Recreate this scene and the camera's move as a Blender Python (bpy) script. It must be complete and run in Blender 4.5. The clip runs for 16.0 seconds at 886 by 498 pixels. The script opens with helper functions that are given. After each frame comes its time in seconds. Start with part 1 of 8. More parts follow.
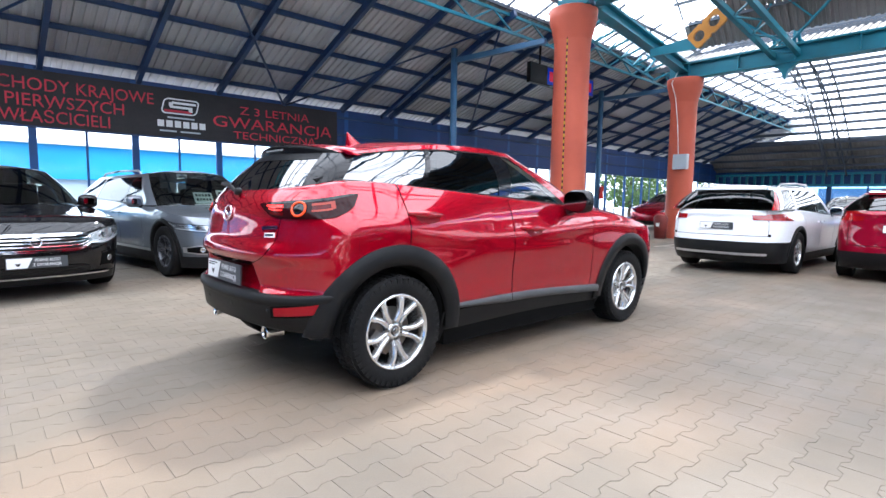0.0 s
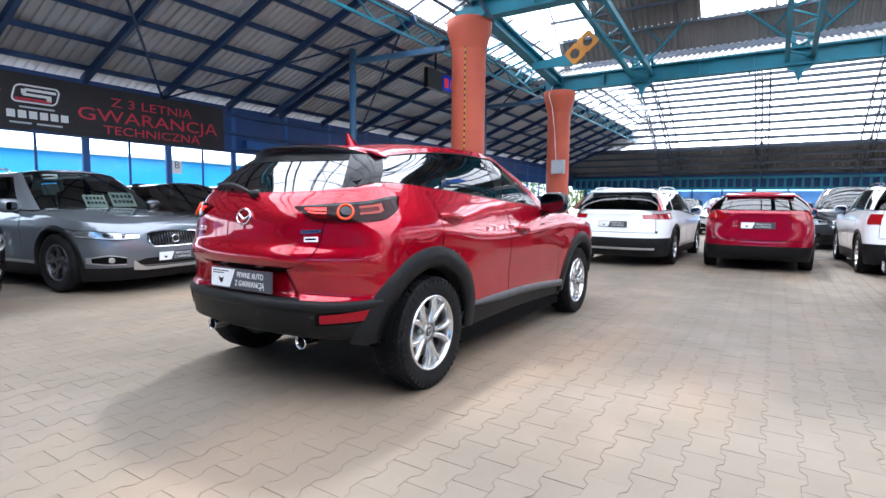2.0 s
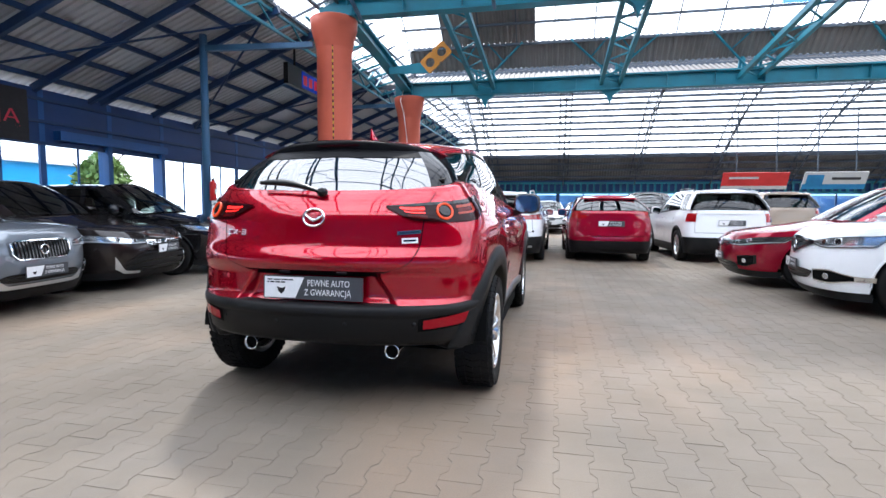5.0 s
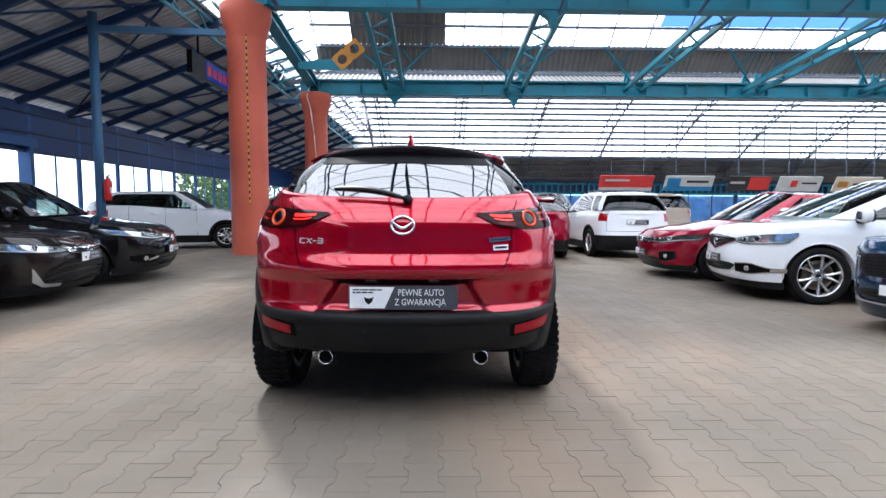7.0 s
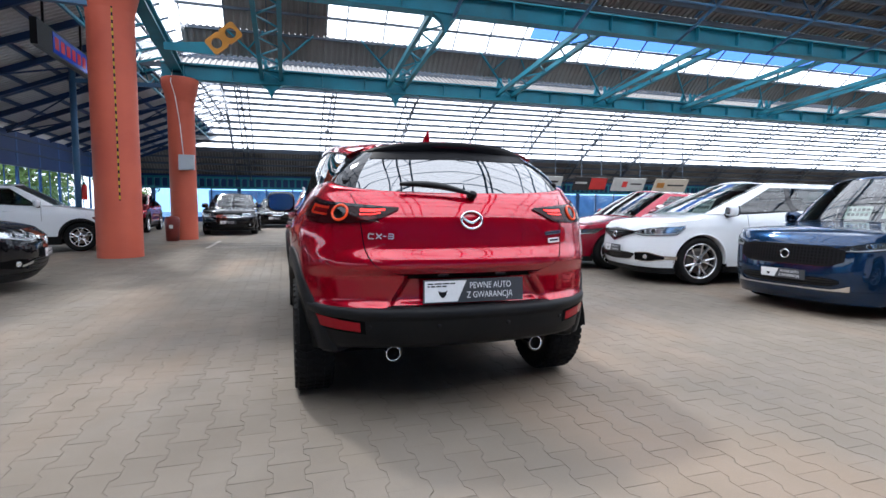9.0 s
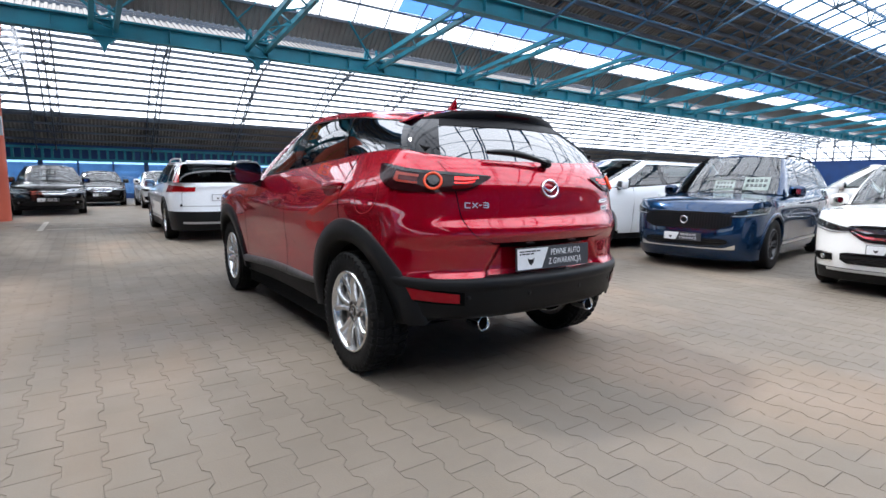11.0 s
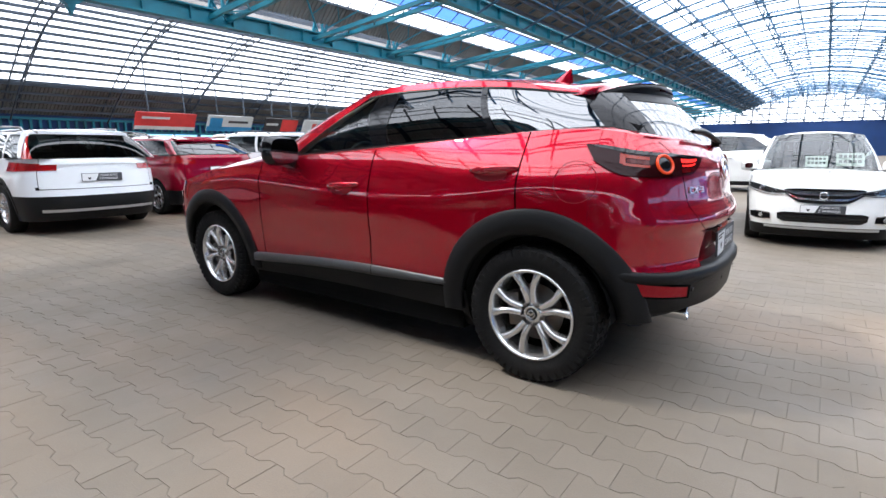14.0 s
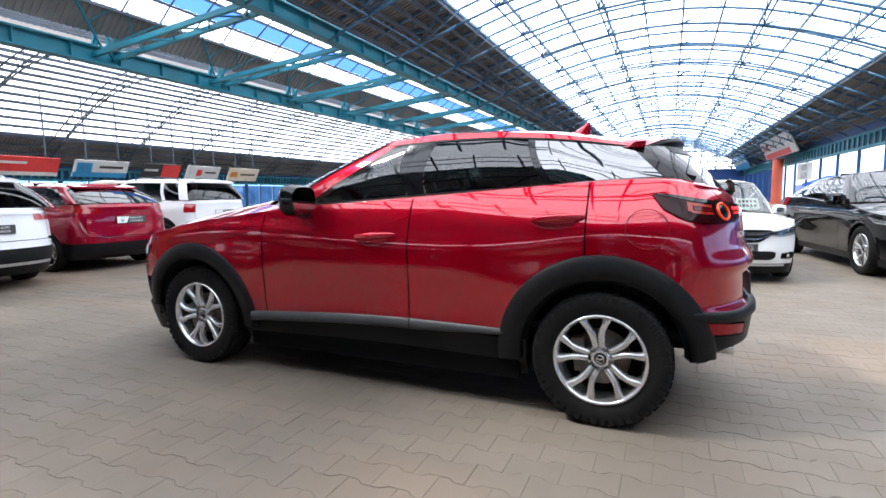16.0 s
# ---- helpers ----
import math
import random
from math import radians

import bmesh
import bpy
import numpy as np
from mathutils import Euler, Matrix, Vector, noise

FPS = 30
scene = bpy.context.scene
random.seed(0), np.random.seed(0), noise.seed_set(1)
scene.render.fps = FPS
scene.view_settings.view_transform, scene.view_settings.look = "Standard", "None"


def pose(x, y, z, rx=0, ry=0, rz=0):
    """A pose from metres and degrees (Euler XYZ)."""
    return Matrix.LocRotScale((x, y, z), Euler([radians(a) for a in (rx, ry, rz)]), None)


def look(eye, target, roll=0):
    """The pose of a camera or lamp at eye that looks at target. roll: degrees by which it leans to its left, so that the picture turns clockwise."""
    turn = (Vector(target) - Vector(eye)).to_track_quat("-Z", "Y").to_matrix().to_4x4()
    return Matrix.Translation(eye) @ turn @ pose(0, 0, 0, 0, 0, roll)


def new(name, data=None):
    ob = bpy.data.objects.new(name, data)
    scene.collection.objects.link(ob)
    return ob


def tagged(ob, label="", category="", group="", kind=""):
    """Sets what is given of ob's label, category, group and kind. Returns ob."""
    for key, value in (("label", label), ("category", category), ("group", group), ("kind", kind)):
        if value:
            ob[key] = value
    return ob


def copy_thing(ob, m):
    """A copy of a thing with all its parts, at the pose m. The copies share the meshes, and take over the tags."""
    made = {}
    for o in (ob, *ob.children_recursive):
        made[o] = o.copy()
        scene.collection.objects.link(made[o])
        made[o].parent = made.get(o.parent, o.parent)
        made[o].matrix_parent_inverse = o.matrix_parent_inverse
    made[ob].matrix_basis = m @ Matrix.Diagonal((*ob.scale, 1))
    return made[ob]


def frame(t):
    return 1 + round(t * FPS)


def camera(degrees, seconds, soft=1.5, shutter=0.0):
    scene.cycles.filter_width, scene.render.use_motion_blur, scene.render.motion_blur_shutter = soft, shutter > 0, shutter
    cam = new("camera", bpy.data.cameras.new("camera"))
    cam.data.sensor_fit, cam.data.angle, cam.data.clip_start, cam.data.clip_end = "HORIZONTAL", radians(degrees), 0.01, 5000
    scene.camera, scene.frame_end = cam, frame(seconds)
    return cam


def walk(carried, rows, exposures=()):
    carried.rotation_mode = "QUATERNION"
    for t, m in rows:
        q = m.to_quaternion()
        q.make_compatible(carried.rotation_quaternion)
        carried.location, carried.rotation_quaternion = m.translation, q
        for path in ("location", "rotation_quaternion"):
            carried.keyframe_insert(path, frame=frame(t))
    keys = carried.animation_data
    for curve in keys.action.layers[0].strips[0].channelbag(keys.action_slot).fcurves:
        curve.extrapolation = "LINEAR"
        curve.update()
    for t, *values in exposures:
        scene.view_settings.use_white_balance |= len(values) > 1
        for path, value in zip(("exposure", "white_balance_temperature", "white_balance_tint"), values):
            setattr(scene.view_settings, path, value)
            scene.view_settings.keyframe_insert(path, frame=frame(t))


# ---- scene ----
cam = camera(81.0, 16.0)
PATH = [
    (0, (-1.776, -3.135, 1.079), (-0.430, -1.668, 0.889), 0.85),
    (0.5, (-1.952, -2.986, 1.083), (-0.510, -1.613, 0.892), 0.82),
    (1, (-2.145, -2.833, 1.073), (-0.623, -1.547, 0.891), 0.75),
    (1.5, (-2.304, -2.658, 1.072), (-0.709, -1.464, 0.895), 0.65),
    (2, (-2.444, -2.457, 1.064), (-0.766, -1.383, 0.890), 0.61),
    (2.5, (-2.593, -2.260, 1.056), (-0.851, -1.292, 0.890), 0.53),
    (3, (-2.690, -2.064, 1.051), (-0.896, -1.196, 0.885), 0.46),
    (3.5, (-2.753, -1.858, 1.045), (-0.908, -1.104, 0.879), 0.38),
    (4, (-2.852, -1.636, 1.028), (-0.967, -0.986, 0.872), 0.30),
    (6.3, (-3.076, -0.504, 1.058), (-1.086, -0.377, 0.896), 0.36),
    (6.5, (-3.090, -0.405, 1.065), (-1.098, -0.317, 0.905), 0.28),
    (7, (-3.118, -0.155, 1.066), (-1.125, -0.186, 0.909), 0.32),
    (7.5, (-3.151, 0.117, 1.063), (-1.163, -0.035, 0.906), 0.28),
    (8, (-3.103, 0.371, 1.046), (-1.131, 0.084, 0.882), 0.30),
    (8.5, (-3.069, 0.607, 1.050), (-1.127, 0.159, 0.883), 0.32),
    (9, (-3.046, 0.883, 1.050), (-1.139, 0.301, 0.886), 0.33),
    (9.5, (-2.964, 1.197, 1.014), (-1.104, 0.482, 0.840), 0.39),
    (10, (-2.844, 1.499, 1.011), (-1.064, 0.609, 0.822), 0.43),
    (10.2, (-2.785, 1.593, 0.996), (-1.034, 0.647, 0.799), 0.46),
    (12.3, (-1.885, 2.473, 1.052), (-0.447, 1.127, 0.705), 0.05),
    (12.5, (-1.771, 2.529, 1.059), (-0.360, 1.156, 0.704), -0.01),
    (13, (-1.522, 2.665, 1.071), (-0.221, 1.189, 0.712), 0.01),
    (13.5, (-1.247, 2.792, 1.081), (-0.043, 1.237, 0.715), -0.17),
    (14, (-1.036, 2.928, 1.086), (0.120, 1.340, 0.707), -0.31),
    (14.5, (-0.833, 3.078, 1.081), (0.232, 1.423, 0.726), -0.36),
    (15, (-0.611, 3.172, 1.089), (0.366, 1.456, 0.770), -0.45),
    (15.5, (-0.435, 3.224, 1.099), (0.455, 1.452, 0.840), -0.52),
    (16, (-0.275, 3.289, 1.107), (0.519, 1.465, 0.897), -0.52),
]
walk(cam, [(t, look(eye, target, roll)) for t, eye, target, roll in PATH], exposures=[(0, 1.18, 5900, 10), (4, 0.92, 5900, 10), (7, 0.68, 5900, 10), (9.5, 0.52, 5950, 10), (12.5, 0.66, 6050, 10), (16, 0.80, 6050, 10)])

# ---- world, sun ----
world = bpy.data.worlds.new("sky")
scene.world = world
world.use_nodes = True
wn = world.node_tree
sky = wn.nodes.new("ShaderNodeTexSky")
sky.sky_type = "NISHITA"
sky.sun_disc = False
sky.sun_elevation = radians(51)
sky.sun_rotation = radians(292)
sky.air_density = 1.0
sky.dust_density = 2.5
sky.ozone_density = 1.0
wn.nodes["Background"].inputs[1].default_value = 0.15
haze = wn.nodes.new("ShaderNodeTexNoise")
haze.inputs["Scale"].default_value = 1.6
haze.inputs["Detail"].default_value = 5.0
cover = wn.nodes.new("ShaderNodeMapRange")
cover.inputs[1].default_value, cover.inputs[2].default_value = 0.3, 0.7
cover.inputs[3].default_value, cover.inputs[4].default_value = 0.78, 0.97
wn.links.new(haze.outputs[0], cover.inputs[0])
cloud = wn.nodes.new("ShaderNodeMix")
cloud.data_type = "RGBA"
cloud.inputs[7].default_value = (17.0, 17.0, 17.4, 1)
wn.links.new(cover.outputs[0], cloud.inputs[0])
wn.links.new(sky.outputs[0], cloud.inputs[6])
wn.links.new(cloud.outputs[2], wn.nodes["Background"].inputs[0])
sun_data = bpy.data.lights.new("sun", "SUN")
sun_data.energy = 2.1
sun_data.angle = radians(5)
sun_data.color = (1.0, 0.93, 0.83)
sun = new("sun", sun_data)
sun.matrix_world = look((0, 0, 30), (-15.0, -6.0, 30 - 20.0))


# ---- mesh helpers ----
class Shape:
    """Collects vertices and faces for one mesh."""

    def __init__(self):
        self.v, self.f, self.s = [], [], []

    def add(self, verts, faces, smooth=False):
        n = len(self.v)
        self.v.extend(tuple(p) for p in verts)
        self.f.extend(tuple(i + n for i in q) for q in faces)
        self.s.extend([smooth] * len(faces))
        return self

    def box(self, c, s, rot=None):
        hx, hy, hz = s[0] / 2, s[1] / 2, s[2] / 2
        vs = [Vector((x, y, z)) for x in (-hx, hx) for y in (-hy, hy) for z in (-hz, hz)]
        if rot:
            m = Euler([radians(a) for a in rot]).to_matrix()
            vs = [m @ p for p in vs]
        vs = [p + Vector(c) for p in vs]
        return self.add(vs, [(0, 1, 3, 2), (4, 6, 7, 5), (0, 4, 5, 1), (2, 3, 7, 6), (0, 2, 6, 4), (1, 5, 7, 3)])

    def span(self, a, b):
        """A box from corner a to corner b."""
        c = [(p + q) / 2 for p, q in zip(a, b)]
        return self.box(c, [abs(q - p) for p, q in zip(a, b)])

    def bar(self, p, q, w, h=None, n=4, smooth=False):
        """A bar from p to q; n = 4 a flat-sided bar, more sides a tube of radius w / 2."""
        p, q = Vector(p), Vector(q)
        d = (q - p)
        if d.length < 1e-6:
            return self
        d.normalize()
        up = Vector((0, 0, 1)) if abs(d.z) < 0.95 else Vector((0, 1, 0))
        a = d.cross(up).normalized()
        b = a.cross(d)
        h = w if h is None else h
        ring = []
        for k in range(n):
            t = 2 * math.pi * (k + 0.5) / n
            s = 0.5 / math.cos(math.pi / 4) if n == 4 else 0.5
            ring.append(a * (w * s * math.cos(t)) + b * (h * s * math.sin(t)))
        vs = [p + r for r in ring] + [q + r for r in ring]
        fs = [(k, (k + 1) % n, n + (k + 1) % n, n + k) for k in range(n)]
        fs += [tuple(range(n))[::-1], tuple(range(n, 2 * n))]
        return self.add(vs, fs, smooth)

    def pipe(self, pts, r, n=8):
        for a, b in zip(pts, pts[1:]):
            self.bar(a, b, 2 * r, n=n, smooth=True)
        return self

    def grid(self, rows, smooth=True, loop=False):
        """Rows of equally many points."""
        m = len(rows[0])
        fs = []
        for i in range(len(rows) - 1):
            for j in range(m if loop else m - 1):
                k = (j + 1) % m
                fs.append((i * m + j, i * m + k, (i + 1) * m + k, (i + 1) * m + j))
        return self.add([p for r in rows for p in r], fs, smooth)

    def lathe(self, prof, axis="z", c=(0, 0, 0), n=32, smooth=True):
        """Turns (radius, height) points about an axis through c."""
        rows = []
        for r, h in prof:
            row = []
            for k in range(n):
                t = 2 * math.pi * k / n
                x, y = r * math.cos(t), r * math.sin(t)
                p = {"z": (x, y, h), "y": (x, h, y), "x": (h, x, y)}[axis]
                row.append((p[0] + c[0], p[1] + c[1], p[2] + c[2]))
            rows.append(row)
        return self.grid(rows, smooth, loop=True)

    def mesh(self, name, mat=None, flip=False):
        me = bpy.data.meshes.new(name)
        me.from_pydata(self.v, [], self.f)
        if flip:
            me.flip_normals()
        me.polygons.foreach_set("use_smooth", self.s)
        if mat:
            me.materials.append(mat)
        me.update()
        return me


def solid(me):
    """Makes the faces of a closed mesh look outwards."""
    bm = bmesh.new()
    bm.from_mesh(me)
    bmesh.ops.recalc_face_normals(bm, faces=bm.faces)
    bm.to_mesh(me)
    bm.free()
    return me


def thing(name, label, category, group="", kind="", at=None):
    ob = new(name)
    ob.empty_display_size = 0.1
    if at is not None:
        ob.matrix_world = at
    return tagged(ob, label, category, group, kind)


def part(name, shape, material, parent, label="", at=None, fix=False):
    """One mesh under a thing or a part."""
    me = shape if isinstance(shape, bpy.types.Mesh) else shape.mesh(name, material)
    if fix:
        solid(me)
    ob = new(name, me)
    ob.parent = parent
    if at is not None:
        ob.matrix_local = at
    if label:
        ob["label"] = label
    return ob


def setting(name, shape, material, label, category, fix=False):
    """A piece of the setting of one mesh."""
    me = shape.mesh(name, material)
    if fix:
        solid(me)
    return tagged(new(name, me), label, category, kind="structure")


# ---- materials ----
def nodes_of(name):
    m = bpy.data.materials.new(name)
    m.use_nodes = True
    t = m.node_tree
    return m, t, t.nodes["Principled BSDF"]


def mix_rgb(t, fac, a, b):
    n = t.nodes.new("ShaderNodeMix")
    n.data_type = "RGBA"
    for sock, val in ((n.inputs[0], fac), (n.inputs[6], a), (n.inputs[7], b)):
        if isinstance(val, bpy.types.NodeSocket):
            t.links.new(val, sock)
        else:
            sock.default_value = val if isinstance(val, float) else (*val[:3], 1)
    return n.outputs[2]


def noise_of(t, scale, detail=4.0, rough=0.55, coords="Object", stretch=(1, 1, 1)):
    c = t.nodes.new("ShaderNodeTexCoord")
    mp = t.nodes.new("ShaderNodeMapping")
    mp.inputs["Scale"].default_value = stretch
    t.links.new(c.outputs[coords], mp.inputs[0])
    n = t.nodes.new("ShaderNodeTexNoise")
    n.inputs["Scale"].default_value = scale
    n.inputs["Detail"].default_value = detail
    n.inputs["Roughness"].default_value = rough
    t.links.new(mp.outputs[0], n.inputs[0])
    return n.outputs[0]


def ramp(t, val, lo, hi, a=0.0, b=1.0):
    n = t.nodes.new("ShaderNodeMapRange")
    n.inputs[1].default_value, n.inputs[2].default_value = lo, hi
    n.inputs[3].default_value, n.inputs[4].default_value = a, b
    t.links.new(val, n.inputs[0])
    return n.outputs[0]


def bump(t, p, val, strength, distance=0.01):
    n = t.nodes.new("ShaderNodeBump")
    n.inputs["Strength"].default_value = strength
    n.inputs["Distance"].default_value = distance
    t.links.new(val, n.inputs["Height"])
    t.links.new(n.outputs[0], p.inputs["Normal"])


def surface(name, col, rough=0.5, metal=0.0, dirt=None, dirt_scale=1.5, grain=0.08, grain_scale=40.0, relief=0.0, coat=0.0, spec=0.3):
    """A worn surface: base colour, a broad stain pattern and a fine grain."""
    m, t, p = nodes_of(name)
    d = dirt if dirt else [c * 0.72 for c in col]
    broad = ramp(t, noise_of(t, dirt_scale, 5), 0.42, 0.72)
    fine = noise_of(t, grain_scale, 3)
    a = mix_rgb(t, broad, col, d)
    dark = [c * (1 - grain * 3) for c in col]
    g = ramp(t, fine, 0.35, 0.7, 0.0, min(1.0, grain * 4))
    t.links.new(mix_rgb(t, g, a, dark), p.inputs["Base Color"])
    t.links.new(ramp(t, fine, 0.3, 0.7, max(0.02, rough - 0.07), min(1.0, rough + 0.07)), p.inputs["Roughness"])
    p.inputs["Metallic"].default_value = metal
    p.inputs["Coat Weight"].default_value = coat
    p.inputs["Specular IOR Level"].default_value = spec
    if relief:
        bump(t, p, fine, relief)
    return m


def plain(name, col, rough=0.4, metal=0.0, coat=0.0, spec=0.5):
    m, t, p = nodes_of(name)
    fine = noise_of(t, 60.0, 2)
    p.inputs["Base Color"].default_value = (*col, 1)
    t.links.new(ramp(t, fine, 0.3, 0.7, max(0.02, rough - 0.04), min(1.0, rough + 0.04)), p.inputs["Roughness"])
    p.inputs["Metallic"].default_value = metal
    p.inputs["Coat Weight"].default_value = coat
    p.inputs["Coat Roughness"].default_value = 0.03
    p.inputs["Specular IOR Level"].default_value = spec
    return m


def pane_glass(name, tint, gloss=0.02, milky=0.0, milk=(0.9, 0.93, 0.95), refl=1.0, ior=1.5, slab=False):
    """A thin pane: tinted, mirror-like at a slant, milky where it is plastic."""
    m, t, p = nodes_of(name)
    t.nodes.remove(p)
    out = t.nodes["Material Output"]
    tr = t.nodes.new("ShaderNodeBsdfTransparent")
    tr.inputs[0].default_value = (*tint, 1)
    gl = t.nodes.new("ShaderNodeBsdfGlossy")
    gl.inputs["Roughness"].default_value = gloss
    gl.inputs["Color"].default_value = (refl, refl, refl, 1)
    fr = t.nodes.new("ShaderNodeFresnel")
    fr.inputs[0].default_value = ior
    gloss_share = fr.outputs[0]
    if slab:                                      # a pane with two faces: the same sheen from either side
        lw = t.nodes.new("ShaderNodeLayerWeight")
        lw.inputs[0].default_value = 0.5
        pw = t.nodes.new("ShaderNodeMath")
        pw.operation = "POWER"
        pw.inputs[1].default_value = 5.0
        t.links.new(lw.outputs["Facing"], pw.inputs[0])
        gloss_share = ramp(t, pw.outputs[0], 0.0, 1.0, ((ior - 1) / (ior + 1)) ** 2, 0.5)
    body = tr.outputs[0]
    if milky:
        tl = t.nodes.new("ShaderNodeBsdfTranslucent")
        tl.inputs[0].default_value = (*milk, 1)
        mx = t.nodes.new("ShaderNodeMixShader")
        streak = noise_of(t, 1.2, 4, 0.6, "Object", (1, 0.25, 1))
        t.links.new(ramp(t, streak, 0.3, 0.75, milky * 0.7, min(1.0, milky * 1.3)), mx.inputs[0])
        t.links.new(body, mx.inputs[1])
        t.links.new(tl.outputs[0], mx.inputs[2])
        body = mx.outputs[0]
    if not refl:
        t.links.new(body, out.inputs[0])
        return m
    ms = t.nodes.new("ShaderNodeMixShader")
    t.links.new(gloss_share, ms.inputs[0])
    t.links.new(body, ms.inputs[1])
    t.links.new(gl.outputs[0], ms.inputs[2])
    t.links.new(ms.outputs[0], out.inputs[0])
    return m


BLUE = surface("blue_steel_paint", (0.018, 0.085, 0.26), 0.45, dirt=(0.015, 0.06, 0.17), dirt_scale=0.9, grain=0.05)
BLUE_PANEL = surface("blue_panel", (0.012, 0.045, 0.16), 0.5, dirt=(0.012, 0.035, 0.11), dirt_scale=0.6, grain=0.05)
NAVY_STEEL = surface("navy_steel_paint", (0.014, 0.045, 0.13), 0.5, dirt=(0.02, 0.04, 0.08), dirt_scale=1.2, grain=0.06)
TEAL = surface("teal_steel_paint", (0.02, 0.20, 0.28), 0.45, dirt=(0.025, 0.12, 0.16), dirt_scale=0.8, grain=0.06)
TRUSS_BLUE = surface("blue_grey_tube_paint", (0.05, 0.15, 0.28), 0.5, dirt=(0.09, 0.13, 0.18), dirt_scale=1.1, grain=0.05)
GREY_STEEL = surface("grey_steel", (0.07, 0.09, 0.12), 0.55, dirt=(0.06, 0.07, 0.08), dirt_scale=1.3, grain=0.06)
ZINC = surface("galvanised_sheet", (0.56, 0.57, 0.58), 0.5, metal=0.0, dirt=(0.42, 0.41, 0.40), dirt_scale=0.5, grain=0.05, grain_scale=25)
# Darker grey sheet for the vault strips and the middle bay.
ZINC_DARK = surface("dark_grey_sheet", (0.19, 0.185, 0.18), 0.6, dirt=(0.11, 0.105, 0.10), dirt_scale=0.5, grain=0.05, grain_scale=25)
ORANGE = surface("orange_painted_concrete", (0.50, 0.105, 0.06), 0.55, dirt=(0.40, 0.08, 0.05), dirt_scale=0.8, grain=0.03, relief=0.05)
ORANGE_DARK = surface("maroon_painted_concrete", (0.20, 0.035, 0.03), 0.5, dirt=(0.14, 0.03, 0.03), dirt_scale=2.0)
YELLOW = surface("yellow_steel_paint", (0.50, 0.22, 0.03), 0.45, dirt=(0.32, 0.14, 0.03), dirt_scale=1.5)
WHITE_PAINT = surface("white_paint", (0.78, 0.78, 0.78), 0.45, dirt=(0.66, 0.66, 0.65))
GREY_BOX = surface("grey_enamel", (0.45, 0.50, 0.54), 0.4, dirt=(0.38, 0.42, 0.45))
RED_PAINT = surface("red_enamel", (0.55, 0.02, 0.02), 0.3)
BLACK_PLASTIC = surface("black_plastic", (0.012, 0.012, 0.013), 0.45, dirt=(0.018, 0.018, 0.018), grain=0.04)
ROOF_PANE = pane_glass("roof_glazing", (0.96, 0.98, 1.0), 0.15, milky=0.25, milk=(0.97, 0.98, 1.0), refl=0.0)
BLUE_PANE = pane_glass("blue_roof_glazing", (0.06, 0.15, 0.50), 0.15, milky=0.4, milk=(0.07, 0.18, 0.55), refl=0.0)
WALL_PANE = pane_glass("window_glass", (0.90, 0.95, 0.97), 0.01, refl=0.5, ior=1.35, slab=True)
FAR_PANE = pane_glass("tinted_window_glass", (0.45, 0.62, 0.80), 0.02, slab=True)


def floor_material(name, per_piece):
    """Concrete paving: grey and sandy stones, worn lanes with warm sunlight painted in, and dust."""
    m, t, p = nodes_of(name)
    if per_piece:
        info = t.nodes.new("ShaderNodeObjectInfo")
        rnd = info.outputs["Random"]
    else:
        info = t.nodes.new("ShaderNodeNewGeometry")
        rnd = info.outputs["Random Per Island"]
    geo = t.nodes.new("ShaderNodeNewGeometry")

    def world_noise(scale, detail, stretch=(1, 1, 1), rough=0.55):
        mp = t.nodes.new("ShaderNodeMapping")
        mp.inputs["Scale"].default_value = stretch
        t.links.new(geo.outputs["Position"], mp.inputs[0])
        n = t.nodes.new("ShaderNodeTexNoise")
        n.inputs["Scale"].default_value, n.inputs["Detail"].default_value, n.inputs["Roughness"].default_value = scale, detail, rough
        t.links.new(mp.outputs[0], n.inputs[0])
        return n.outputs[0]

    base = mix_rgb(t, rnd, (0.146, 0.121, 0.091), (0.165, 0.136, 0.103))
    # Broad warm lanes: sandy wear plus sunlit bands put into the colour.
    sunlit_sand = ramp(t, world_noise(0.45, 3, (0.35, 1.0, 1)), 0.50, 0.64, 0.0, 0.85)
    c = mix_rgb(t, sunlit_sand, base, (0.228, 0.162, 0.108))
    dust = ramp(t, world_noise(1.1, 6, (0.6, 1, 1), 0.65), 0.5, 0.8, 0.0, 0.5)
    c = mix_rgb(t, dust, c, (0.190, 0.168, 0.142))
    grime = ramp(t, world_noise(0.7, 6, (1, 0.7, 1), 0.7), 0.55, 0.75, 0.0, 0.45)
    c = mix_rgb(t, grime, c, (0.088, 0.082, 0.078))
    grit = world_noise(160, 3)
    c = mix_rgb(t, ramp(t, grit, 0.45, 0.75, 0.0, 0.35), c, (0.11, 0.10, 0.09))
    t.links.new(c, p.inputs["Base Color"])
    t.links.new(ramp(t, world_noise(2.0, 4), 0.3, 0.7, 0.62, 0.85), p.inputs["Roughness"])
    bump(t, p, grit, 0.25, 0.004)
    return m


PAVER = floor_material("concrete_paver", True)
PAVER_REST = floor_material("concrete_paving_rest", False)
JOINT = surface("sand_joint", (0.17, 0.147, 0.118), 0.95, dirt=(0.14, 0.121, 0.100), dirt_scale=3, grain=0.1, grain_scale=120)
PAVER_FAR = floor_material("concrete_paving_far", False)
BLUE_POST = surface("blue_grey_post_paint", (0.05, 0.13, 0.24), 0.45, dirt=(0.04, 0.09, 0.16), dirt_scale=1.5)
YELLOW_TAPE = surface("yellow_tape", (0.50, 0.33, 0.02), 0.5)

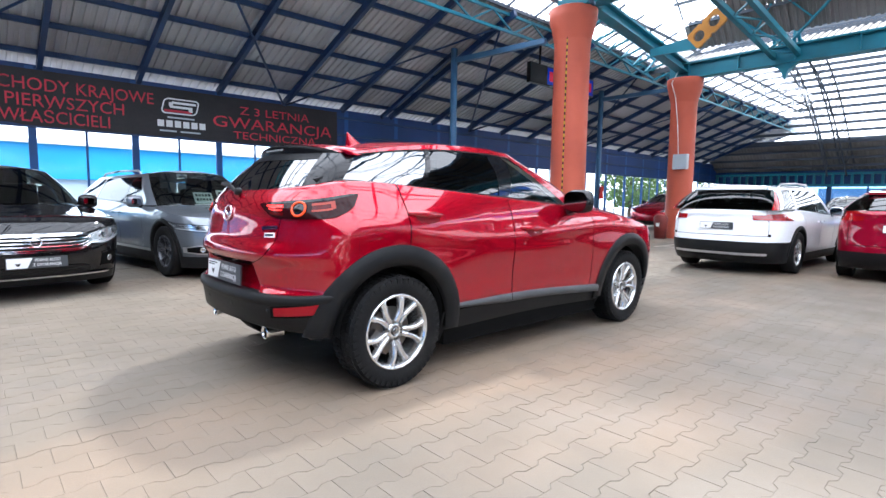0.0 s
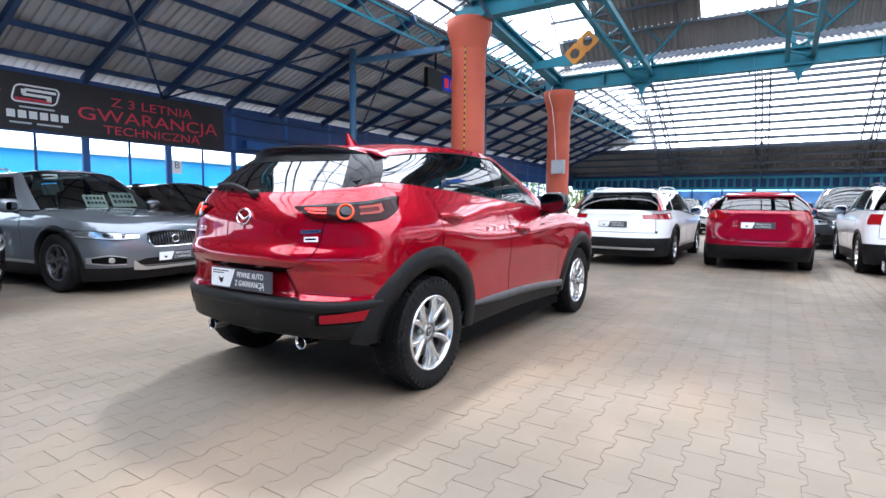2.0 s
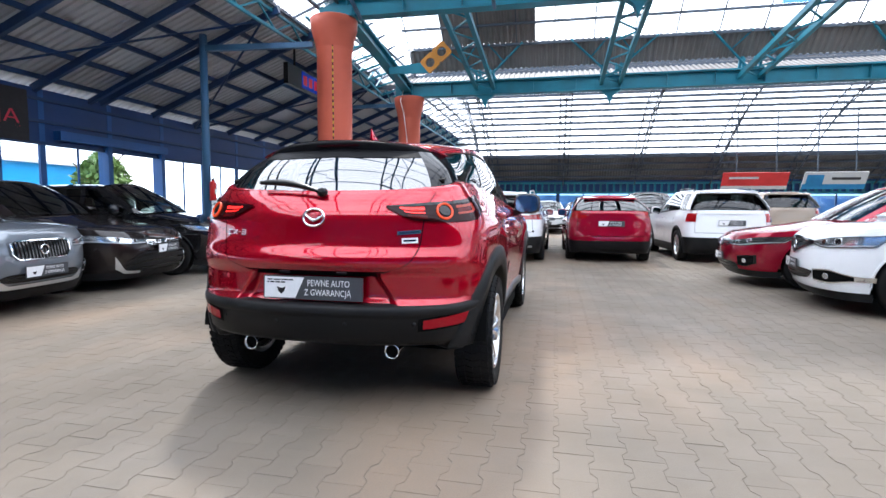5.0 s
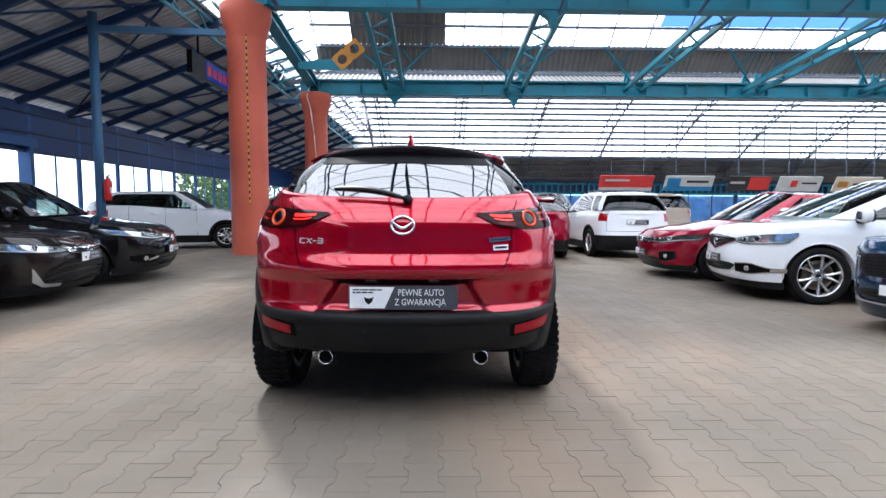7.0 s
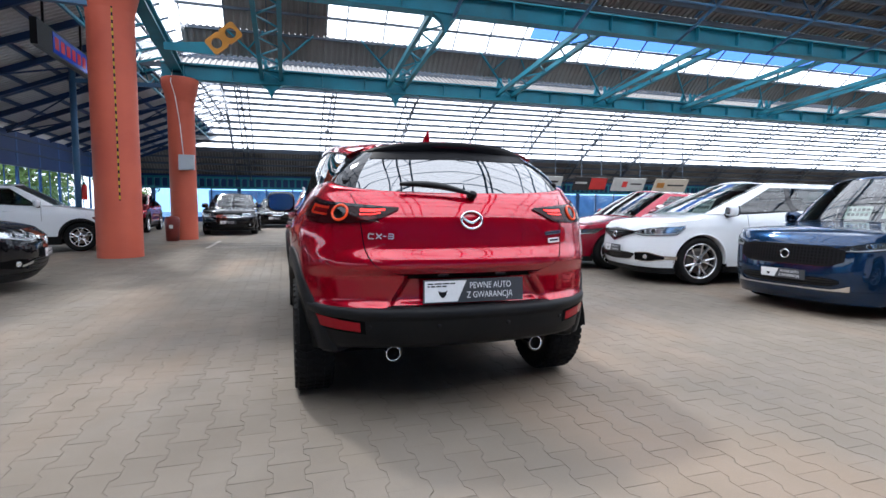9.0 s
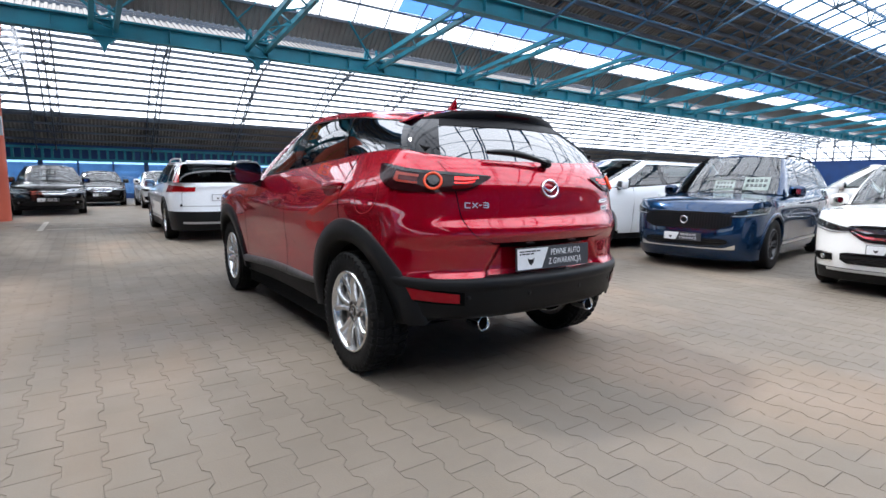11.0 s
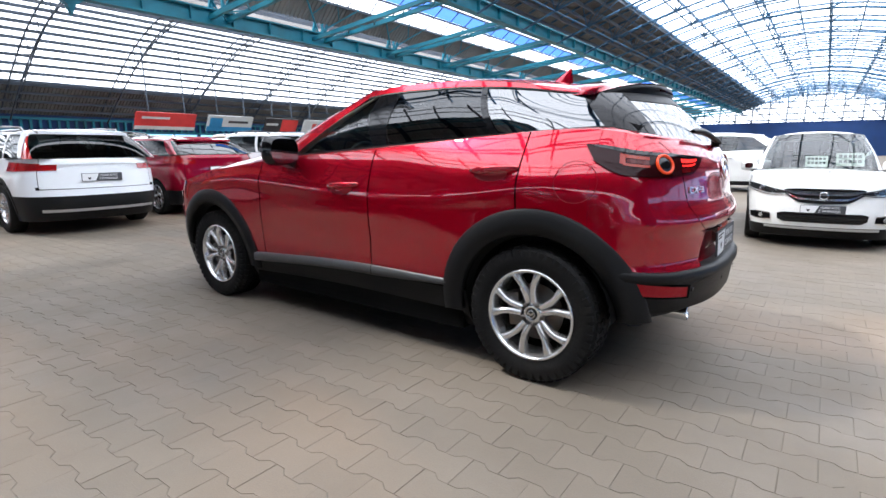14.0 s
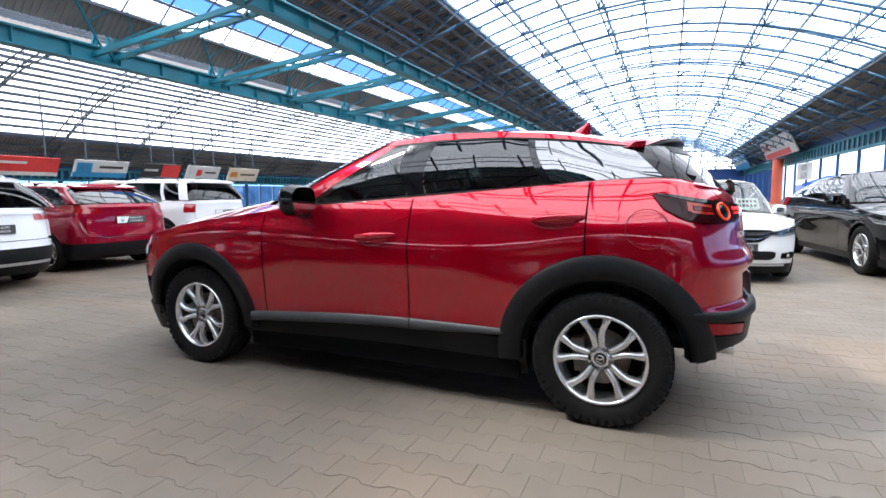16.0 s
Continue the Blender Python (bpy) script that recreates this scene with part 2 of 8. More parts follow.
# ---- the hall ----
WALL_Y, FAR_X, NEAR_X, END_Y = 9.6, 33.0, -9.6, -80.0
V1, V2, ROW_Y = 8.8, 14.4, 3.88           # the two valley girders and the row of pillars
Z1, Z2 = 5.45, 4.78                      # undersides of the girders

ground = Shape().span((-60, -90, -0.30), (90, 60, -0.12))
setting("ground", ground, surface("pale_concrete", (0.36, 0.35, 0.34), 0.85, dirt=(0.24, 0.235, 0.23)), "pale concrete ground outside the hall", "ground")


def arch(x, xa, za, xb, zb, rise):
    """Height of a vault between two springing lines."""
    u = (x - xa) / (xb - xa)
    return za + (zb - za) * u + rise * 4 * u * (1 - u) * (0.82 + 0.18 * (4 * u * (1 - u)))


def corrugated(a, b, u0, u1, along, pitch=0.15, depth=0.035):
    """Sheet with trapezoid ribs: curve points a..b in a plane, run from u0 to u1 along x or y."""
    s = Shape()
    prof = ((0.0, 0.0), (0.40, 0.0), (0.5, 1.0), (0.9, 1.0))
    n = int((u1 - u0) / pitch)
    rows = []
    for p in a:
        row = []
        for k in range(n):
            for f, h in prof:
                u = u0 + (k + f) * pitch
                row.append((u, p[0], p[1] + h * depth) if along == "x" else (p[0], u, p[1] + h * depth))
        rows.append(row)
    return s.grid(rows, smooth=False)


# lean-to roof over the glazed side wall
EAVE, RIDGE_Y, RIDGE_Z = 3.48, 3.7, 5.85


def lean(y):
    return EAVE + (WALL_Y + 0.15 - y) / (WALL_Y + 0.15 - RIDGE_Y) * (RIDGE_Z - EAVE)


SKY_Y = 4.95
lean_pts = [(WALL_Y + 0.35, lean(WALL_Y + 0.35) + 0.12), (6.0, lean(6.0) + 0.12), (SKY_Y, lean(SKY_Y) + 0.12)]
setting("ceiling_side", corrugated(lean_pts, None, -14.0, FAR_X + 0.3, "x", 0.17, 0.04), ZINC, "grey corrugated metal sheet ceiling of the side aisle", "ceiling")
ob = setting("ceiling_side_glazing", Shape().add([(-14, SKY_Y, lean(SKY_Y) + 0.13), (FAR_X, SKY_Y, lean(SKY_Y) + 0.13), (FAR_X, RIDGE_Y - 0.3, lean(RIDGE_Y - 0.3) + 0.13), (-14, RIDGE_Y - 0.3, lean(RIDGE_Y - 0.3) + 0.13)], [(0, 1, 2, 3)]), ROOF_PANE, "white translucent glazing along the side roof ridge", "ceiling")
ob.visible_shadow = False
s = Shape()
for k in range(48):
    x = -13.5 + k
    s.bar((x, SKY_Y, lean(SKY_Y) + 0.09), (x, RIDGE_Y, lean(RIDGE_Y) + 0.09), 0.035, 0.05)
for y in (SKY_Y, 4.35, 3.95):
    s.bar((-14, y, lean(y) + 0.08), (FAR_X, y, lean(y) + 0.08), 0.05, 0.07)
setting("glazing_bars", s, GREY_STEEL, "grey glazing bars along the side roof ridge", "purlin")
s = Shape()
for c in range(30):
    x0, x1 = -9.0 + 1.4 * c, -7.6 + 1.4 * c
    y, z0, z1 = SKY_Y + 0.05, lean(SKY_Y) - 0.42, lean(SKY_Y) - 0.04
    s.bar((x0, y, z0), (x1, y, z0), 0.06).bar((x0, y, z1), (x1, y, z1), 0.06).bar((x0, y, z0), (x0 + 0.7, y, z1), 0.035).bar((x0 + 0.7, y, z1), (x1, y, z0), 0.035)
setting("lattice_beam", s, TEAL, "light teal lattice beam along the side roof", "girder")
x = -13.9
while x < FAR_X:
    s = Shape()
    s.bar((x, WALL_Y, lean(WALL_Y) - 0.06), (x, SKY_Y - 0.1, lean(SKY_Y - 0.1) - 0.06), 0.09, 0.15)
    setting("rafter", s, NAVY_STEEL, "dark blue painted steel roof rafter", "rafter")
    x += 1.66
for k in range(5):
    y = WALL_Y - 0.25 - k * 0.84
    s = Shape().bar((-14, y, lean(y) + 0.06), (FAR_X, y, lean(y) + 0.06), 0.07, 0.10)
    setting("purlin", s, NAVY_STEEL, "dark blue steel purlin under corrugated sheet", "purlin")
for k in range(6):
    x = -9.0 + k * 6.64
    for a, b in ((0, 3.32), (6.64, 3.32)):
        s = Shape().bar((x + a, WALL_Y - 0.1, lean(WALL_Y) - 0.16), (x + b, 5.2, lean(5.2) - 0.16), 0.05, n=6, smooth=True)
        setting("wind_brace", s, NAVY_STEEL, "thin dark blue diagonal roof brace", "brace")

# glazed side wall
s = Shape().span((-14, WALL_Y - 0.06, 0.0), (FAR_X, WALL_Y + 0.12, 0.32))
s.span((-14, WALL_Y - 0.05, 2.38), (FAR_X, WALL_Y + 0.10, EAVE + 0.02))
setting("wall_side", s, BLUE_PANEL, "dark blue sheet-metal wall above and below a window band", "wall")
for z in (2.36, 2.82, 3.28):
    s = Shape().bar((-14, WALL_Y - 0.08, z), (FAR_X, WALL_Y - 0.08, z), 0.06)
    setting("wall_rail", s, NAVY_STEEL, "dark blue horizontal wall rail", "rail")
px = 0.95 - 1.73 * 8
posts = []
while px < FAR_X:
    posts.append(px)
    px += 1.73
for i, px in enumerate(posts):
    s = Shape().span((px - 0.065, WALL_Y - 0.055, 0.0), (px + 0.065, WALL_Y + 0.008, EAVE))
    setting("wall_post", s, BLUE, "blue painted steel wall post", "post")
    if i + 1 < len(posts):
        if 7.5 < px < 8.6:
            continue
        w = tagged(new("window_1"), "tall clear window panes in a blue metal frame", "window", kind="structure")
        fr = Shape()
        mid = px + 0.865
        fr.span((mid - 0.022, WALL_Y - 0.030, 0.32), (mid + 0.022, WALL_Y - 0.002, 2.38))
        for z in (0.335, 2.35):
            fr.span((px + 0.065, WALL_Y - 0.05, z - 0.02), (px + 1.73 - 0.065, WALL_Y + 0.02, z + 0.02))
        part("window_frame", fr, BLUE, w)
        for a, b in ((px + 0.065, mid - 0.022), (mid + 0.022, px + 1.73 - 0.065)):
            g = part("pane", Shape().span((a, WALL_Y - 0.022, 0.355), (b, WALL_Y - 0.014, 2.33)), WALL_PANE, w)
            g.visible_shadow = False

# street side: a low blue hall opposite
s = Shape().span((-40, 22.0, 0.0), (19, 23.0, 1.70))
setting("backdrop_wall", s, surface("pale_facade", (0.50, 0.58, 0.64), 0.6, dirt=(0.36, 0.46, 0.55), dirt_scale=0.35), "pale glazed facade across the street", "facade")
s = Shape().span((-40, 21.7, 1.65), (19, 23.2, 2.95))
setting("backdrop_fascia", s, surface("sky_blue_cladding", (0.03, 0.33, 0.68), 0.5, dirt=(0.03, 0.27, 0.58), dirt_scale=0.3), "bright sky-blue metal fascia across the street", "facade")
s = Shape().span((-40, 21.4, 2.95), (19.2, 23.4, 3.08))
setting("backdrop_eave", s, WHITE_PAINT, "white eaves of the hall across the street", "facade")

# far wall with its window band and pierced girder
s = Shape().span((FAR_X, END_Y, 0), (FAR_X + 0.2, WALL_Y, 0.3)).span((FAR_X, END_Y, 2.08), (FAR_X + 0.2, WALL_Y, 3.0))
setting("wall_far", s, BLUE_PANEL, "dark blue sheet wall above a window band", "wall")
y, k = WALL_Y - 1.0, 0
while y > END_Y:
    thick = k % 3 == 0
    s = Shape().span((FAR_X - (0.14 if thick else 0.06), y - (0.11 if thick else 0.04), 0), (FAR_X, y + (0.11 if thick else 0.04), 2.1))
    setting("wall_post", s, NAVY_STEEL, "blue steel post between far windows", "post")
    w = tagged(new("window_2"), "bluish window pane in the far wall", "window", kind="structure")
    g = part("pane", Shape().span((FAR_X + 0.06, y - 1.62, 0.3), (FAR_X + 0.07, y - 0.03, 2.08)), FAR_PANE, w)
    g.visible_shadow = False
    y -= 1.65
    k += 1
s = Shape()
s.span((FAR_X - 0.25, END_Y, 2.08), (FAR_X - 0.02, WALL_Y - 0.1, 2.22)).span((FAR_X - 0.25, END_Y, 2.72), (FAR_X - 0.02, WALL_Y - 0.1, 2.84))
y = WALL_Y - 0.2
while y > END_Y:
    s.span((FAR_X - 0.2, y - 0.06, 2.2), (FAR_X - 0.06, y + 0.06, 2.74))
    y -= 0.42
setting("beam_far", s, TEAL, "teal pierced steel girder above the far windows", "girder")
s = Shape().span((FAR_X + 16, -70, 0), (FAR_X + 17, 7.5, 2.4))
setting("backdrop_far", s, surface("blue_grey_facade", (0.22, 0.30, 0.40), 0.6, dirt=(0.07, 0.10, 0.16), dirt_scale=0.8), "blue-grey building beyond the far windows", "facade")


# ---- vaults ----
def vault(tag, xa, za, xb, zb, rise, corr_a, corr_b, ribs, y0, y1, purlin_mat, step=0.62):
    """Barrel vault along y: corrugated strips at both springings, glazing between."""
    def curve(p, q, n):
        return [(p + (q - p) * i / n, arch(p + (q - p) * i / n, xa, za, xb, zb, rise)) for i in range(n + 1)]
    for i, (p, q) in enumerate(((xa, xa + corr_a), (xb - corr_b, xb))):
        if q - p > 0.05:
            setting("ceiling_" + tag + "_" + "ab"[i], corrugated(curve(p, q, 6), None, y1, y0, "y", 0.17, 0.04), ZINC_DARK, "dark grey corrugated sheet strip of the vaulted roof", "ceiling")
            k = max(2, int((q - p) / 0.46))
            for px, pz in curve(p + 0.05, q - 0.05, k):
                setting("purlin", Shape().bar((px, y1, pz - 0.10), (px, y0, pz - 0.09), 0.07, 0.12), GREY_STEEL, "dark steel purlin under the corrugated strip", "purlin")
    p, q = xa + corr_a, xb - corr_b
    n = max(4, int((q - p) / step))
    g = Shape()
    pts = curve(p, q, n)
    for (ax, az), (bx, bz) in zip(pts, pts[1:]):
        g.add([(ax, y1, az + 0.05), (bx, y1, bz + 0.05), (bx, y0, bz + 0.05), (ax, y0, az + 0.05)], [(0, 1, 2, 3)])
    ob = setting("ceiling_" + tag + "_glazing", g, ROOF_PANE, "white translucent glazing of the vaulted roof", "ceiling")
    ob.visible_shadow = False
    for ax, az in pts:
        s = Shape().bar((ax, y1, az), (ax, y0, az), 0.08 if tag == "far" else 0.06, 0.14 if tag == "far" else 0.09)
        setting("purlin", s, purlin_mat, "thin steel purlin carrying the roof glazing", "purlin")
    return curve


END_ROOF = -80.0
curve_b = vault("far", V2 + 0.35, Z2 + 0.55, FAR_X + 0.15, 2.86, 3.35, 0.9, 2.2, None, WALL_Y, END_ROOF, GREY_STEEL, 0.52)
curve_a = vault("near", NEAR_X - 0.1, 4.7, V1 - 0.35, Z1 + 0.5, 2.5, 2.6, 2.4, None, WALL_Y - 5.3, END_ROOF, TRUSS_BLUE, 1.25)


def rib(fn, xa, xb, y, depth, mat, label, tube=0.05, wide=0.32, n=22):
    """A three-chord arched lattice rib."""
    s = Shape()
    top = fn(xa, xb, n)
    up1 = [(px, y - wide / 2, pz - 0.06) for px, pz in top]
    up2 = [(px, y + wide / 2, pz - 0.06) for px, pz in top]
    lo = [(px, y, pz - depth) for px, pz in top]
    for c in (up1, up2, lo):
        s.pipe(c, tube / 2, 6)
    for i in range(n):
        a, b = (lo[i], lo[i + 1]) if i % 2 else (lo[i + 1], lo[i])
        for u in (up1, up2):
            s.bar(a, u[i + 1] if i % 2 == 0 else u[i], tube * 0.5, n=5, smooth=True)
            s.bar(a, u[i], tube * 0.5, n=5, smooth=True)
    setting("truss", s, mat, label, "truss")


y = 2.9
while y > END_ROOF:
    rib(curve_b, V2 + 0.5, FAR_X - 0.3, y, 0.55, GREY_STEEL, "arched grey lattice rib under the far vault", 0.075, 0.6)
    y -= 4.5
y = 3.2
while y > END_ROOF:
    rib(curve_a, NEAR_X + 0.3, V1 - 0.5, y, 0.75, TRUSS_BLUE, "arched blue lattice rib under the near vault", 0.085, 1.1, 14)
    y -= 3.0
# lengthwise tubes and struts of the near vault's space frame
s = Shape()
cp = curve_a(NEAR_X + 0.3, V1 - 0.5, 14)
for i in range(1, 14, 2):
    px, pz = cp[i]
    s.bar((px, END_ROOF, pz - 0.75), (px, 3.2, pz - 0.75), 0.06, n=6, smooth=True)
setting("truss_tubes", s, TRUSS_BLUE, "lengthwise blue tubes of the near roof frame", "truss")

# middle bay between the two valley girders
def mid(x):
    return arch(x, V1 + 0.2, Z1 + 0.65, V2 - 0.2, Z2 + 0.75, 1.55)


def mid_curve(p, q, n=6):
    return [(p + (q - p) * i / n, mid(p + (q - p) * i / n)) for i in range(n + 1)]


for p, q, nm in ((V1 + 0.2, V1 + 0.8, "a"), (V2 - 0.8, V2 - 0.2, "b")):
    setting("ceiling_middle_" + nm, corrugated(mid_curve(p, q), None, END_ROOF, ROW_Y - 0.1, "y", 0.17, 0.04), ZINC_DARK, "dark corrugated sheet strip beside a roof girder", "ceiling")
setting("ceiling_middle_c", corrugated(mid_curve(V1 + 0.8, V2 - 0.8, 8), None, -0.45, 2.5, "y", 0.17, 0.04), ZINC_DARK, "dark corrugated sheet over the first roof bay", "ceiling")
g = Shape()
b = Shape()
for y0, y1 in ((-0.45, END_ROOF), (ROW_Y - 0.1, 2.5)):
    pts = mid_curve(V1 + 0.8, V2 - 0.8, 8)
    for i, ((ax, az), (bx, bz)) in enumerate(zip(pts, pts[1:])):
        if i == 6 and y1 < -10:
            g.add([(ax, -7.0, az), (bx, -7.0, bz), (bx, y0, bz), (ax, y0, az)], [(0, 1, 2, 3)])
            b.add([(ax, y1, az), (bx, y1, bz), (bx, -7.0, bz), (ax, -7.0, az)], [(0, 1, 2, 3)])
        else:
            g.add([(ax, y1, az), (bx, y1, bz), (bx, y0, bz), (ax, y0, az)], [(0, 1, 2, 3)])
for nm, sh, mt, lb in (("ceiling_middle_glazing", g, ROOF_PANE, "white translucent glazing over the middle bay"), ("ceiling_middle_blue", b, BLUE_PANE, "blue translucent strip in the roof glazing")):
    ob = setting(nm, sh, mt, lb, "ceiling")
    ob.visible_shadow = False
s = Shape()
for ax, az in mid_curve(V1 + 0.8, V2 - 0.8, 8):
    s.bar((ax, END_ROOF, az - 0.05), (ax, ROW_Y - 0.2, az - 0.05), 0.05, 0.07)
y = ROW_Y - 0.3
while y > END_ROOF:
    c = mid_curve(V1 + 0.8, V2 - 0.8, 8)
    for (ax, az), (bx, bz) in zip(c, c[1:]):
        s.bar((ax, y, az - 0.03), (bx, y, bz - 0.03), 0.035)
    y -= 1.15
setting("ceiling_middle_bars", s, GREY_STEEL, "grey glazing bars of the middle bay", "purlin")


# valley girders
def girder(x, z, y0, y1, face):
    gd = tagged(new("girder"), "long teal riveted steel girder carrying the roof valley", "girder", kind="structure")
    part("flange", Shape().span((x - 0.16, y1, z), (x + 0.16, y0, z + 0.05)), TEAL, gd)
    part("web", Shape().span((x - 0.03, y1, z + 0.05), (x + 0.03, y0, z + 0.42)), TEAL, gd)
    part("flange", Shape().span((x - 0.16, y1, z + 0.42), (x + 0.16, y0, z + 0.47)), TEAL, gd)
    me = Shape().span((-0.15, -0.01, 0.05), (0.15, 0.01, 0.42)).mesh("stiffener", TEAL)
    y = y0 - 0.6
    while y > y1:
        part("stiffener", me, None, gd, at=pose(x, y, z))
        y -= 1.35


girder(V1, Z1, ROW_Y + 0.4, END_ROOF, 1)
girder(V2, Z2, ROW_Y + 0.4, END_ROOF, 1)
for k in range(20):
    y = 1.2 - k * 3.95
    s = Shape()
    for d in (-0.28, 0.28):
        s.bar((V1, y + d, Z1 + 0.10), (V2, y + d, Z2 + 0.22), 0.11, 0.13)
        for xx, zz in ((V1, Z1 + 0.47), (V2, Z2 + 0.47)):
            s.bar((xx, y + d, zz), (xx + (0.5 if xx == V1 else -0.5), y + d, zz + 1.0), 0.07)
            s.bar((xx, y + d * 0.6, zz), (xx, y + d * 0.6, zz + 0.8), 0.07)
            s.bar((xx, y + d - 0.1, zz), (xx, y + d * 0.5, zz + 0.30), 0.06)
    for i in range(9):
        f0, f1, sg = i / 9, (i + 1) / 9, 1 if i % 2 else -1
        s.bar((V1 + (V2 - V1) * f0, y - 0.28 * sg, Z1 + 0.10 + (Z2 + 0.12 - Z1) * f0), (V1 + (V2 - V1) * f1, y + 0.28 * sg, Z1 + 0.10 + (Z2 + 0.12 - Z1) * f1), 0.04)
    if k < 9:
        for xx, zz, dx in ((V1, Z1 + 0.47, 0.85), (V2, Z2 + 0.47, -0.85)):
            for dy in (-1.25, 1.25):
                s.bar((xx, y, zz), (xx + dx, y + dy, mid(xx + dx) - 0.06), 0.05)
                s.bar((xx + dx * 0.5, y + dy * 0.5, (zz + mid(xx + dx)) / 2), (xx + dx, y + dy * 0.15, mid(xx + dx) - 0.06), 0.035)
    setting("cross_beam", s, TEAL, "paired teal steel cross beams between roof girders", "beam")
    if k < 2:
        for xx, zz in ((V2, Z2), (V1, Z1)):
            if xx == V1 and k == 0:
                continue
            t = Shape().add([(xx - 0.1, y + 0.32, zz), (xx + 0.1, y + 0.32, zz), (xx + 0.1, y - 0.32, zz), (xx - 0.1, y - 0.32, zz),
                             (xx - 0.1, y + 0.10, zz - 0.16), (xx + 0.1, y + 0.10, zz - 0.16), (xx + 0.1, y - 0.10, zz - 0.16), (xx - 0.1, y - 0.10, zz - 0.16),
                             (xx - 0.06, y, zz - 0.42), (xx + 0.06, y, zz - 0.42)],
                            [(0, 4, 5, 1), (2, 6, 7, 3), (0, 3, 7, 4), (1, 5, 6, 2), (4, 8, 9, 5), (6, 9, 8, 7), (4, 7, 8), (5, 9, 6), (0, 1, 2, 3)])
            setting("bracket", t, TEAL, "pointed teal steel bracket under a roof girder", "bracket")

# beam from pillar to pillar
s = Shape()
s.bar((V1, ROW_Y, Z1 + 0.22), (V2, ROW_Y, Z2 + 0.22), 0.30, 0.06)
s.bar((V1, ROW_Y, Z1 + 0.5), (V2, ROW_Y, Z2 + 0.48), 0.30, 0.06)
s.bar((V1, ROW_Y, Z1 + 0.36), (V2, ROW_Y, Z2 + 0.35), 0.05, 0.28)
s.span((V1 - 0.3, ROW_Y - 0.4, Z1 - 0.02), (V1 + 0.3, ROW_Y + 0.4, Z1 + 0.2))
setting("beam_row", s, TEAL, "teal steel beam spanning between two orange pillars", "beam")


def pillar(x, y, z, r):
    p = tagged(new("pillar"), "round orange painted concrete pillar with a flared head", "pillar", kind="structure")
    sh = Shape().lathe([(r, 0.0), (r, z - 0.85), (r + 0.01, z - 0.70)], c=(x, y, 0), n=40)
    part("shaft", sh, ORANGE, p)
    hd = Shape().lathe([(r + 0.01, z - 0.70), (r + 0.07, z - 0.45), (r + 0.13, z - 0.22), (r + 0.14, z - 0.02), (r + 0.12, z), (0.0, z)], c=(x, y, 0), n=40)
    part("head", hd, ORANGE, p)
    return p


p1 = pillar(V1, ROW_Y + 0.17, Z1, 0.41)
p2 = pillar(V2, ROW_Y - 0.08, Z2, 0.37)

# ---- cars ----
def curve(*pts):
    """A smooth line through (a, b) points, level beyond its ends."""
    xs, ys = [p[0] for p in pts], [p[1] for p in pts]
    n = len(xs)
    sl = [(ys[i + 1] - ys[i]) / (xs[i + 1] - xs[i]) for i in range(n - 1)]
    tg = [sl[0]] + [0.0 if sl[i - 1] * sl[i] <= 0 else 2 * sl[i - 1] * sl[i] / (sl[i - 1] + sl[i]) for i in range(1, n - 1)] + [sl[-1]] if n > 2 else [sl[0], sl[0]]

    def at(v):
        if v <= xs[0]:
            return ys[0]
        if v >= xs[-1]:
            return ys[-1]
        i = 0
        while v > xs[i + 1]:
            i += 1
        h = xs[i + 1] - xs[i]
        u = (v - xs[i]) / h
        return ((2 * u ** 3 - 3 * u * u + 1) * ys[i] + (u ** 3 - 2 * u * u + u) * h * tg[i]
                + (3 * u * u - 2 * u ** 3) * ys[i + 1] + (u ** 3 - u * u) * h * tg[i + 1])
    return at


def car_paint(name, col, metal=0.35, rough=0.32, coat_ior=1.45, film=0.025, haze=0.05):
    m, t, p = nodes_of(name)
    n = noise_of(t, 900.0, 1)
    dust = ramp(t, noise_of(t, 2.2, 5), 0.45, 0.8)
    a = mix_rgb(t, ramp(t, n, 0.4, 0.7), col, [min(1.0, c * 1.25) for c in col])
    t.links.new(mix_rgb(t, ramp(t, noise_of(t, 1.5, 4), 0.5, 0.9, 0.0, film), a, (0.4, 0.37, 0.33)), p.inputs["Base Color"])
    p.inputs["Metallic"].default_value = metal
    p.inputs["Roughness"].default_value = rough
    p.inputs["Coat Weight"].default_value = 1.0
    p.inputs["Coat IOR"].default_value = coat_ior
    p.inputs["Specular IOR Level"].default_value = 0.0
    t.links.new(ramp(t, dust, 0.0, 1.0, haze * 0.3, haze), p.inputs["Coat Roughness"])
    return m


SOUL_RED = car_paint("deep_red_metallic_paint", (0.33, 0.0004, 0.011), 0.60, 0.27, 1.66, 0.005, 0.008)
CLADDING = surface("grained_black_cladding", (0.010, 0.0105, 0.0115), 0.45, dirt=(0.016, 0.0155, 0.015), dirt_scale=3, grain=0.06, grain_scale=300, relief=0.04, spec=0.14)
GLOSS_BLACK = plain("gloss_black", (0.005, 0.005, 0.006), 0.07, spec=0.5)
SPOILER_BLACK = plain("painted_black", (0.005, 0.005, 0.006), 0.35, spec=0.04)
PILLAR_BLACK = plain("polished_black_panel", (0.004, 0.004, 0.005), 0.05, spec=0.28)
TRIM_BLACK = plain("satin_black_trim", (0.007, 0.007, 0.008), 0.4, spec=0.2)
CHROME = plain("chrome", (0.85, 0.86, 0.88), 0.08, metal=1.0)
MIRROR = plain("mirror_glass", (0.24, 0.25, 0.26), 0.03, metal=1.0)
SATIN = plain("satin_silver_trim", (0.55, 0.56, 0.57), 0.35, metal=0.8)
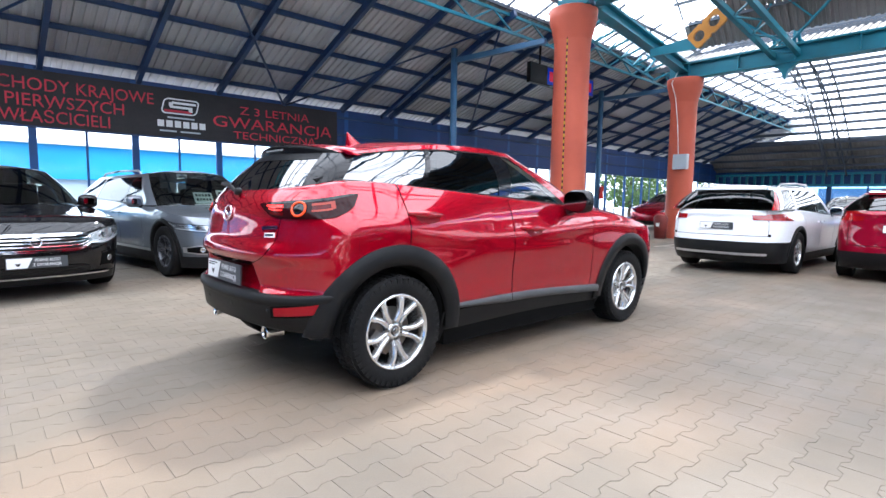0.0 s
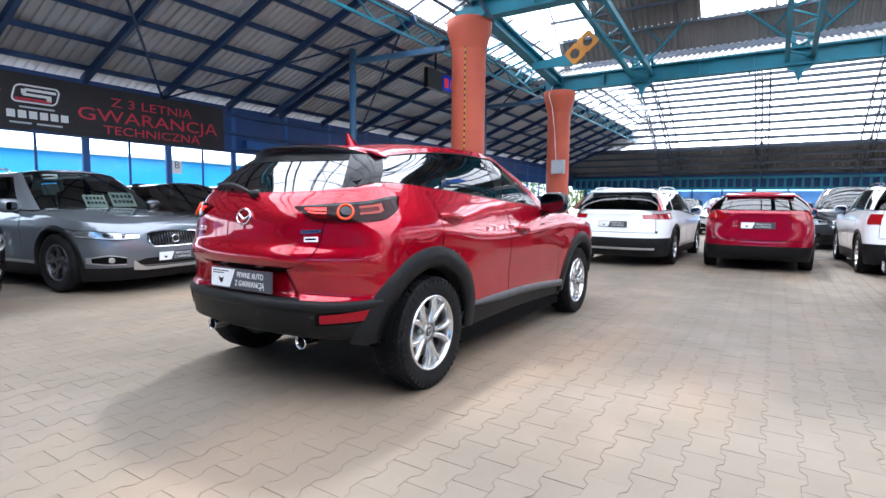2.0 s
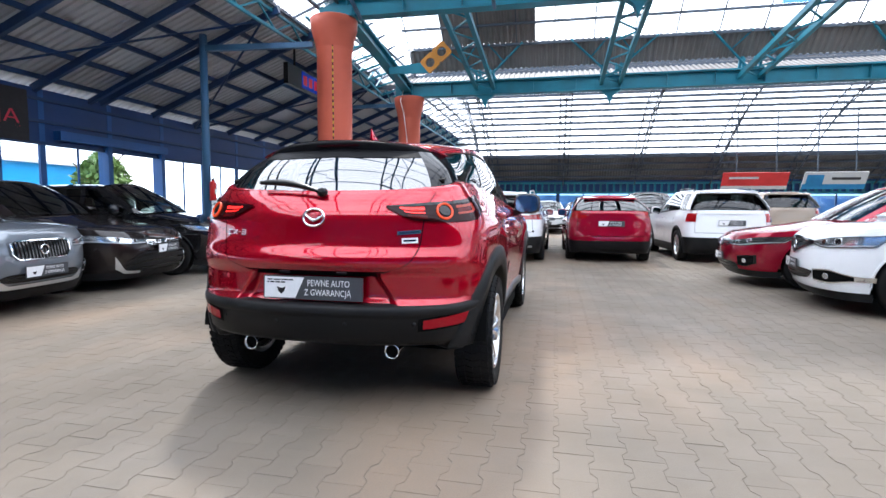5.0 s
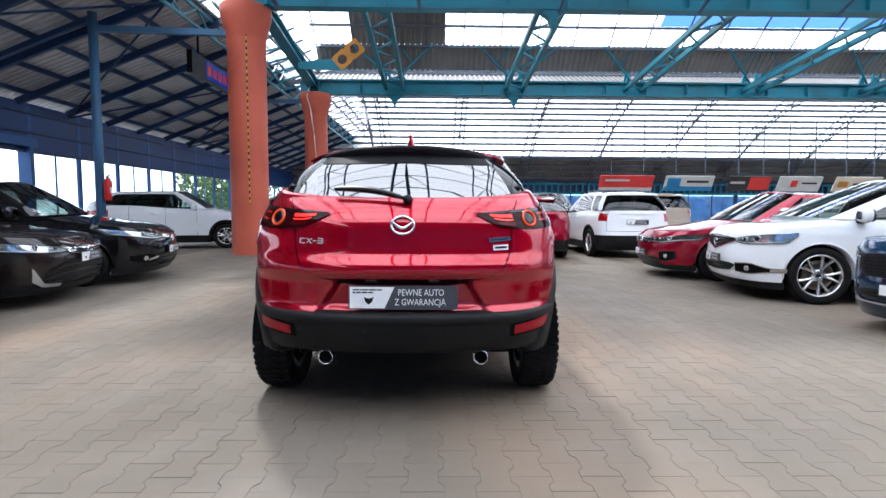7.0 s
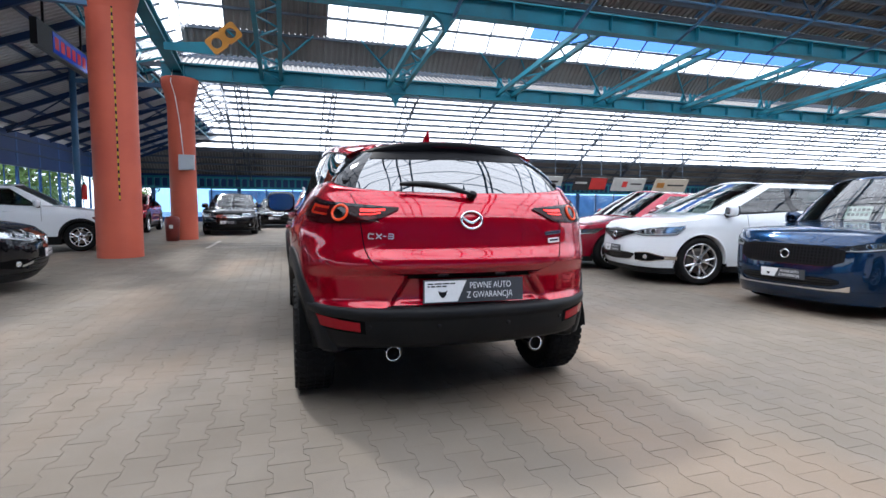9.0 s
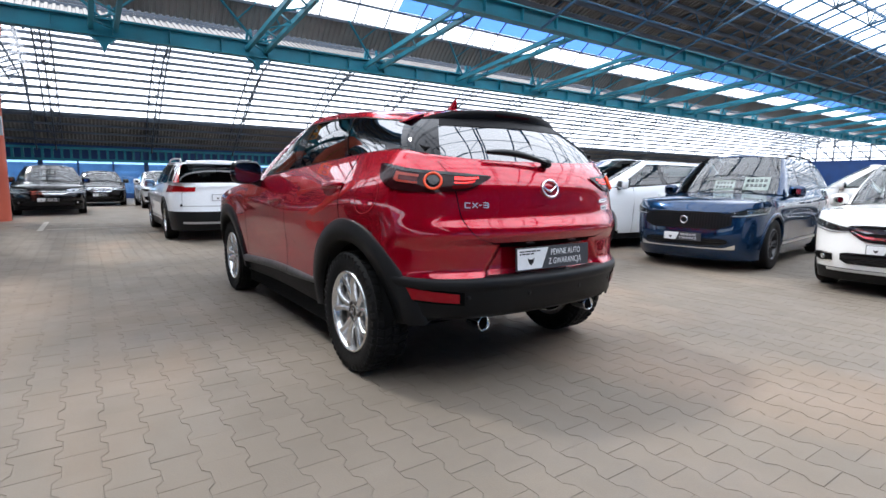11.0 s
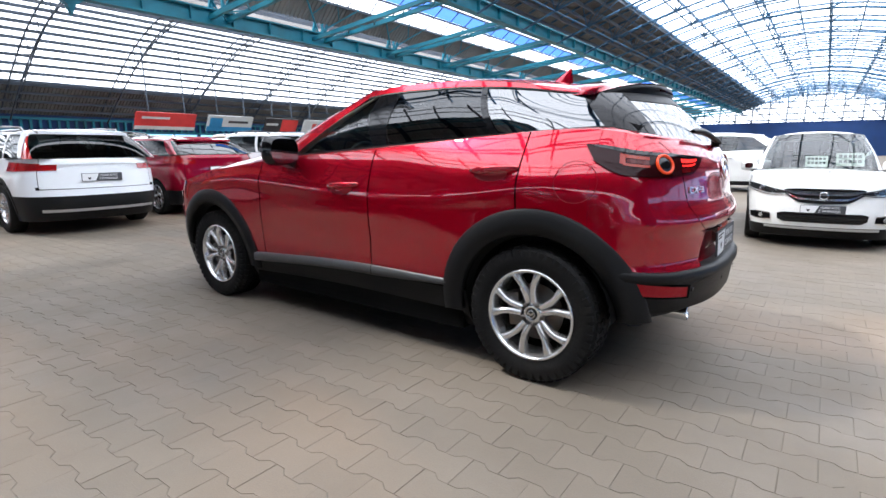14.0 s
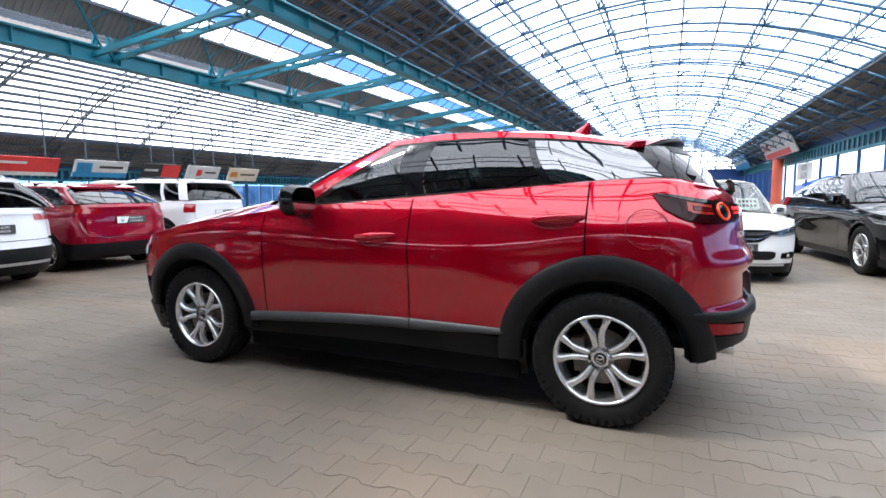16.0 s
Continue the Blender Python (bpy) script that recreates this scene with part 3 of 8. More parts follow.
ALLOY = surface("silver_alloy", (0.74, 0.75, 0.76), 0.18, metal=0.85, dirt=(0.50, 0.49, 0.48), dirt_scale=6, grain=0.03)
ALLOY_DARK = surface("dark_alloy", (0.09, 0.09, 0.10), 0.3, metal=0.6, dirt=(0.05, 0.05, 0.05))
RUBBER = surface("tyre_rubber", (0.009, 0.009, 0.0095), 0.7, spec=0.12, dirt=(0.016, 0.015, 0.014), dirt_scale=6, grain=0.08, grain_scale=80, relief=0.05)
STEEL_DARK = surface("brake_steel", (0.13, 0.125, 0.12), 0.4, metal=0.9, dirt=(0.18, 0.12, 0.08), dirt_scale=8)
UNDER = plain("underbody_black", (0.004, 0.004, 0.004), 0.8, spec=0.05)
CABIN = surface("dark_cabin_trim", (0.014, 0.014, 0.015), 0.75, spec=0.1)
CREAM = surface("cream_cabin_trim", (0.55, 0.50, 0.42), 0.7)
CAR_GLASS = pane_glass("car_window_glass", (0.50, 0.60, 0.57), 0.005, ior=1.8)
DARK_GLASS = pane_glass("privacy_glass", (0.03, 0.034, 0.036), 0.004, ior=2.8)
DOOR_GLASS = pane_glass("dark_door_glass", (0.03, 0.034, 0.036), 0.004, ior=1.75)
SIDE_DARK = pane_glass("tinted_side_glass", (0.04, 0.05, 0.05), 0.005, ior=1.5)
SIDE_MID = pane_glass("lightly_tinted_side_glass", (0.30, 0.36, 0.35), 0.005, ior=1.7)
LAMP_CLEAR = plain("headlamp_lens", (0.55, 0.60, 0.64), 0.06, metal=0.6, coat=1.0)
LAMP_RED = plain("tail_lamp_red_lens", (0.30, 0.004, 0.006), 0.08, coat=1.0)
LAMP_DEEP = plain("deep_red_lens", (0.07, 0.002, 0.003), 0.1, spec=0.3)
LAMP_SMOKE = surface("smoked_lens", (0.02, 0.003, 0.004), 0.08, grain=0.01, spec=0.18)
REFLECTOR = plain("red_reflector", (0.24, 0.004, 0.010), 0.2, spec=0.25)
MESH_GRILLE = surface("black_grille_mesh", (0.012, 0.012, 0.013), 0.6, spec=0.1, grain=0.3, grain_scale=90)
PLATE_WHITE = surface("white_plate", (0.78, 0.79, 0.80), 0.35, dirt=(0.70, 0.71, 0.72))
PLATE_GREY = surface("charcoal_plate", (0.055, 0.058, 0.065), 0.35)
PAPER = surface("white_paper", (0.80, 0.80, 0.78), 0.7)


def glow(name, col, power):
    m, t, p = nodes_of(name)
    p.inputs["Base Color"].default_value = (*col, 1)
    p.inputs["Emission Color"].default_value = (*col, 1)
    p.inputs["Emission Strength"].default_value = power
    p.inputs["Roughness"].default_value = 0.2
    return m


LED_RED = glow("lit_red_lamp", (1.0, 0.02, 0.015), 1.0)
LED_OUTER = glow("lit_orange_strip", (0.20, 0.010, 0.003), 0.22)
LED_AMBER = glow("lit_amber_ring", (0.60, 0.050, 0.010), 0.26)


class Body:
    """The skin of a car: plan outline by height below the belt, a glasshouse above it. x forward, rear axle at 0."""

    def __init__(self, W, X1, X2, xr, xf, pz, px, g_base, g_top, g_yb, g_yt, g_zb, g_zt, ridges=(), bow_r=0.015, bow_f=0.03, bow_s=0.018, nr=3.2, nf=3.0, ng=3.4):
        self.ng = ng
        self.W, self.X1, self.X2, self.xr, self.xf, self.pz, self.px = W, X1, X2, xr, xf, pz, px
        self.g_base, self.g_top, self.g_yb, self.g_yt, self.g_zb, self.g_zt = g_base, g_top, g_yb, g_yt, g_zb, g_zt
        self.ridges, self.bow_r, self.bow_f, self.bow_s, self.nr, self.nf = ridges, bow_r, bow_f, bow_s, nr, nf

    def w(self, z, x):
        v = self.W * self.pz(z) * self.px(x)
        for zc, s, a in self.ridges:
            v += a(x) * math.exp(-((z - zc(x)) / s) ** 2)
        return v

    def end(self, u, n):
        a = u * math.pi / 2
        return max(0.0, math.cos(a)) ** (2 / n), max(0.0, math.sin(a)) ** (2 / n)

    def at(self, q, z, off=0.0):
        """A point of the lower skin: q 0 rear middle, 1 rear corner, 2 front corner, 3 front middle."""
        if q <= 1:
            X, Y = self.end(q, self.nr)
            x = self.X1 - (self.X1 - (self.xr(z) - off)) * X
        elif q >= 2:
            X, Y = self.end(3 - q, self.nf)
            x = self.X2 + (self.xf(z) + off - self.X2) * X
        else:
            x, Y = self.X1 + (self.X2 - self.X1) * (q - 1), 1.0
        return Vector((x, (self.w(z, x) + off) * Y, z))

    def half(self, z, x):
        """Half width at x, with the rounding of the rear corner."""
        v = self.w(z, x)
        if x < self.X1:
            X = min(1.0, (self.X1 - x) / (self.X1 - self.xr(z)))
            v *= (1 - X ** self.nr) ** (1 / self.nr)
        elif x > self.X2:
            X = min(1.0, (x - self.X2) / (self.xf(z) - self.X2))
            v *= (1 - X ** self.nf) ** (1 / self.nf)
        return v

    def qx(self, x):
        return 1 + (x - self.X1) / (self.X2 - self.X1)

    def qy(self, f, front=False):
        """The outline coordinate at which the end face has reached the share f of the half width."""
        n = self.nf if front else self.nr
        a = math.asin(min(1.0, f) ** (n / 2)) / (math.pi / 2)
        return 3 - a if front else a

    def gh(self, q, v, off=0.0):
        """A point of the glasshouse: v 0 at the belt, 1 at the roof's edge."""
        def line(xc_r, xk_r, xk_f, xc_f, half, zz):
            if q <= 1:
                X, Y = self.end(q, self.ng)
                x = xk_r + (xc_r - xk_r) * X
            elif q >= 2:
                X, Y = self.end(3 - q, 2.6)
                x = xk_f + (xc_f - xk_f) * X
            else:
                x, Y = xk_r + (xk_f - xk_r) * (q - 1), 1.0
            return Vector((x, half(x) * Y, zz(q, x)))
        b = line(*self.g_base, self.g_yb, self.g_zb)
        t = line(*self.g_top, self.g_yt, self.g_zt)
        p = b.lerp(t, v)
        bulge = math.sin(math.pi * v)
        if q <= 1:
            p.x -= bulge * self.bow_r + off
            p.y *= 1 + 0.03 * bulge
        elif q >= 2:
            p.x += bulge * self.bow_f + off * 0.6
            p.z += off * 0.6
            p.y *= 1 + 0.03 * bulge
        else:
            p.y += bulge * self.bow_s + off
        return p


def span_q(a, b, n):
    return [a + (b - a) * i / n for i in range(n + 1)]


def skin(body, side, qs, lo, hi, n, off=0.0, lip=0.0, both=False):
    """A patch of the lower skin on one side (1 left, -1 right), from height lo(x) to hi(x) over the outline stretch qs."""
    s = Shape()
    rows = []
    for i in range(n + 1):
        row = []
        for q in qs:
            mid_x = body.at(q, 0.7).x
            a, b = (f(mid_x, q) if callable(f) else f for f in (lo, hi))
            p = body.at(q, a + (b - a) * i / n, off)
            row.append((p.x, p.y * side, p.z))
        rows.append(row)
    if lip:
        first = [(p[0], p[1] - lip * side, p[2]) for p in rows[0]]
        rows = [first] + rows
    if side < 0:
        rows = [r[::-1] for r in rows]
    s.grid(rows[::-1])
    return s


def glaze(body, side, q0, q1, v0, v1, n=10, m=6, off=0.0, q0t=None, q1t=None):
    """A patch of the glasshouse; the ends may lean (q0t, q1t at the top)."""
    s = Shape()
    q0t = q0 if q0t is None else q0t
    q1t = q1 if q1t is None else q1t
    rows = []
    for i in range(m + 1):
        f = i / m
        v = v0 + (v1 - v0) * f
        row = []
        for q in span_q(q0 + (q0t - q0) * f, q1 + (q1t - q1) * f, n):
            p = body.gh(q, v, off)
            row.append((p.x, p.y * side, p.z))
        rows.append(row)
    if side < 0:
        rows = [r[::-1] for r in rows]
    s.grid(rows[::-1])
    return s


def merge(a, b):
    a.add(b.v, b.f)
    a.s = a.s[:len(a.s) - len(b.f)] + b.s
    return a


def cap(edge, crown, m=12, flat=1.0):
    """A crowned sheet between an edge line and its mirror image."""
    s = Shape()
    wmax = max(p.y for p in edge) or 1
    rows = []
    for p in edge:
        row = []
        for j in range(m + 1):
            t = -1 + 2 * j / m
            c = crown * (1 - abs(t) ** 2.4) * min(1.0, (p.y / wmax) * flat)
            row.append((p.x, p.y * t, p.z + c))
        rows.append(row)
    return s.grid(rows[::-1])


def around_arch(body, xc, zc, r0, r1, a0, a1, side, n=26, off=0.012, zmin=None):
    """Cladding round a wheel arch, with a rolled inner edge."""
    s = Shape()
    rows = []
    for dr, o in ((-0.02, -0.07), (0.0, -0.005), (0.006, off), (0.5, off + 0.004), (0.94, off), (1.0, 0.002), (1.0, -0.01)):
        row = []
        for i in range(n + 1):
            a = radians(a0 + (a1 - a0) * i / n)
            r = r0 + (r1 - r0) * dr if dr >= 0 else r0 + dr
            x, z = xc + r * math.cos(a), zc + r * math.sin(a)
            row.append((x, (body.half(max(z, 0.2), x) + o) * side, z))
        rows.append(row)
    if side > 0:
        rows = [r[::-1] for r in rows]
    return s.grid(rows)


# ---- wheels ----
def tyre_shape(R, rim, w, blocks=0, carcass=True):
    h = w / 2
    s = Shape()
    prof = [(rim - 0.005, -h * 0.80), (rim + 0.012, -h * 0.90), (R - 0.055, -h * 1.0), (R - 0.02, -h * 0.94), (R - 0.006, -h * 0.80),
            (R - 0.006, h * 0.80), (R - 0.02, h * 0.94), (R - 0.055, h * 1.0), (rim + 0.012, h * 0.90), (rim - 0.005, h * 0.80)]
    if carcass:
        s.lathe(prof, "y", n=56)
    if blocks:
        for k in range(blocks):
            a = 2 * math.pi * k / blocks
            for y0, y1, sk in ((-0.80, -0.46, 0.5), (-0.40, -0.03, -0.5), (0.03, 0.40, 0.5), (0.46, 0.80, -0.5), (-1.0, -0.84, 0.1), (0.84, 1.0, 0.1)):
                edge = abs(y0) > 0.8 and abs(y1) > 0.8
                da = 2 * math.pi / blocks * (0.36 if not edge else 0.30)
                vs = []
                for rr in (R - 0.02 if not edge else R - 0.045, R if not edge else R - 0.012):
                    for yy, f in ((y0, -1), (y1, 1)):
                        for g in (-1, 1):
                            aa = a + g * da + f * sk * da * 0.8
                            rq = rr - (0.004 if edge and abs(yy) > 0.95 else 0)
                            vs.append((rq * math.cos(aa), yy * h * (1.0 if not edge else 0.99), rq * math.sin(aa)))
                s.add(vs, [(4, 5, 7, 6), (0, 1, 5, 4), (2, 6, 7, 3), (0, 4, 6, 2), (1, 3, 7, 5)])
    return s


def rim_shape(rim, w, spokes, split, wid, face=0.035, tips=0.028):
    """Alloy rim, outer face towards +y: barrel, lip and spokes; split: half angle in degrees of paired spokes."""
    h = w / 2
    s = Shape()
    s.lathe([(rim - 0.035, -h * 0.8), (rim - 0.012, -h * 0.85), (rim, -h * 0.80)], "y", n=48)
    s.lathe([(rim, h * 0.80), (rim - 0.004, h * 0.88), (rim - 0.014, h * 0.88), (rim - 0.022, h * 0.76), (rim - 0.03, h * 0.5), (rim - 0.035, -h * 0.8)], "y", n=48)
    y0 = h * 0.62
    s.lathe([(0.0, y0 - 0.012), (0.030, y0 - 0.012), (0.034, y0 - 0.004), (0.055, y0 - 0.010), (0.075, y0 - 0.02), (0.080, y0 - 0.06)], "y", n=30)
    for k in range(spokes):
        base = 2 * math.pi * k / spokes + math.pi / 2
        for sg in ((-1, 1) if split else (0,)):
            rows = []
            for r, ang, ww, yy in ((0.060, split * 0.42, wid * 1.15, -0.010), (0.095, split * 0.50, wid * 1.0, -0.012), (rim * 0.62, split * 0.78, wid * 0.92, -0.002), (rim - 0.030, split * 1.0, wid * 1.1, 0.010), (rim - 0.012, split * 1.03, wid * 1.35, 0.012)):
                a = base + sg * radians(ang)
                c, d = math.cos(a), math.sin(a)
                row = []
                for t, dy in ((-0.5, -tips), (-0.42, 0.0), (0.0, 0.006), (0.42, 0.0), (0.5, -tips)):
                    row.append((r * c - t * ww * d, y0 + yy + dy, r * d + t * ww * c))
                rows.append(row)
            s.grid(rows, smooth=False)
    return s


def nuts_shape(w, count=5, r=0.054):
    s = Shape()
    y0 = w * 0.31
    for k in range(count):
        a = 2 * math.pi * (k + 0.5) / count + math.pi / 2
        s.lathe([(0.0, y0 + 0.002), (0.008, y0 + 0.002), (0.0095, y0 - 0.002), (0.0095, y0 - 0.02)], "y", c=(r * math.cos(a), 0, r * math.sin(a)), n=8)
    return s


wheel_kit = {}


def kit(R, rim, w, spokes, split, wid, blocks, rim_mat):
    key = (R, rim, w, spokes, split, wid, blocks, rim_mat.name)
    if key not in wheel_kit:
        disc = Shape().lathe([(0.02, w * 0.1), (0.13, w * 0.1), (rim * 0.70, w * 0.1), (rim * 0.70, w * 0.04)], "y", n=32)
        inner = Shape().lathe([(0.0, -w * 0.1), (rim - 0.03, -w * 0.1)], "y", n=24)
        capm = Shape().lathe([(0.0, w * 0.31 - 0.006), (0.026, w * 0.31 - 0.006), (0.028, w * 0.31 - 0.011)], "y", n=24)
        wheel_kit[key] = (tyre_shape(R, rim, w, blocks).mesh("tyre", RUBBER), rim_shape(rim, w, spokes, split, wid).mesh("rim", rim_mat),
                          disc.mesh("brake_disc", STEEL_DARK), inner.mesh("hub_well", UNDER), nuts_shape(w).mesh("wheel_nuts", STEEL_DARK), capm.mesh("centre_cap", GLOSS_BLACK))
        for me in wheel_kit[key]:
            solid(me)
    return wheel_kit[key]


def add_wheels(car, wb, track, R, rim, w, spokes, split, wid, rim_mat, blocks=0, turn=0.0, spin=(10, 35, 50, 5)):
    parts = kit(R, rim, w, spokes, split, wid, blocks, rim_mat)
    i = 0
    for x in (0.0, wb):
        for side in (1, -1):
            m = pose(x, side * track, R, 0, 0, (0 if side > 0 else 180) + (turn if x else 0)) @ pose(0, 0, 0, 0, spin[i], 0)
            wheel = new("wheel")
            wheel.empty_display_size = 0.1
            wheel.parent = car
            wheel.matrix_local = m
            for me, lb in zip(parts, ("black rubber tyre", "", "", "", "", "")):
                part(me.name.split(".")[0], me, None, wheel, lb)
            i += 1


def wheel_well(xc, R, W, inner=0.42):
    s = Shape()
    rows = []
    for y in (W - 0.03, inner):
        rows.append([(xc + (R + 0.055) * math.cos(radians(a)), y, R + (R + 0.055) * math.sin(radians(a))) for a in range(-4, 186, 10)])
    s.grid(rows)
    rows = [[(xc + f * (R + 0.055) * math.cos(radians(a)), inner, R + f * (R + 0.055) * math.sin(radians(a))) for a in range(-4, 186, 10)] for f in (0.0, 1.0)]
    s.grid(rows)
    return s


def mirror_part(body, car, x, z, y, paint, cap_mat=None):
    for side in (1, -1):
        s = Shape()
        rows = []
        for t in range(9):
            f = t / 8
            r = math.sin(math.pi * (0.08 + 0.84 * f)) ** 0.45
            px = x - 0.05 + 0.125 * f
            rows.append([(px, side * (y + 0.115 + 0.115 * r * c1), z + 0.090 * r * c2) for c1, c2 in ((math.copysign(abs(math.cos(a)) ** 0.6, math.cos(a)), math.copysign(abs(math.sin(a)) ** 0.6, math.sin(a))) for a in (2 * math.pi * k / 18 for k in range(18)))])
        s.grid(rows, loop=True)
        mr = part("door_mirror", s, cap_mat or paint, car, fix=True)
        g = Shape()
        g.add([(x - 0.052, side * (y + 0.115 + 0.098 * math.copysign(abs(math.cos(a)) ** 0.6, math.cos(a))), z + 0.074 * math.copysign(abs(math.sin(a)) ** 0.6, math.sin(a))) for a in (2 * math.pi * k / 18 for k in range(18))], [tuple(range(18))])
        part("mirror_glass", g, MIRROR, mr)
        st = Shape().bar((x + 0.03, side * (y - 0.03), z - 0.10), (x + 0.02, side * (y + 0.09), z - 0.055), 0.07, 0.05)
        part("mirror_foot", st, TRIM_BLACK, mr)


def bars_text(s, x0, x1, z, h, words, y=0.0, f=None):
    """Short bars that stand for small writing; words are shares of the length."""
    u = x0
    for wd, gap in words:
        a, b = u, u + (x1 - x0) * wd
        s.span((a, y - 0.0006, z), (b, y + 0.0006, z + h)) if f is None else f(a, b, z, h)
        u = b + (x1 - x0) * gap


def letters(name, text, size, mat, parent, at, depth=0.001, align="LEFT", label="", squeeze=1.0):
    """Real lettering in the built-in font as a mesh."""
    cu = bpy.data.curves.new(name, "FONT")
    cu.body, cu.size, cu.extrude, cu.align_x, cu.resolution_u = text, size, depth, align, 3
    tmp = bpy.data.objects.new(name, cu)
    scene.collection.objects.link(tmp)
    me = bpy.data.meshes.new_from_object(tmp.evaluated_get(bpy.context.evaluated_depsgraph_get()))
    bpy.data.objects.remove(tmp)
    bpy.data.curves.remove(cu)
    me.name = name
    me.materials.clear()
    me.materials.append(mat)
    ob = new(name, me)
    if parent:
        ob.parent = parent
    ob.matrix_local = at @ Matrix.Diagonal((squeeze, 1, 1, 1))
    if label:
        ob["label"] = label
    return ob


def dealer_plate(car, at, full=True, width=0.52):
    """Two-tone advertising plate, in a local frame: x to the right, y into the plate, z up, base at its middle."""
    pl = part("registration_plate", Shape().box((0, 0.004, 0), (width, 0.008, 0.114)), PLATE_GREY, car, "white and charcoal dealer plate", at, fix=True)
    w = width / 2
    s = Shape().add([(-w + 0.006, -0.0015, -0.051), (-w * 0.34, -0.0015, -0.051), (-w * 0.16, -0.0015, 0.051), (-w + 0.006, -0.0015, 0.051)], [(0, 1, 2, 3)])
    part("white_field", s, PLATE_WHITE, pl)
    e = -w * 0.63
    s = Shape().add([(e - 0.024, -0.0022, 0.004), (e - 0.012, -0.0022, -0.002), (e, -0.0022, -0.004), (e + 0.012, -0.0022, -0.002), (e + 0.024, -0.0022, 0.004), (e + 0.016, -0.0022, -0.020), (e, -0.0022, -0.034), (e - 0.016, -0.0022, -0.020)], [tuple(range(8))])
    part("emblem", s, TRIM_BLACK, pl)
    key = "lettering"
    if key not in plate_kit:
        a = letters(key, "PEWNE AUTO", 0.044, PLATE_WHITE, None, Matrix(), 0.0004)
        b = letters(key, "Z GWARANCJĄ", 0.044, PLATE_WHITE, None, Matrix(), 0.0004)
        plate_kit[key] = (a.data, b.data)
        bpy.data.objects.remove(a)
        bpy.data.objects.remove(b)
    for me, x, z, wd in ((plate_kit[key][0], -w * 0.10, 0.010, 0.22), (plate_kit[key][1], -w * 0.16, -0.036, 0.245)):
        full_w = max(v.co.x for v in me.vertices)
        part("lettering", me, None, pl, at=pose(x, -0.002, z, 90, 0, 0) @ Matrix.Diagonal((wd / full_w, 1, 1, 1)))
    if full:
        s = Shape()
        bars_text(s, -w + 0.02, -w * 0.3, 0.034, 0.006, ((0.18, 0.03), (0.24, 0.03), (0.2, 0.03), (0.15, 0.0)), -0.002)
        bars_text(s, -w + 0.02, -w * 0.5, 0.021, 0.007, ((0.1, 0.05), (0.2, 0.05), (0.22, 0.05), (0.2, 0.0)), -0.002)
        part("small_print", s, TRIM_BLACK, pl)
    return pl


plate_kit = {}


# Grey stands for the sky's reflection along the dark sill moulding.
SILL_GREY = surface("sheen_grey_moulding", (0.07, 0.073, 0.078), 0.38, dirt=(0.055, 0.055, 0.055), dirt_scale=4)
CHROME_DARK = plain("smoked_chrome", (0.30, 0.30, 0.31), 0.12, metal=1.0)
BADGE = plain("bright_badge", (0.80, 0.81, 0.82), 0.22, metal=0.7)
# Deep red for the handle hollows' painted shade and the fuel flap seam.
DARK_RED = surface("shade_and_seam_red", (0.16, 0.001, 0.006), 0.4, spec=0.2)


def zrow(body, side, q0, q1, z0, z1, n, m, off=0.0):
    """A patch of the lower skin whose ends are lines q0(z), q1(z)."""
    s = Shape()
    rows = []
    for i in range(n + 1):
        z = z0 + (z1 - z0) * i / n
        a, b = (f(z) if callable(f) else f for f in (q0, q1))
        row = []
        for q in span_q(a, b, m):
            p = body.at(q, z, off(q, z) if callable(off) else off)
            row.append((p.x, p.y * side, p.z))
        rows.append(row)
    if side < 0:
        rows = [r[::-1] for r in rows]
    return s.grid(rows[::-1])


def torus(c, axis_x, R, r, sx=1.0, n=28, m=8):
    """A ring about an axis in the xy plane at the heading axis_x (radians)."""
    s = Shape()
    e = Vector((math.cos(axis_x), math.sin(axis_x), 0))
    u, up = Vector((-e.y, e.x, 0)), Vector((0, 0, 1))
    rows = []
    for i in range(n + 1):
        a = 2 * math.pi * i / n
        d = u * (math.cos(a) * sx) + up * math.sin(a)
        row = []
        for j in range(m):
            b = 2 * math.pi * j / m
            row.append(tuple(Vector(c) + d * R + (d.normalized() * math.cos(b) + e * math.sin(b)) * r))
        rows.append(row)
    return s.grid(rows, loop=True)


def on_skin(body, q, z, side=1, off=0.0):
    """A frame on the skin: local x out of it, y along it, z up it."""
    e = 0.004
    def at(qq, zz):
        p = body.at(qq, zz)
        return Vector((p.x, p.y * side, p.z))
    p = at(q, z)
    v = (at(q, z + e) - at(q, z - e)).normalized()
    u = at(q + e, z) - at(max(0.0, q - e), z)
    n = u.cross(v).normalized()
    if n.dot(p - Vector((1.2, 0, p.z))) < 0:
        n = -n
    u = v.cross(n)
    p = p + n * off
    return Matrix(((n.x, u.x, v.x, p.x), (n.y, u.y, v.y, p.y), (n.z, u.z, v.z, p.z), (0, 0, 0, 1)))


def seat(x, y, z, cabin, name="seat"):
    s = Shape()
    s.box((x + 0.05, y, z + 0.10), (0.50, 0.50, 0.16))
    s.box((x - 0.24, y, z + 0.42), (0.14, 0.48, 0.62), (0, -14, 0))
    s.box((x - 0.34, y, z + 0.83), (0.10, 0.26, 0.17), (0, -10, 0))
    return part(name, s, CABIN, cabin)


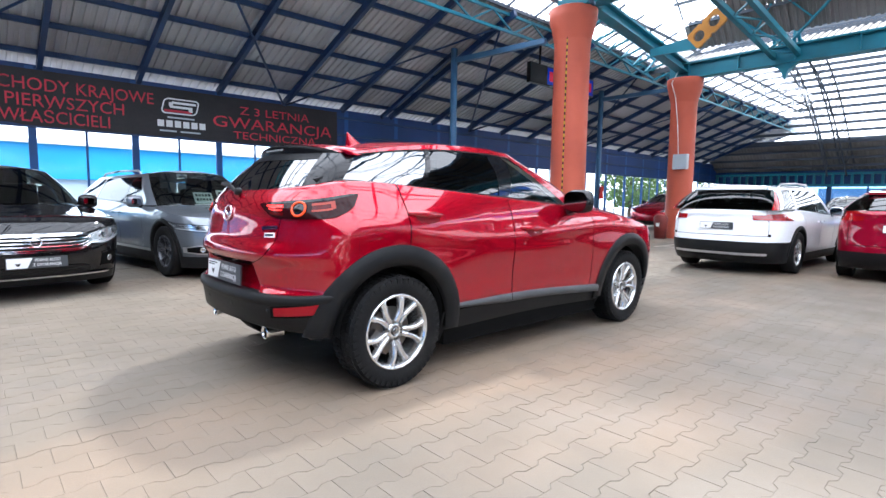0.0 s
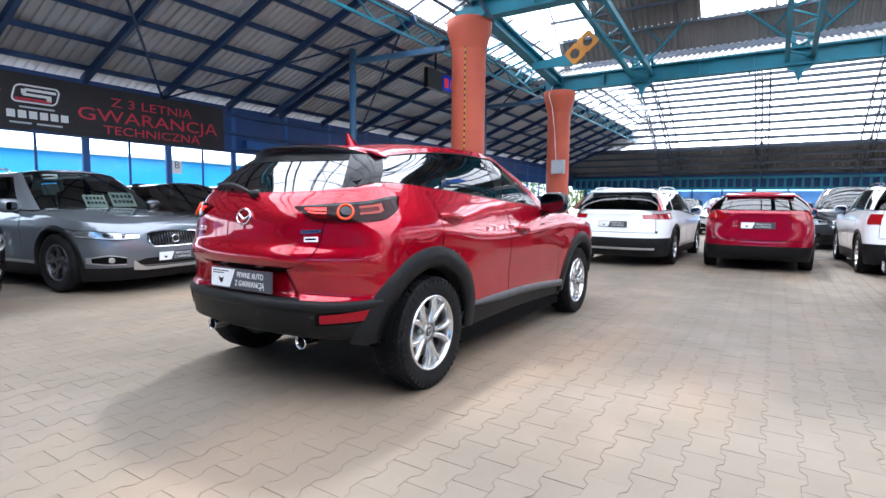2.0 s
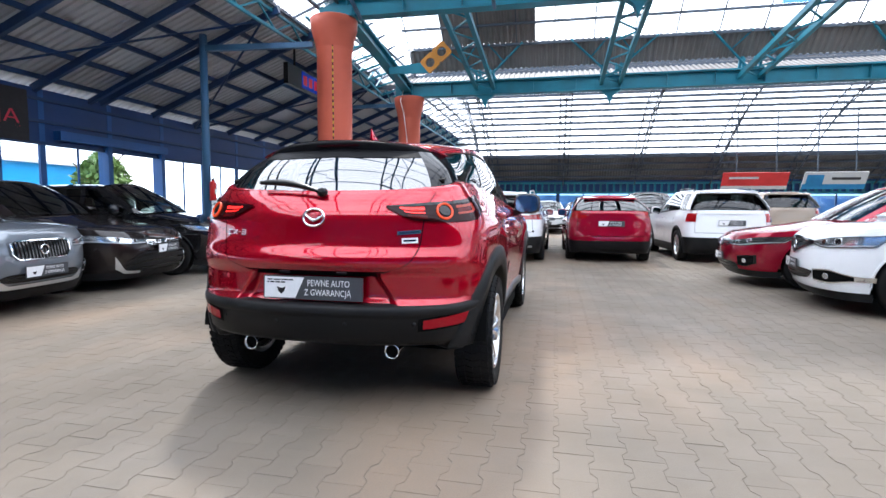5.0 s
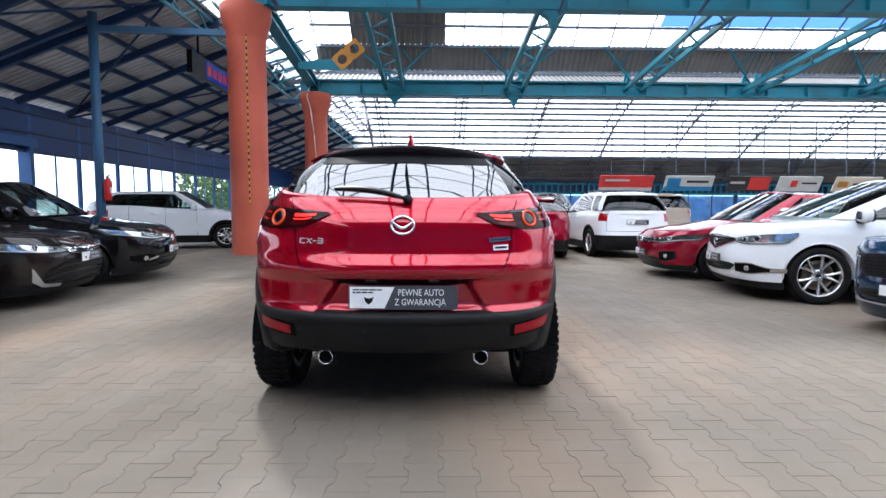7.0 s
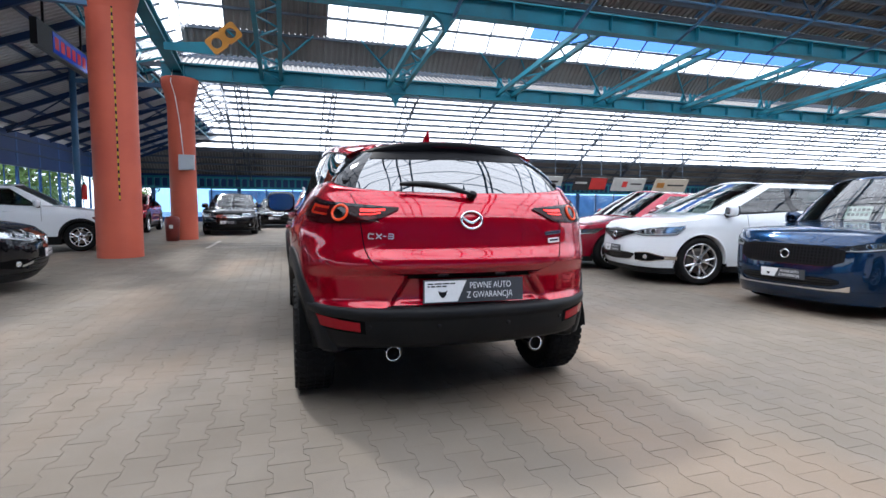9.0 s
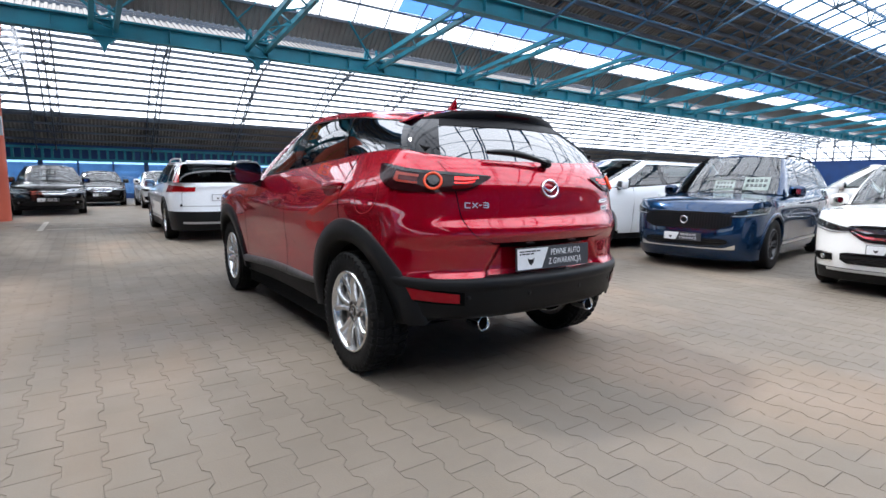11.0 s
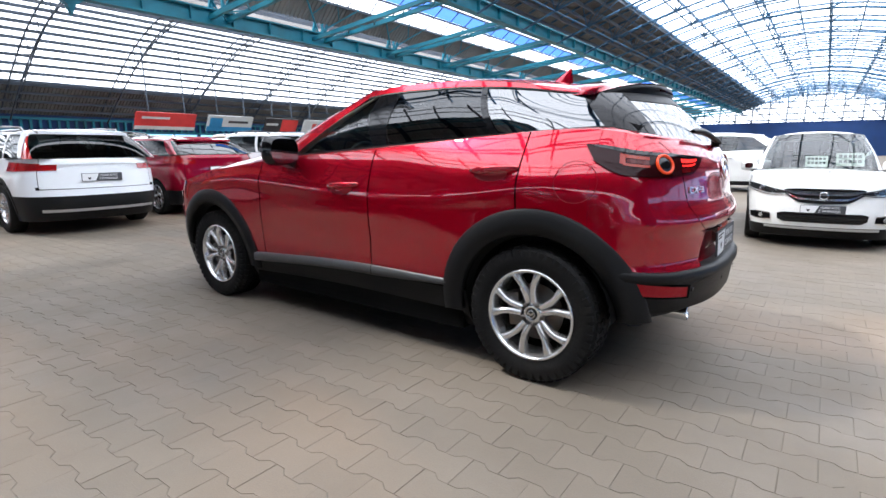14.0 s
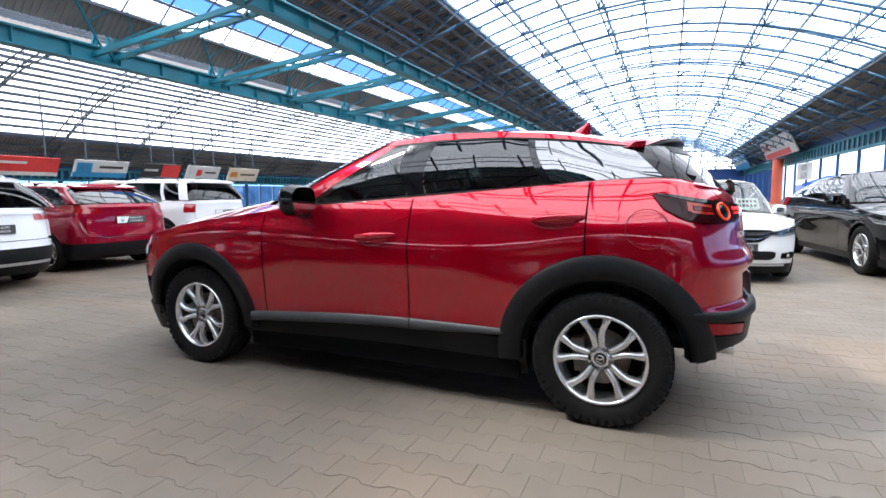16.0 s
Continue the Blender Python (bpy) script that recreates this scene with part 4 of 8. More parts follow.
def twin_spoke_rim(rim, w):
    """Silver rim of five forked spokes with curved arms, outer face towards +y."""
    h = w / 2
    s = Shape()
    s.lathe([(rim - 0.035, -h * 0.8), (rim - 0.012, -h * 0.85), (rim, -h * 0.80)], "y", n=56)
    s.lathe([(rim, h * 0.80), (rim - 0.003, h * 0.90), (rim - 0.009, h * 0.92), (rim - 0.015, h * 0.88), (rim - 0.022, h * 0.72), (rim - 0.028, h * 0.45), (rim - 0.034, -h * 0.8)], "y", n=56)
    y0 = h * 0.66
    s.lathe([(0.026, y0 - 0.014), (0.031, y0 - 0.004), (0.040, y0 - 0.010), (0.060, y0 - 0.016), (0.064, y0 - 0.05)], "y", n=40)
    for k in range(5):
        base = 2 * math.pi * k / 5 + math.pi / 2
        for sg in (-1, 1):
            rows = []
            for r, off, ww, yy in ((0.055, 0.014, 0.034, -0.010), (0.085, 0.0165, 0.034, -0.002), (0.115, 0.0205, 0.033, 0.004), (0.145, 0.030, 0.033, 0.008), (0.172, 0.044, 0.036, 0.010), (rim - 0.018, 0.058, 0.045, 0.008), (rim - 0.008, 0.063, 0.054, 0.002)):
                a = base + sg * math.asin(min(0.9, off / r))
                c, d = math.cos(a), math.sin(a)
                row = []
                for t, dy in ((-0.5, -0.034), (-0.47, -0.006), (-0.30, 0.004), (0.0, 0.007), (0.30, 0.004), (0.47, -0.006), (0.5, -0.034)):
                    row.append((r * c - t * ww * d, y0 + yy + dy, r * d + t * ww * c))
                rows.append(row)
            s.grid(rows, smooth=True)
    return s


def crossover_wheels(car, wb, track, R, rim, w, spin):
    tyre = solid(tyre_shape(R, rim, w).mesh("tyre", RUBBER))
    tread = solid(tyre_shape(R, rim, w, 46, False).mesh("tread", RUBBER))
    rm = solid(twin_spoke_rim(rim, w).mesh("rim", ALLOY))
    y0 = w * 0.33
    disc = Shape().lathe([(0.02, w * 0.06), (0.135, w * 0.06), (0.135, w * 0.02)], "y", n=36).mesh("brake_disc", STEEL_DARK)
    inner = Shape().lathe([(0.0, -w * 0.12), (rim - 0.03, -w * 0.12)], "y", n=24).mesh("hub_well", UNDER)
    nut = solid(Shape().lathe([(0.0, 0.006), (0.008, 0.005), (0.0105, 0.0), (0.0125, -0.012)], "y", n=8).mesh("wheel_nut", STEEL_DARK))
    cap_me = solid(Shape().lathe([(0.0, y0 - 0.002), (0.025, y0 - 0.003), (0.030, y0 - 0.010)], "y", n=30).mesh("centre_cap", GLOSS_BLACK))
    mark = torus((0, 0, 0), math.pi / 2, 0.018, 0.002, 1.0, 24, 5)
    mark.bar((-0.014, 0, 0.006), (0, 0, -0.004), 0.004, 0.004).bar((0.014, 0, 0.006), (0, 0, -0.004), 0.004, 0.004)
    mark_me = mark.mesh("emblem", CHROME)
    caliper = Shape().box((0.10, w * 0.02, 0.02), (0.06, 0.08, 0.16)).mesh("caliper", STEEL_DARK)
    for i, (x, side) in enumerate(((0.0, 1), (0.0, -1), (wb, 1), (wb, -1))):
        wheel = new("wheel")
        wheel.empty_display_size = 0.1
        wheel.parent = car
        wheel.matrix_local = pose(x, side * track, R, 0, 0, 0 if side > 0 else 180) @ pose(0, 0, 0, 0, spin[i], 0)
        part("tyre", tyre, None, wheel, "black rubber tyre with winter tread")
        tagged(part("tread", tread, None, wheel), "black rubber winter tread blocks", "", "", "stuff")
        part("rim", rm, None, wheel, "silver rim with five forked spokes")
        part("brake_disc", disc, None, wheel)
        part("hub_well", inner, None, wheel)
        part("caliper", caliper, None, wheel)
        part("centre_cap", cap_me, None, wheel, "black centre cap")
        part("emblem", mark_me, None, wheel, at=pose(0, y0 - 0.001, 0))
        for k in range(5):
            a = 2 * math.pi * (k + 0.5) / 5 + math.pi / 2
            part("wheel_nut", nut, None, wheel, at=pose(0.052 * math.cos(a), y0 - 0.006, 0.052 * math.sin(a)))


def red_crossover():
    car = thing("crossover", "glossy deep red small crossover with black cladding on paving", "car")
    R, WB = 0.324, 2.57
    b = Body(
        W=0.864, X1=-0.25, X2=2.90, nr=2.5, nf=2.5, ng=2.5,
        xr=curve((0.30, -0.58), (0.36, -0.675), (0.46, -0.695), (0.535, -0.70), (0.566, -0.685), (0.60, -0.655), (0.70, -0.652), (0.735, -0.672), (0.765, -0.690), (0.79, -0.685), (0.85, -0.652), (0.90, -0.642), (0.98, -0.630), (1.05, -0.600), (1.09, -0.572), (1.12, -0.540)),
        xf=curve((0.18, 3.26), (0.32, 3.38), (0.48, 3.43), (0.62, 3.42), (0.74, 3.36), (0.82, 3.26), (0.9, 3.1)),
        pz=curve((0.18, 0.925), (0.33, 0.955), (0.5, 0.985), (0.68, 1.0), (0.82, 0.994), (0.92, 0.974), (1.0, 0.945), (1.06, 0.913), (1.12, 0.870), (1.2, 0.80)),
        px=curve((-0.8, 0.875), (-0.45, 0.915), (-0.2, 0.95), (0.05, 0.978), (0.4, 0.984), (1.2, 0.980), (2.0, 0.987), (2.57, 1.0), (2.95, 0.975), (3.4, 0.90)),
        ridges=[(curve((-0.3, 0.98), (0.6, 0.84), (1.4, 0.86), (2.2, 0.90), (3.0, 0.82)), 0.045, curve((-0.2, 0.0), (0.3, 0.006), (1.0, 0.004), (1.8, 0.014), (2.5, 0.012), (3.0, 0.0))),
                (curve((-0.6, 0.93), (0.6, 0.95)), 0.10, curve((-0.6, 0.0), (-0.1, 0.024), (0.25, 0.018), (0.8, 0.0))),
                (curve((0.5, 0.60), (2.1, 0.60)), 0.11, curve((0.4, 0.0), (0.9, -0.014), (1.7, -0.014), (2.1, 0.0)))],
        g_base=(-0.545, -0.29, 1.80, 2.20), g_top=(-0.33, -0.10, 1.13, 1.36),
        g_yb=curve((-0.6, 0.59), (-0.3, 0.635), (0.0, 0.68), (0.4, 0.708), (1.0, 0.735), (1.8, 0.745)),
        g_yt=curve((-0.4, 0.44), (-0.1, 0.50), (0.3, 0.575), (0.9, 0.59), (1.3, 0.555)),
        g_zb=lambda q, x: (1.115 + 0.060 * min(1.0, q) ** 2) if q <= 1 else (1.180 - 0.140 * ((q - 1) ** 1.1) if q <= 2 else 1.04 + 0.02 * (q - 2)),
        g_zt=lambda q, x: curve((-0.4, 1.300), (-0.1, 1.350), (0.3, 1.412), (0.6, 1.434), (0.9, 1.437), (1.1, 1.425), (1.3, 1.398))(x) + (0.05 * math.sin((q - 2) * math.pi / 2) if q > 2 else 0) + (0.035 * (1 - q) if q < 1 else 0),
        bow_r=0.015, bow_f=0.03, bow_s=0.018)
    top = curve((-0.62, 1.115), (-0.40, 1.158), (-0.1, 1.168), (0.3, 1.143), (0.85, 1.098), (1.35, 1.062), (1.75, 1.040), (2.0, 1.012), (2.3, 0.975), (2.57, 0.938), (2.85, 0.880), (3.1, 0.815), (3.3, 0.765))

    def tops(x, q):
        if q < 1:
            return 1.112 + 0.052 * q ** 2
        if q > 2:
            return 0.868 - 0.075 * math.sin((q - 2) * math.pi / 2)
        return top(x)

    RA = 0.470
    strip_top = curve((0.3, 0.432), (1.05, 0.440), (2.2, 0.388))

    def lows(x, q):
        z = strip_top(x) - 0.004 if x > 0.2 else 0.40
        for c in (0.0, WB):
            d = abs(x - c)
            if d < RA:
                z = max(z, R + math.sqrt(RA * RA - d * d) - 0.004)
        return z

    paint = SOUL_RED
    G = 0.004
    for side in (1, -1):
        part("front_door", skin(b, side, span_q(b.qx(1.00 + G), b.qx(1.985), 44), lows, tops, 30), paint, car)
        part("rear_door", skin(b, side, span_q(b.qx(0.080), b.qx(1.00 - G), 44), lows, tops, 30), paint, car)
        part("front_wing", skin(b, side, span_q(b.qx(1.992), 2.0, 44) + span_q(2.02, 2.34, 8), lambda x, q: lows(x, q) if q < 2 else 0.56, tops, 26), paint, car)
        part("rear_quarter", skin(b, side, span_q(b.qx(-0.249), b.qx(0.072), 30), lambda x, q: max(0.58, lows(x, q)), tops, 30), paint, car)
        hatch_q = curve((0.724, b.qy(0.46)), (0.742, b.qy(0.55)), (0.775, b.qy(0.625)), (0.84, b.qy(0.67)), (0.95, b.qy(0.705)), (1.04, b.qy(0.75)), (1.12, b.qy(0.83)))
        part("rear_corner", zrow(b, side, lambda z: hatch_q(z) + 0.007, 1.0, 0.7188, 1.112, 30, 26), paint, car)
        part("corner_top", skin(b, side, span_q(0.0, 1.0, 24), 1.111, tops, 3), paint, car)
        part("front_bumper", skin(b, side, span_q(2.34, 3.0, 16), 0.30, tops, 16), paint, car)
        part("headlamp", skin(b, side, span_q(2.12, 2.62, 14), lambda x, q: 0.715, lambda x, q: 0.775 + 0.03 * max(0.0, 2.3 - q), 5, 0.006), CHROME_DARK, car)
        part("lower_valance", skin(b, side, span_q(b.qx(2.93), 2.999, 16), 0.19, 0.36, 4, 0.010), CLADDING, car)
        # dark gap behind the door seams
        part("seam_backing", skin(b, side, span_q(b.qx(-0.1), b.qx(2.1), 30), lows, lambda x, q: tops(x, q) - 0.02, 10, -0.014), UNDER, car)
    s = merge(zrow(b, 1, 0.0, hatch_q, 0.726, 1.112, 40, 30), zrow(b, -1, 0.0, hatch_q, 0.726, 1.112, 40, 30))
    gate = part("tailgate", s, paint, car, "red tailgate with chrome emblem")

    def hollow(q, z):
        y = b.at(q, z).y
        edge = 0.315 + 0.085 * (0.72 - z) / 0.13
        f = max(0.0, min(1.0, (edge + 0.012 - y) / 0.024))
        return -0.040 * f * f * (3 - 2 * f)

    def arch_q(z, r=0.435):
        """Where the skin at height z meets the rear wheel arch."""
        q = 1.0
        while b.at(q, z).x > -math.sqrt(max(0.0, r * r - (z - R) ** 2)) and q > 0.5:
            q -= 0.004
        return q

    s = merge(zrow(b, 1, 0.0, arch_q, 0.555, 0.719, 16, 90, hollow), zrow(b, -1, 0.0, arch_q, 0.555, 0.719, 16, 90, hollow))
    part("rear_bumper_skin", s, paint, car)
    s = merge(zrow(b, 1, 0.0, 1.0, 0.70, 1.10, 12, 24, -0.016), zrow(b, -1, 0.0, 1.0, 0.70, 1.10, 12, 24, -0.016))
    part("inner_rear_panel", s, UNDER, car)
    # black lower bumper with rolled top edge
    s = Shape()
    for side in (1, -1):
        rows = []
        for z, o in ((0.318, -0.14), (0.312, -0.03), (0.322, -0.006), (0.39, 0.0), (0.50, 0.0), (0.512, 0.003), (0.522, 0.013), (0.548, 0.014), (0.560, 0.010), (0.568, -0.004), (0.571, -0.05)):
            row = []
            for q in span_q(0.0, arch_q(z, 0.42), 46):
                flare = max(0.0, min(1.0, (q - 0.70) / 0.20)) if z < 0.5 else 0.0
                lift = 0.034 * max(0.0, min(1.0, (0.66 - q) / 0.05)) if z < 0.38 else 0.0
                rise = 0.022 * max(0.0, (q - 0.55) / 0.45) ** 1.5 if z > 0.505 else 0.0
                p = b.at(q, z, o)
                row.append((p.x, (p.y + 0.030 * flare * flare * (3 - 2 * flare)) * side, p.z + lift + rise))
            rows.append(row)
        if side < 0:
            rows = [r[::-1] for r in rows]
        s.grid(rows[::-1])
    part("rear_bumper", s, CLADDING, car, "black plastic rear bumper")
    s = Shape()
    rows = []
    for z, o in ((0.352, -0.20), (0.356, -0.085), (0.410, -0.055)):
        rows.append([(b.xr(0.46) - o + 0.25 * (y / 0.48) ** 2 * 0.4, y, z) for y in span_q(-0.50, 0.50, 20)])
    s.grid(rows)
    part("rear_valance", s, UNDER, car)
    for side in (1, -1):
        for y in (0.18, 0.50):
            m = on_skin(b, b.qy(y / b.w(0.47, -0.7)), 0.475, side, 0.001)
            part("parking_sensor", Shape().lathe([(0.0, 0.002), (0.009, 0.002), (0.011, 0.0)], "x", n=14), TRIM_BLACK, car, at=m)
        r0, r1 = b.qy(0.715), b.qy(0.945)
        part("reflector_pocket", skin(b, side, span_q(r0 - 0.025, r1 + 0.015, 12), lambda x, q: 0.440 + 0.02 * (q - r0) / (r1 - r0), lambda x, q: 0.503 + 0.03 * (q - r0) / (r1 - r0), 3, 0.004), UNDER, car)
        part("reflector", skin(b, side, span_q(r0, r1, 10), lambda x, q: 0.450 + 0.02 * (q - r0) / (r1 - r0), lambda x, q: 0.494 + 0.03 * (q - r0) / (r1 - r0), 4, 0.008), REFLECTOR, car, "red bumper reflector")
        s = Shape()
        s.lathe([(0.034, 0.10), (0.034, 0.02), (0.038, 0.0), (0.0365, -0.004), (0.032, -0.001), (0.031, 0.08)], "x", c=(-0.590, side * 0.385, 0.328), n=30)
        tail = part("exhaust_tip", s, CHROME, car, fix=True)
        part("exhaust_bore", Shape().lathe([(0.0, 0.03), (0.0315, 0.03)], "x", c=(-0.610, side * 0.385, 0.328), n=20), UNDER, tail)
        part("arch_cladding", around_arch(b, 0.0, R, 0.385, 0.500, -6, 178, side, 36), CLADDING, car)
        part("arch_cladding", around_arch(b, WB, R, 0.385, 0.486, 6, 186, side, 36), CLADDING, car)
        s = Shape()
        rows = []
        for z, o in ((0.175, -0.10), (0.18, -0.05), (0.25, -0.022), (0.33, -0.010), (0.385, -0.004)):
            rows.append([(x, (b.w(z, x) + o) * side, z) for x in span_q(0.36, 2.20, 24)])
        if side < 0:
            rows = [r[::-1] for r in rows]
        s.grid(rows[::-1])
        part("sill", s, CLADDING, car)
        for x0, x1 in ((0.455, 0.997), (1.003, 2.11)):
            s = Shape()
            rows = []
            for f, o in ((0.0, -0.006), (0.05, 0.012), (0.5, 0.016), (0.93, 0.012), (1.0, 0.0)):
                rows.append([(x, (b.w(0.40, x) + o) * side, strip_top(x) - (1 - f) * (0.062 - 0.028 * max(0.0, (0.95 - x) / 0.5))) for x in span_q(x0, x1, 20)])
            if side < 0:
                rows = [r[::-1] for r in rows]
            s.grid(rows[::-1])
            part("sill_strip", s, SILL_GREY, car, "lower door moulding with a painted grey sheen")
        for xc in (0.0, WB):
            part("wheel_well", wheel_well(xc, R, 0.85), UNDER, car, at=Matrix.Diagonal((1, side, 1, 1)))
    for lo_c, hi_c in (((-0.42, -0.52, 0.335), (-0.25, 0.52, 0.40)), ((-0.25, -0.60, 0.26), (0.40, 0.60, 0.40)), ((0.40, -0.78, 0.165), (2.16, 0.78, 0.40)), ((2.16, -0.58, 0.20), (3.1, 0.58, 0.34)), ((-0.52, -0.50, 0.40), (-0.3, 0.50, 0.55))):
        part("underbody", Shape().span(lo_c, hi_c), UNDER, car)
    # glasshouse
    GQ = 0.66
    for side in (1, -1):
        part("front_door_glass", glaze(b, side, 1.632, 1.972, 0.02, 0.90, 12, 8, 0.0, 1.925, 1.994), CAR_GLASS, car).visible_shadow = False
        part("rear_door_glass", glaze(b, side, 1.275, 1.588, 0.02, 0.90, 10, 6, 0.0, 1.400, 1.790), DOOR_GLASS, car)
        part("quarter_glass", glaze(b, side, 1.02, 1.255, 0.02, 0.90, 8, 6, 0.0, 1.02, 1.375), DARK_GLASS, car)
        part("pillar_trim", glaze(b, side, 1.588, 1.632, 0.0, 0.92, 4, 8, 0.003, 1.790, 1.925), GLOSS_BLACK, car)
        part("pillar_trim", glaze(b, side, 1.255, 1.275, 0.0, 0.92, 3, 6, 0.004, 1.375, 1.400), GLOSS_BLACK, car)
        part("rear_pillar", glaze(b, side, GQ, 1.02, -0.02, 1.0, 14, 8, 0.002, GQ, 1.02), PILLAR_BLACK, car)
        s = merge(glaze(b, side, 1.0, 1.985, -0.02, 0.028, 24, 2, 0.006, 1.0, 1.985), glaze(b, side, 1.02, 1.994, 0.885, 0.915, 24, 1, 0.006))
        part("window_surround", s, TRIM_BLACK, car)
        part("front_pillar", glaze(b, side, 1.972, 2.12, -0.04, 1.0, 8, 10, 0.003, 1.994, 2.12), paint, car)
        part("roof_rail", glaze(b, side, 1.0, 2.12, 0.91, 1.0, 30, 3, 0.008, 1.0, 2.12), paint, car)
    s = merge(glaze(b, 1, 2.12, 3.0, 0.0, 0.99, 16, 8), glaze(b, -1, 2.12, 3.0, 0.0, 0.99, 16, 8))
    part("windscreen", s, CAR_GLASS, car).visible_shadow = False
    s = merge(glaze(b, 1, 0.0, GQ, 0.0, 1.0, 16, 8), glaze(b, -1, 0.0, GQ, 0.0, 1.0, 16, 8))
    part("rear_window", s, DARK_GLASS, car)
    s = merge(glaze(b, 1, 0.0, GQ, 0.80, 1.0, 16, 3, 0.004), glaze(b, -1, 0.0, GQ, 0.80, 1.0, 16, 3, 0.004))
    part("window_band", s, SPOILER_BLACK, car)
    s = Shape()
    for side in (1, -1):
        rows = [[], [], []]
        for q in span_q(0.0, 1.97, 66):
            x0 = b.at(q, 1.1).x
            p = b.at(q, tops(x0, q))
            g = b.gh(q if q <= 1 else 1 + max(0.0, min(1.0, (p.x + 0.29) / 2.09)), 0.0)
            g.z -= 0.004
            mid = p.lerp(g, 0.5)
            rows[0].append((p.x, p.y * side, p.z))
            rows[1].append((mid.x, mid.y * side, mid.z + 0.006))
            rows[2].append((g.x + (0.01 if q < 1 else 0), g.y * side, g.z))
        if side < 0:
            rows = [r[::-1] for r in rows]
        s.grid(rows[::-1])
    part("shoulder", s, paint, car)
    # roof and bonnet
    edge = [b.gh(q, 1.0) for q in span_q(0.0, 1.0, 14) + span_q(1.03, 2.0, 30) + span_q(2.03, 3.0, 14)]
    part("roof", cap(edge, 0.050, 18), paint, car)
    edge = [b.gh(q, 0.97, -0.02) for q in span_q(0.3, 1.0, 8) + span_q(1.03, 2.0, 20) + span_q(2.03, 2.9, 10)]
    part("headlining", cap(edge, 0.045, 10), CREAM, car)
    s = Shape()
    rows = []
    for q in span_q(b.qx(1.80), 2.0, 20) + span_q(2.03, 3.0, 18):
        p = b.at(q, 0.8)
        p = b.at(q, tops(p.x, q))
        row = []
        for t in span_q(-1.0, 1.0, 20):
            push = 0.40 * (1 - abs(t) ** 2.6) ** (1 / 2.6) * max(0.0, 1 - (p.x - 1.80) / 1.1)
            row.append((p.x + push, p.y * t, p.z + 0.068 * (1 - abs(t) ** 2.4) * min(1.0, p.y / 0.80)))
        rows.append(row)
    part("bonnet", s.grid(rows[::-1]), paint, car)
    # spoiler
    def lip(t):
        return -0.338 + 0.20 * abs(t) ** 2.6, 1.396 - 0.045 * t * t - 0.042 * abs(t) ** 6

    rows, cover = [], []
    for t in span_q(-1.0, 1.0, 36):
        y = 0.545 * t
        x1, zt = lip(t)
        k = 1 - 0.75 * abs(t) ** 9
        rows.append([(-0.02, y * 1.02, zt + 0.020), (x1 + 0.03, y, zt + 0.002), (x1 + 0.006, y, zt - 0.005), (x1, y, zt - 0.016), (x1 + 0.004, y * 1.005, zt - 0.066 * k), (x1 + 0.022, y * 1.01, zt - 0.116 * k), (x1 + 0.06, y * 1.02, zt - 0.130 * k), (-0.02, y * 1.04, zt - 0.075 * k)])
        cover.append([(0.02, y * 1.01, zt + 0.022), (-0.16, y * 1.005, zt + 0.018), (x1 + 0.06, y, zt + 0.008), (x1 + 0.020, y, zt + 0.004)])
    for r in (rows[0], rows[-1]):
        part("spoiler_side", Shape().add(r, [tuple(range(len(r)))]), SPOILER_BLACK, car)
    part("roof_spoiler", Shape().grid(rows, loop=True), SPOILER_BLACK, car, "black roof spoiler", fix=True)
    part("spoiler_top", Shape().grid(cover), paint, car)
    part("high_brake_lamp", Shape().box((-0.335, 0, 1.366), (0.010, 0.24, 0.010)), LAMP_SMOKE, car)
    # aerial fin
    s = Shape()
    rows = []
    for f in span_q(0.0, 1.0, 8):
        x0, x1 = 0.17 + 0.012 * f, 0.36 - 0.170 * f ** 0.8
        hw = 0.030 * (1 - f) + 0.003
        z = 1.435 + 0.098 * f
        rows.append([(x1, 0, z), (x1 * 0.7 + x0 * 0.3, hw, z), (x0 * 0.7 + x1 * 0.3, hw * 0.8, z), (x0, 0, z), (x0 * 0.7 + x1 * 0.3, -hw * 0.8, z), (x1 * 0.7 + x0 * 0.3, -hw, z)])
    s.grid(rows, loop=True)
    part("roof_aerial", s, paint, car, fix=True)
    # lamps
    q_in, q_low, q_out, q_tip = b.qy(0.49), b.qy(0.67), b.qy(0.97), b.qx(-0.205)
    hi_q = curve((q_in, 1.044), (b.qy(0.75), 1.060), (b.qy(0.93), 1.074), (q_tip, 1.104))
    lo_q = curve((q_in, 1.034), (q_low, 0.972), (b.qy(0.85), 0.966), (b.qy(0.965), 0.974), (1.0, 1.035), (q_tip, 1.098))
    for side in (1, -1):
        lamp = part("tail_lamp", skin(b, side, span_q(q_in, q_tip, 44), lambda x, q: lo_q(q), lambda x, q: hi_q(q), 10, 0.010), LAMP_SMOKE, car, "smoked red tail lamp with a lit ring")

        def strip(name, y0, y1, f0, f1, mat, off=0.0125):
            qa, qb = b.qy(y0), (b.qy(y1) if y1 <= 1 else b.qx(y1 - 2))
            part(name, skin(b, side, span_q(qa, qb, 12), lambda x, q: lo_q(q) + (hi_q(q) - lo_q(q)) * f0, lambda x, q: lo_q(q) + (hi_q(q) - lo_q(q)) * f1, 2, off), mat, lamp)
        strip("lamp_brow", 0.51, 2 - 0.23, 0.86, 1.0, GLOSS_BLACK)
        strip("light_bar", 0.575, 0.725, 0.60, 0.78, LED_RED)
        strip("light_bar", 0.60, 0.725, 0.42, 0.50, LED_RED)
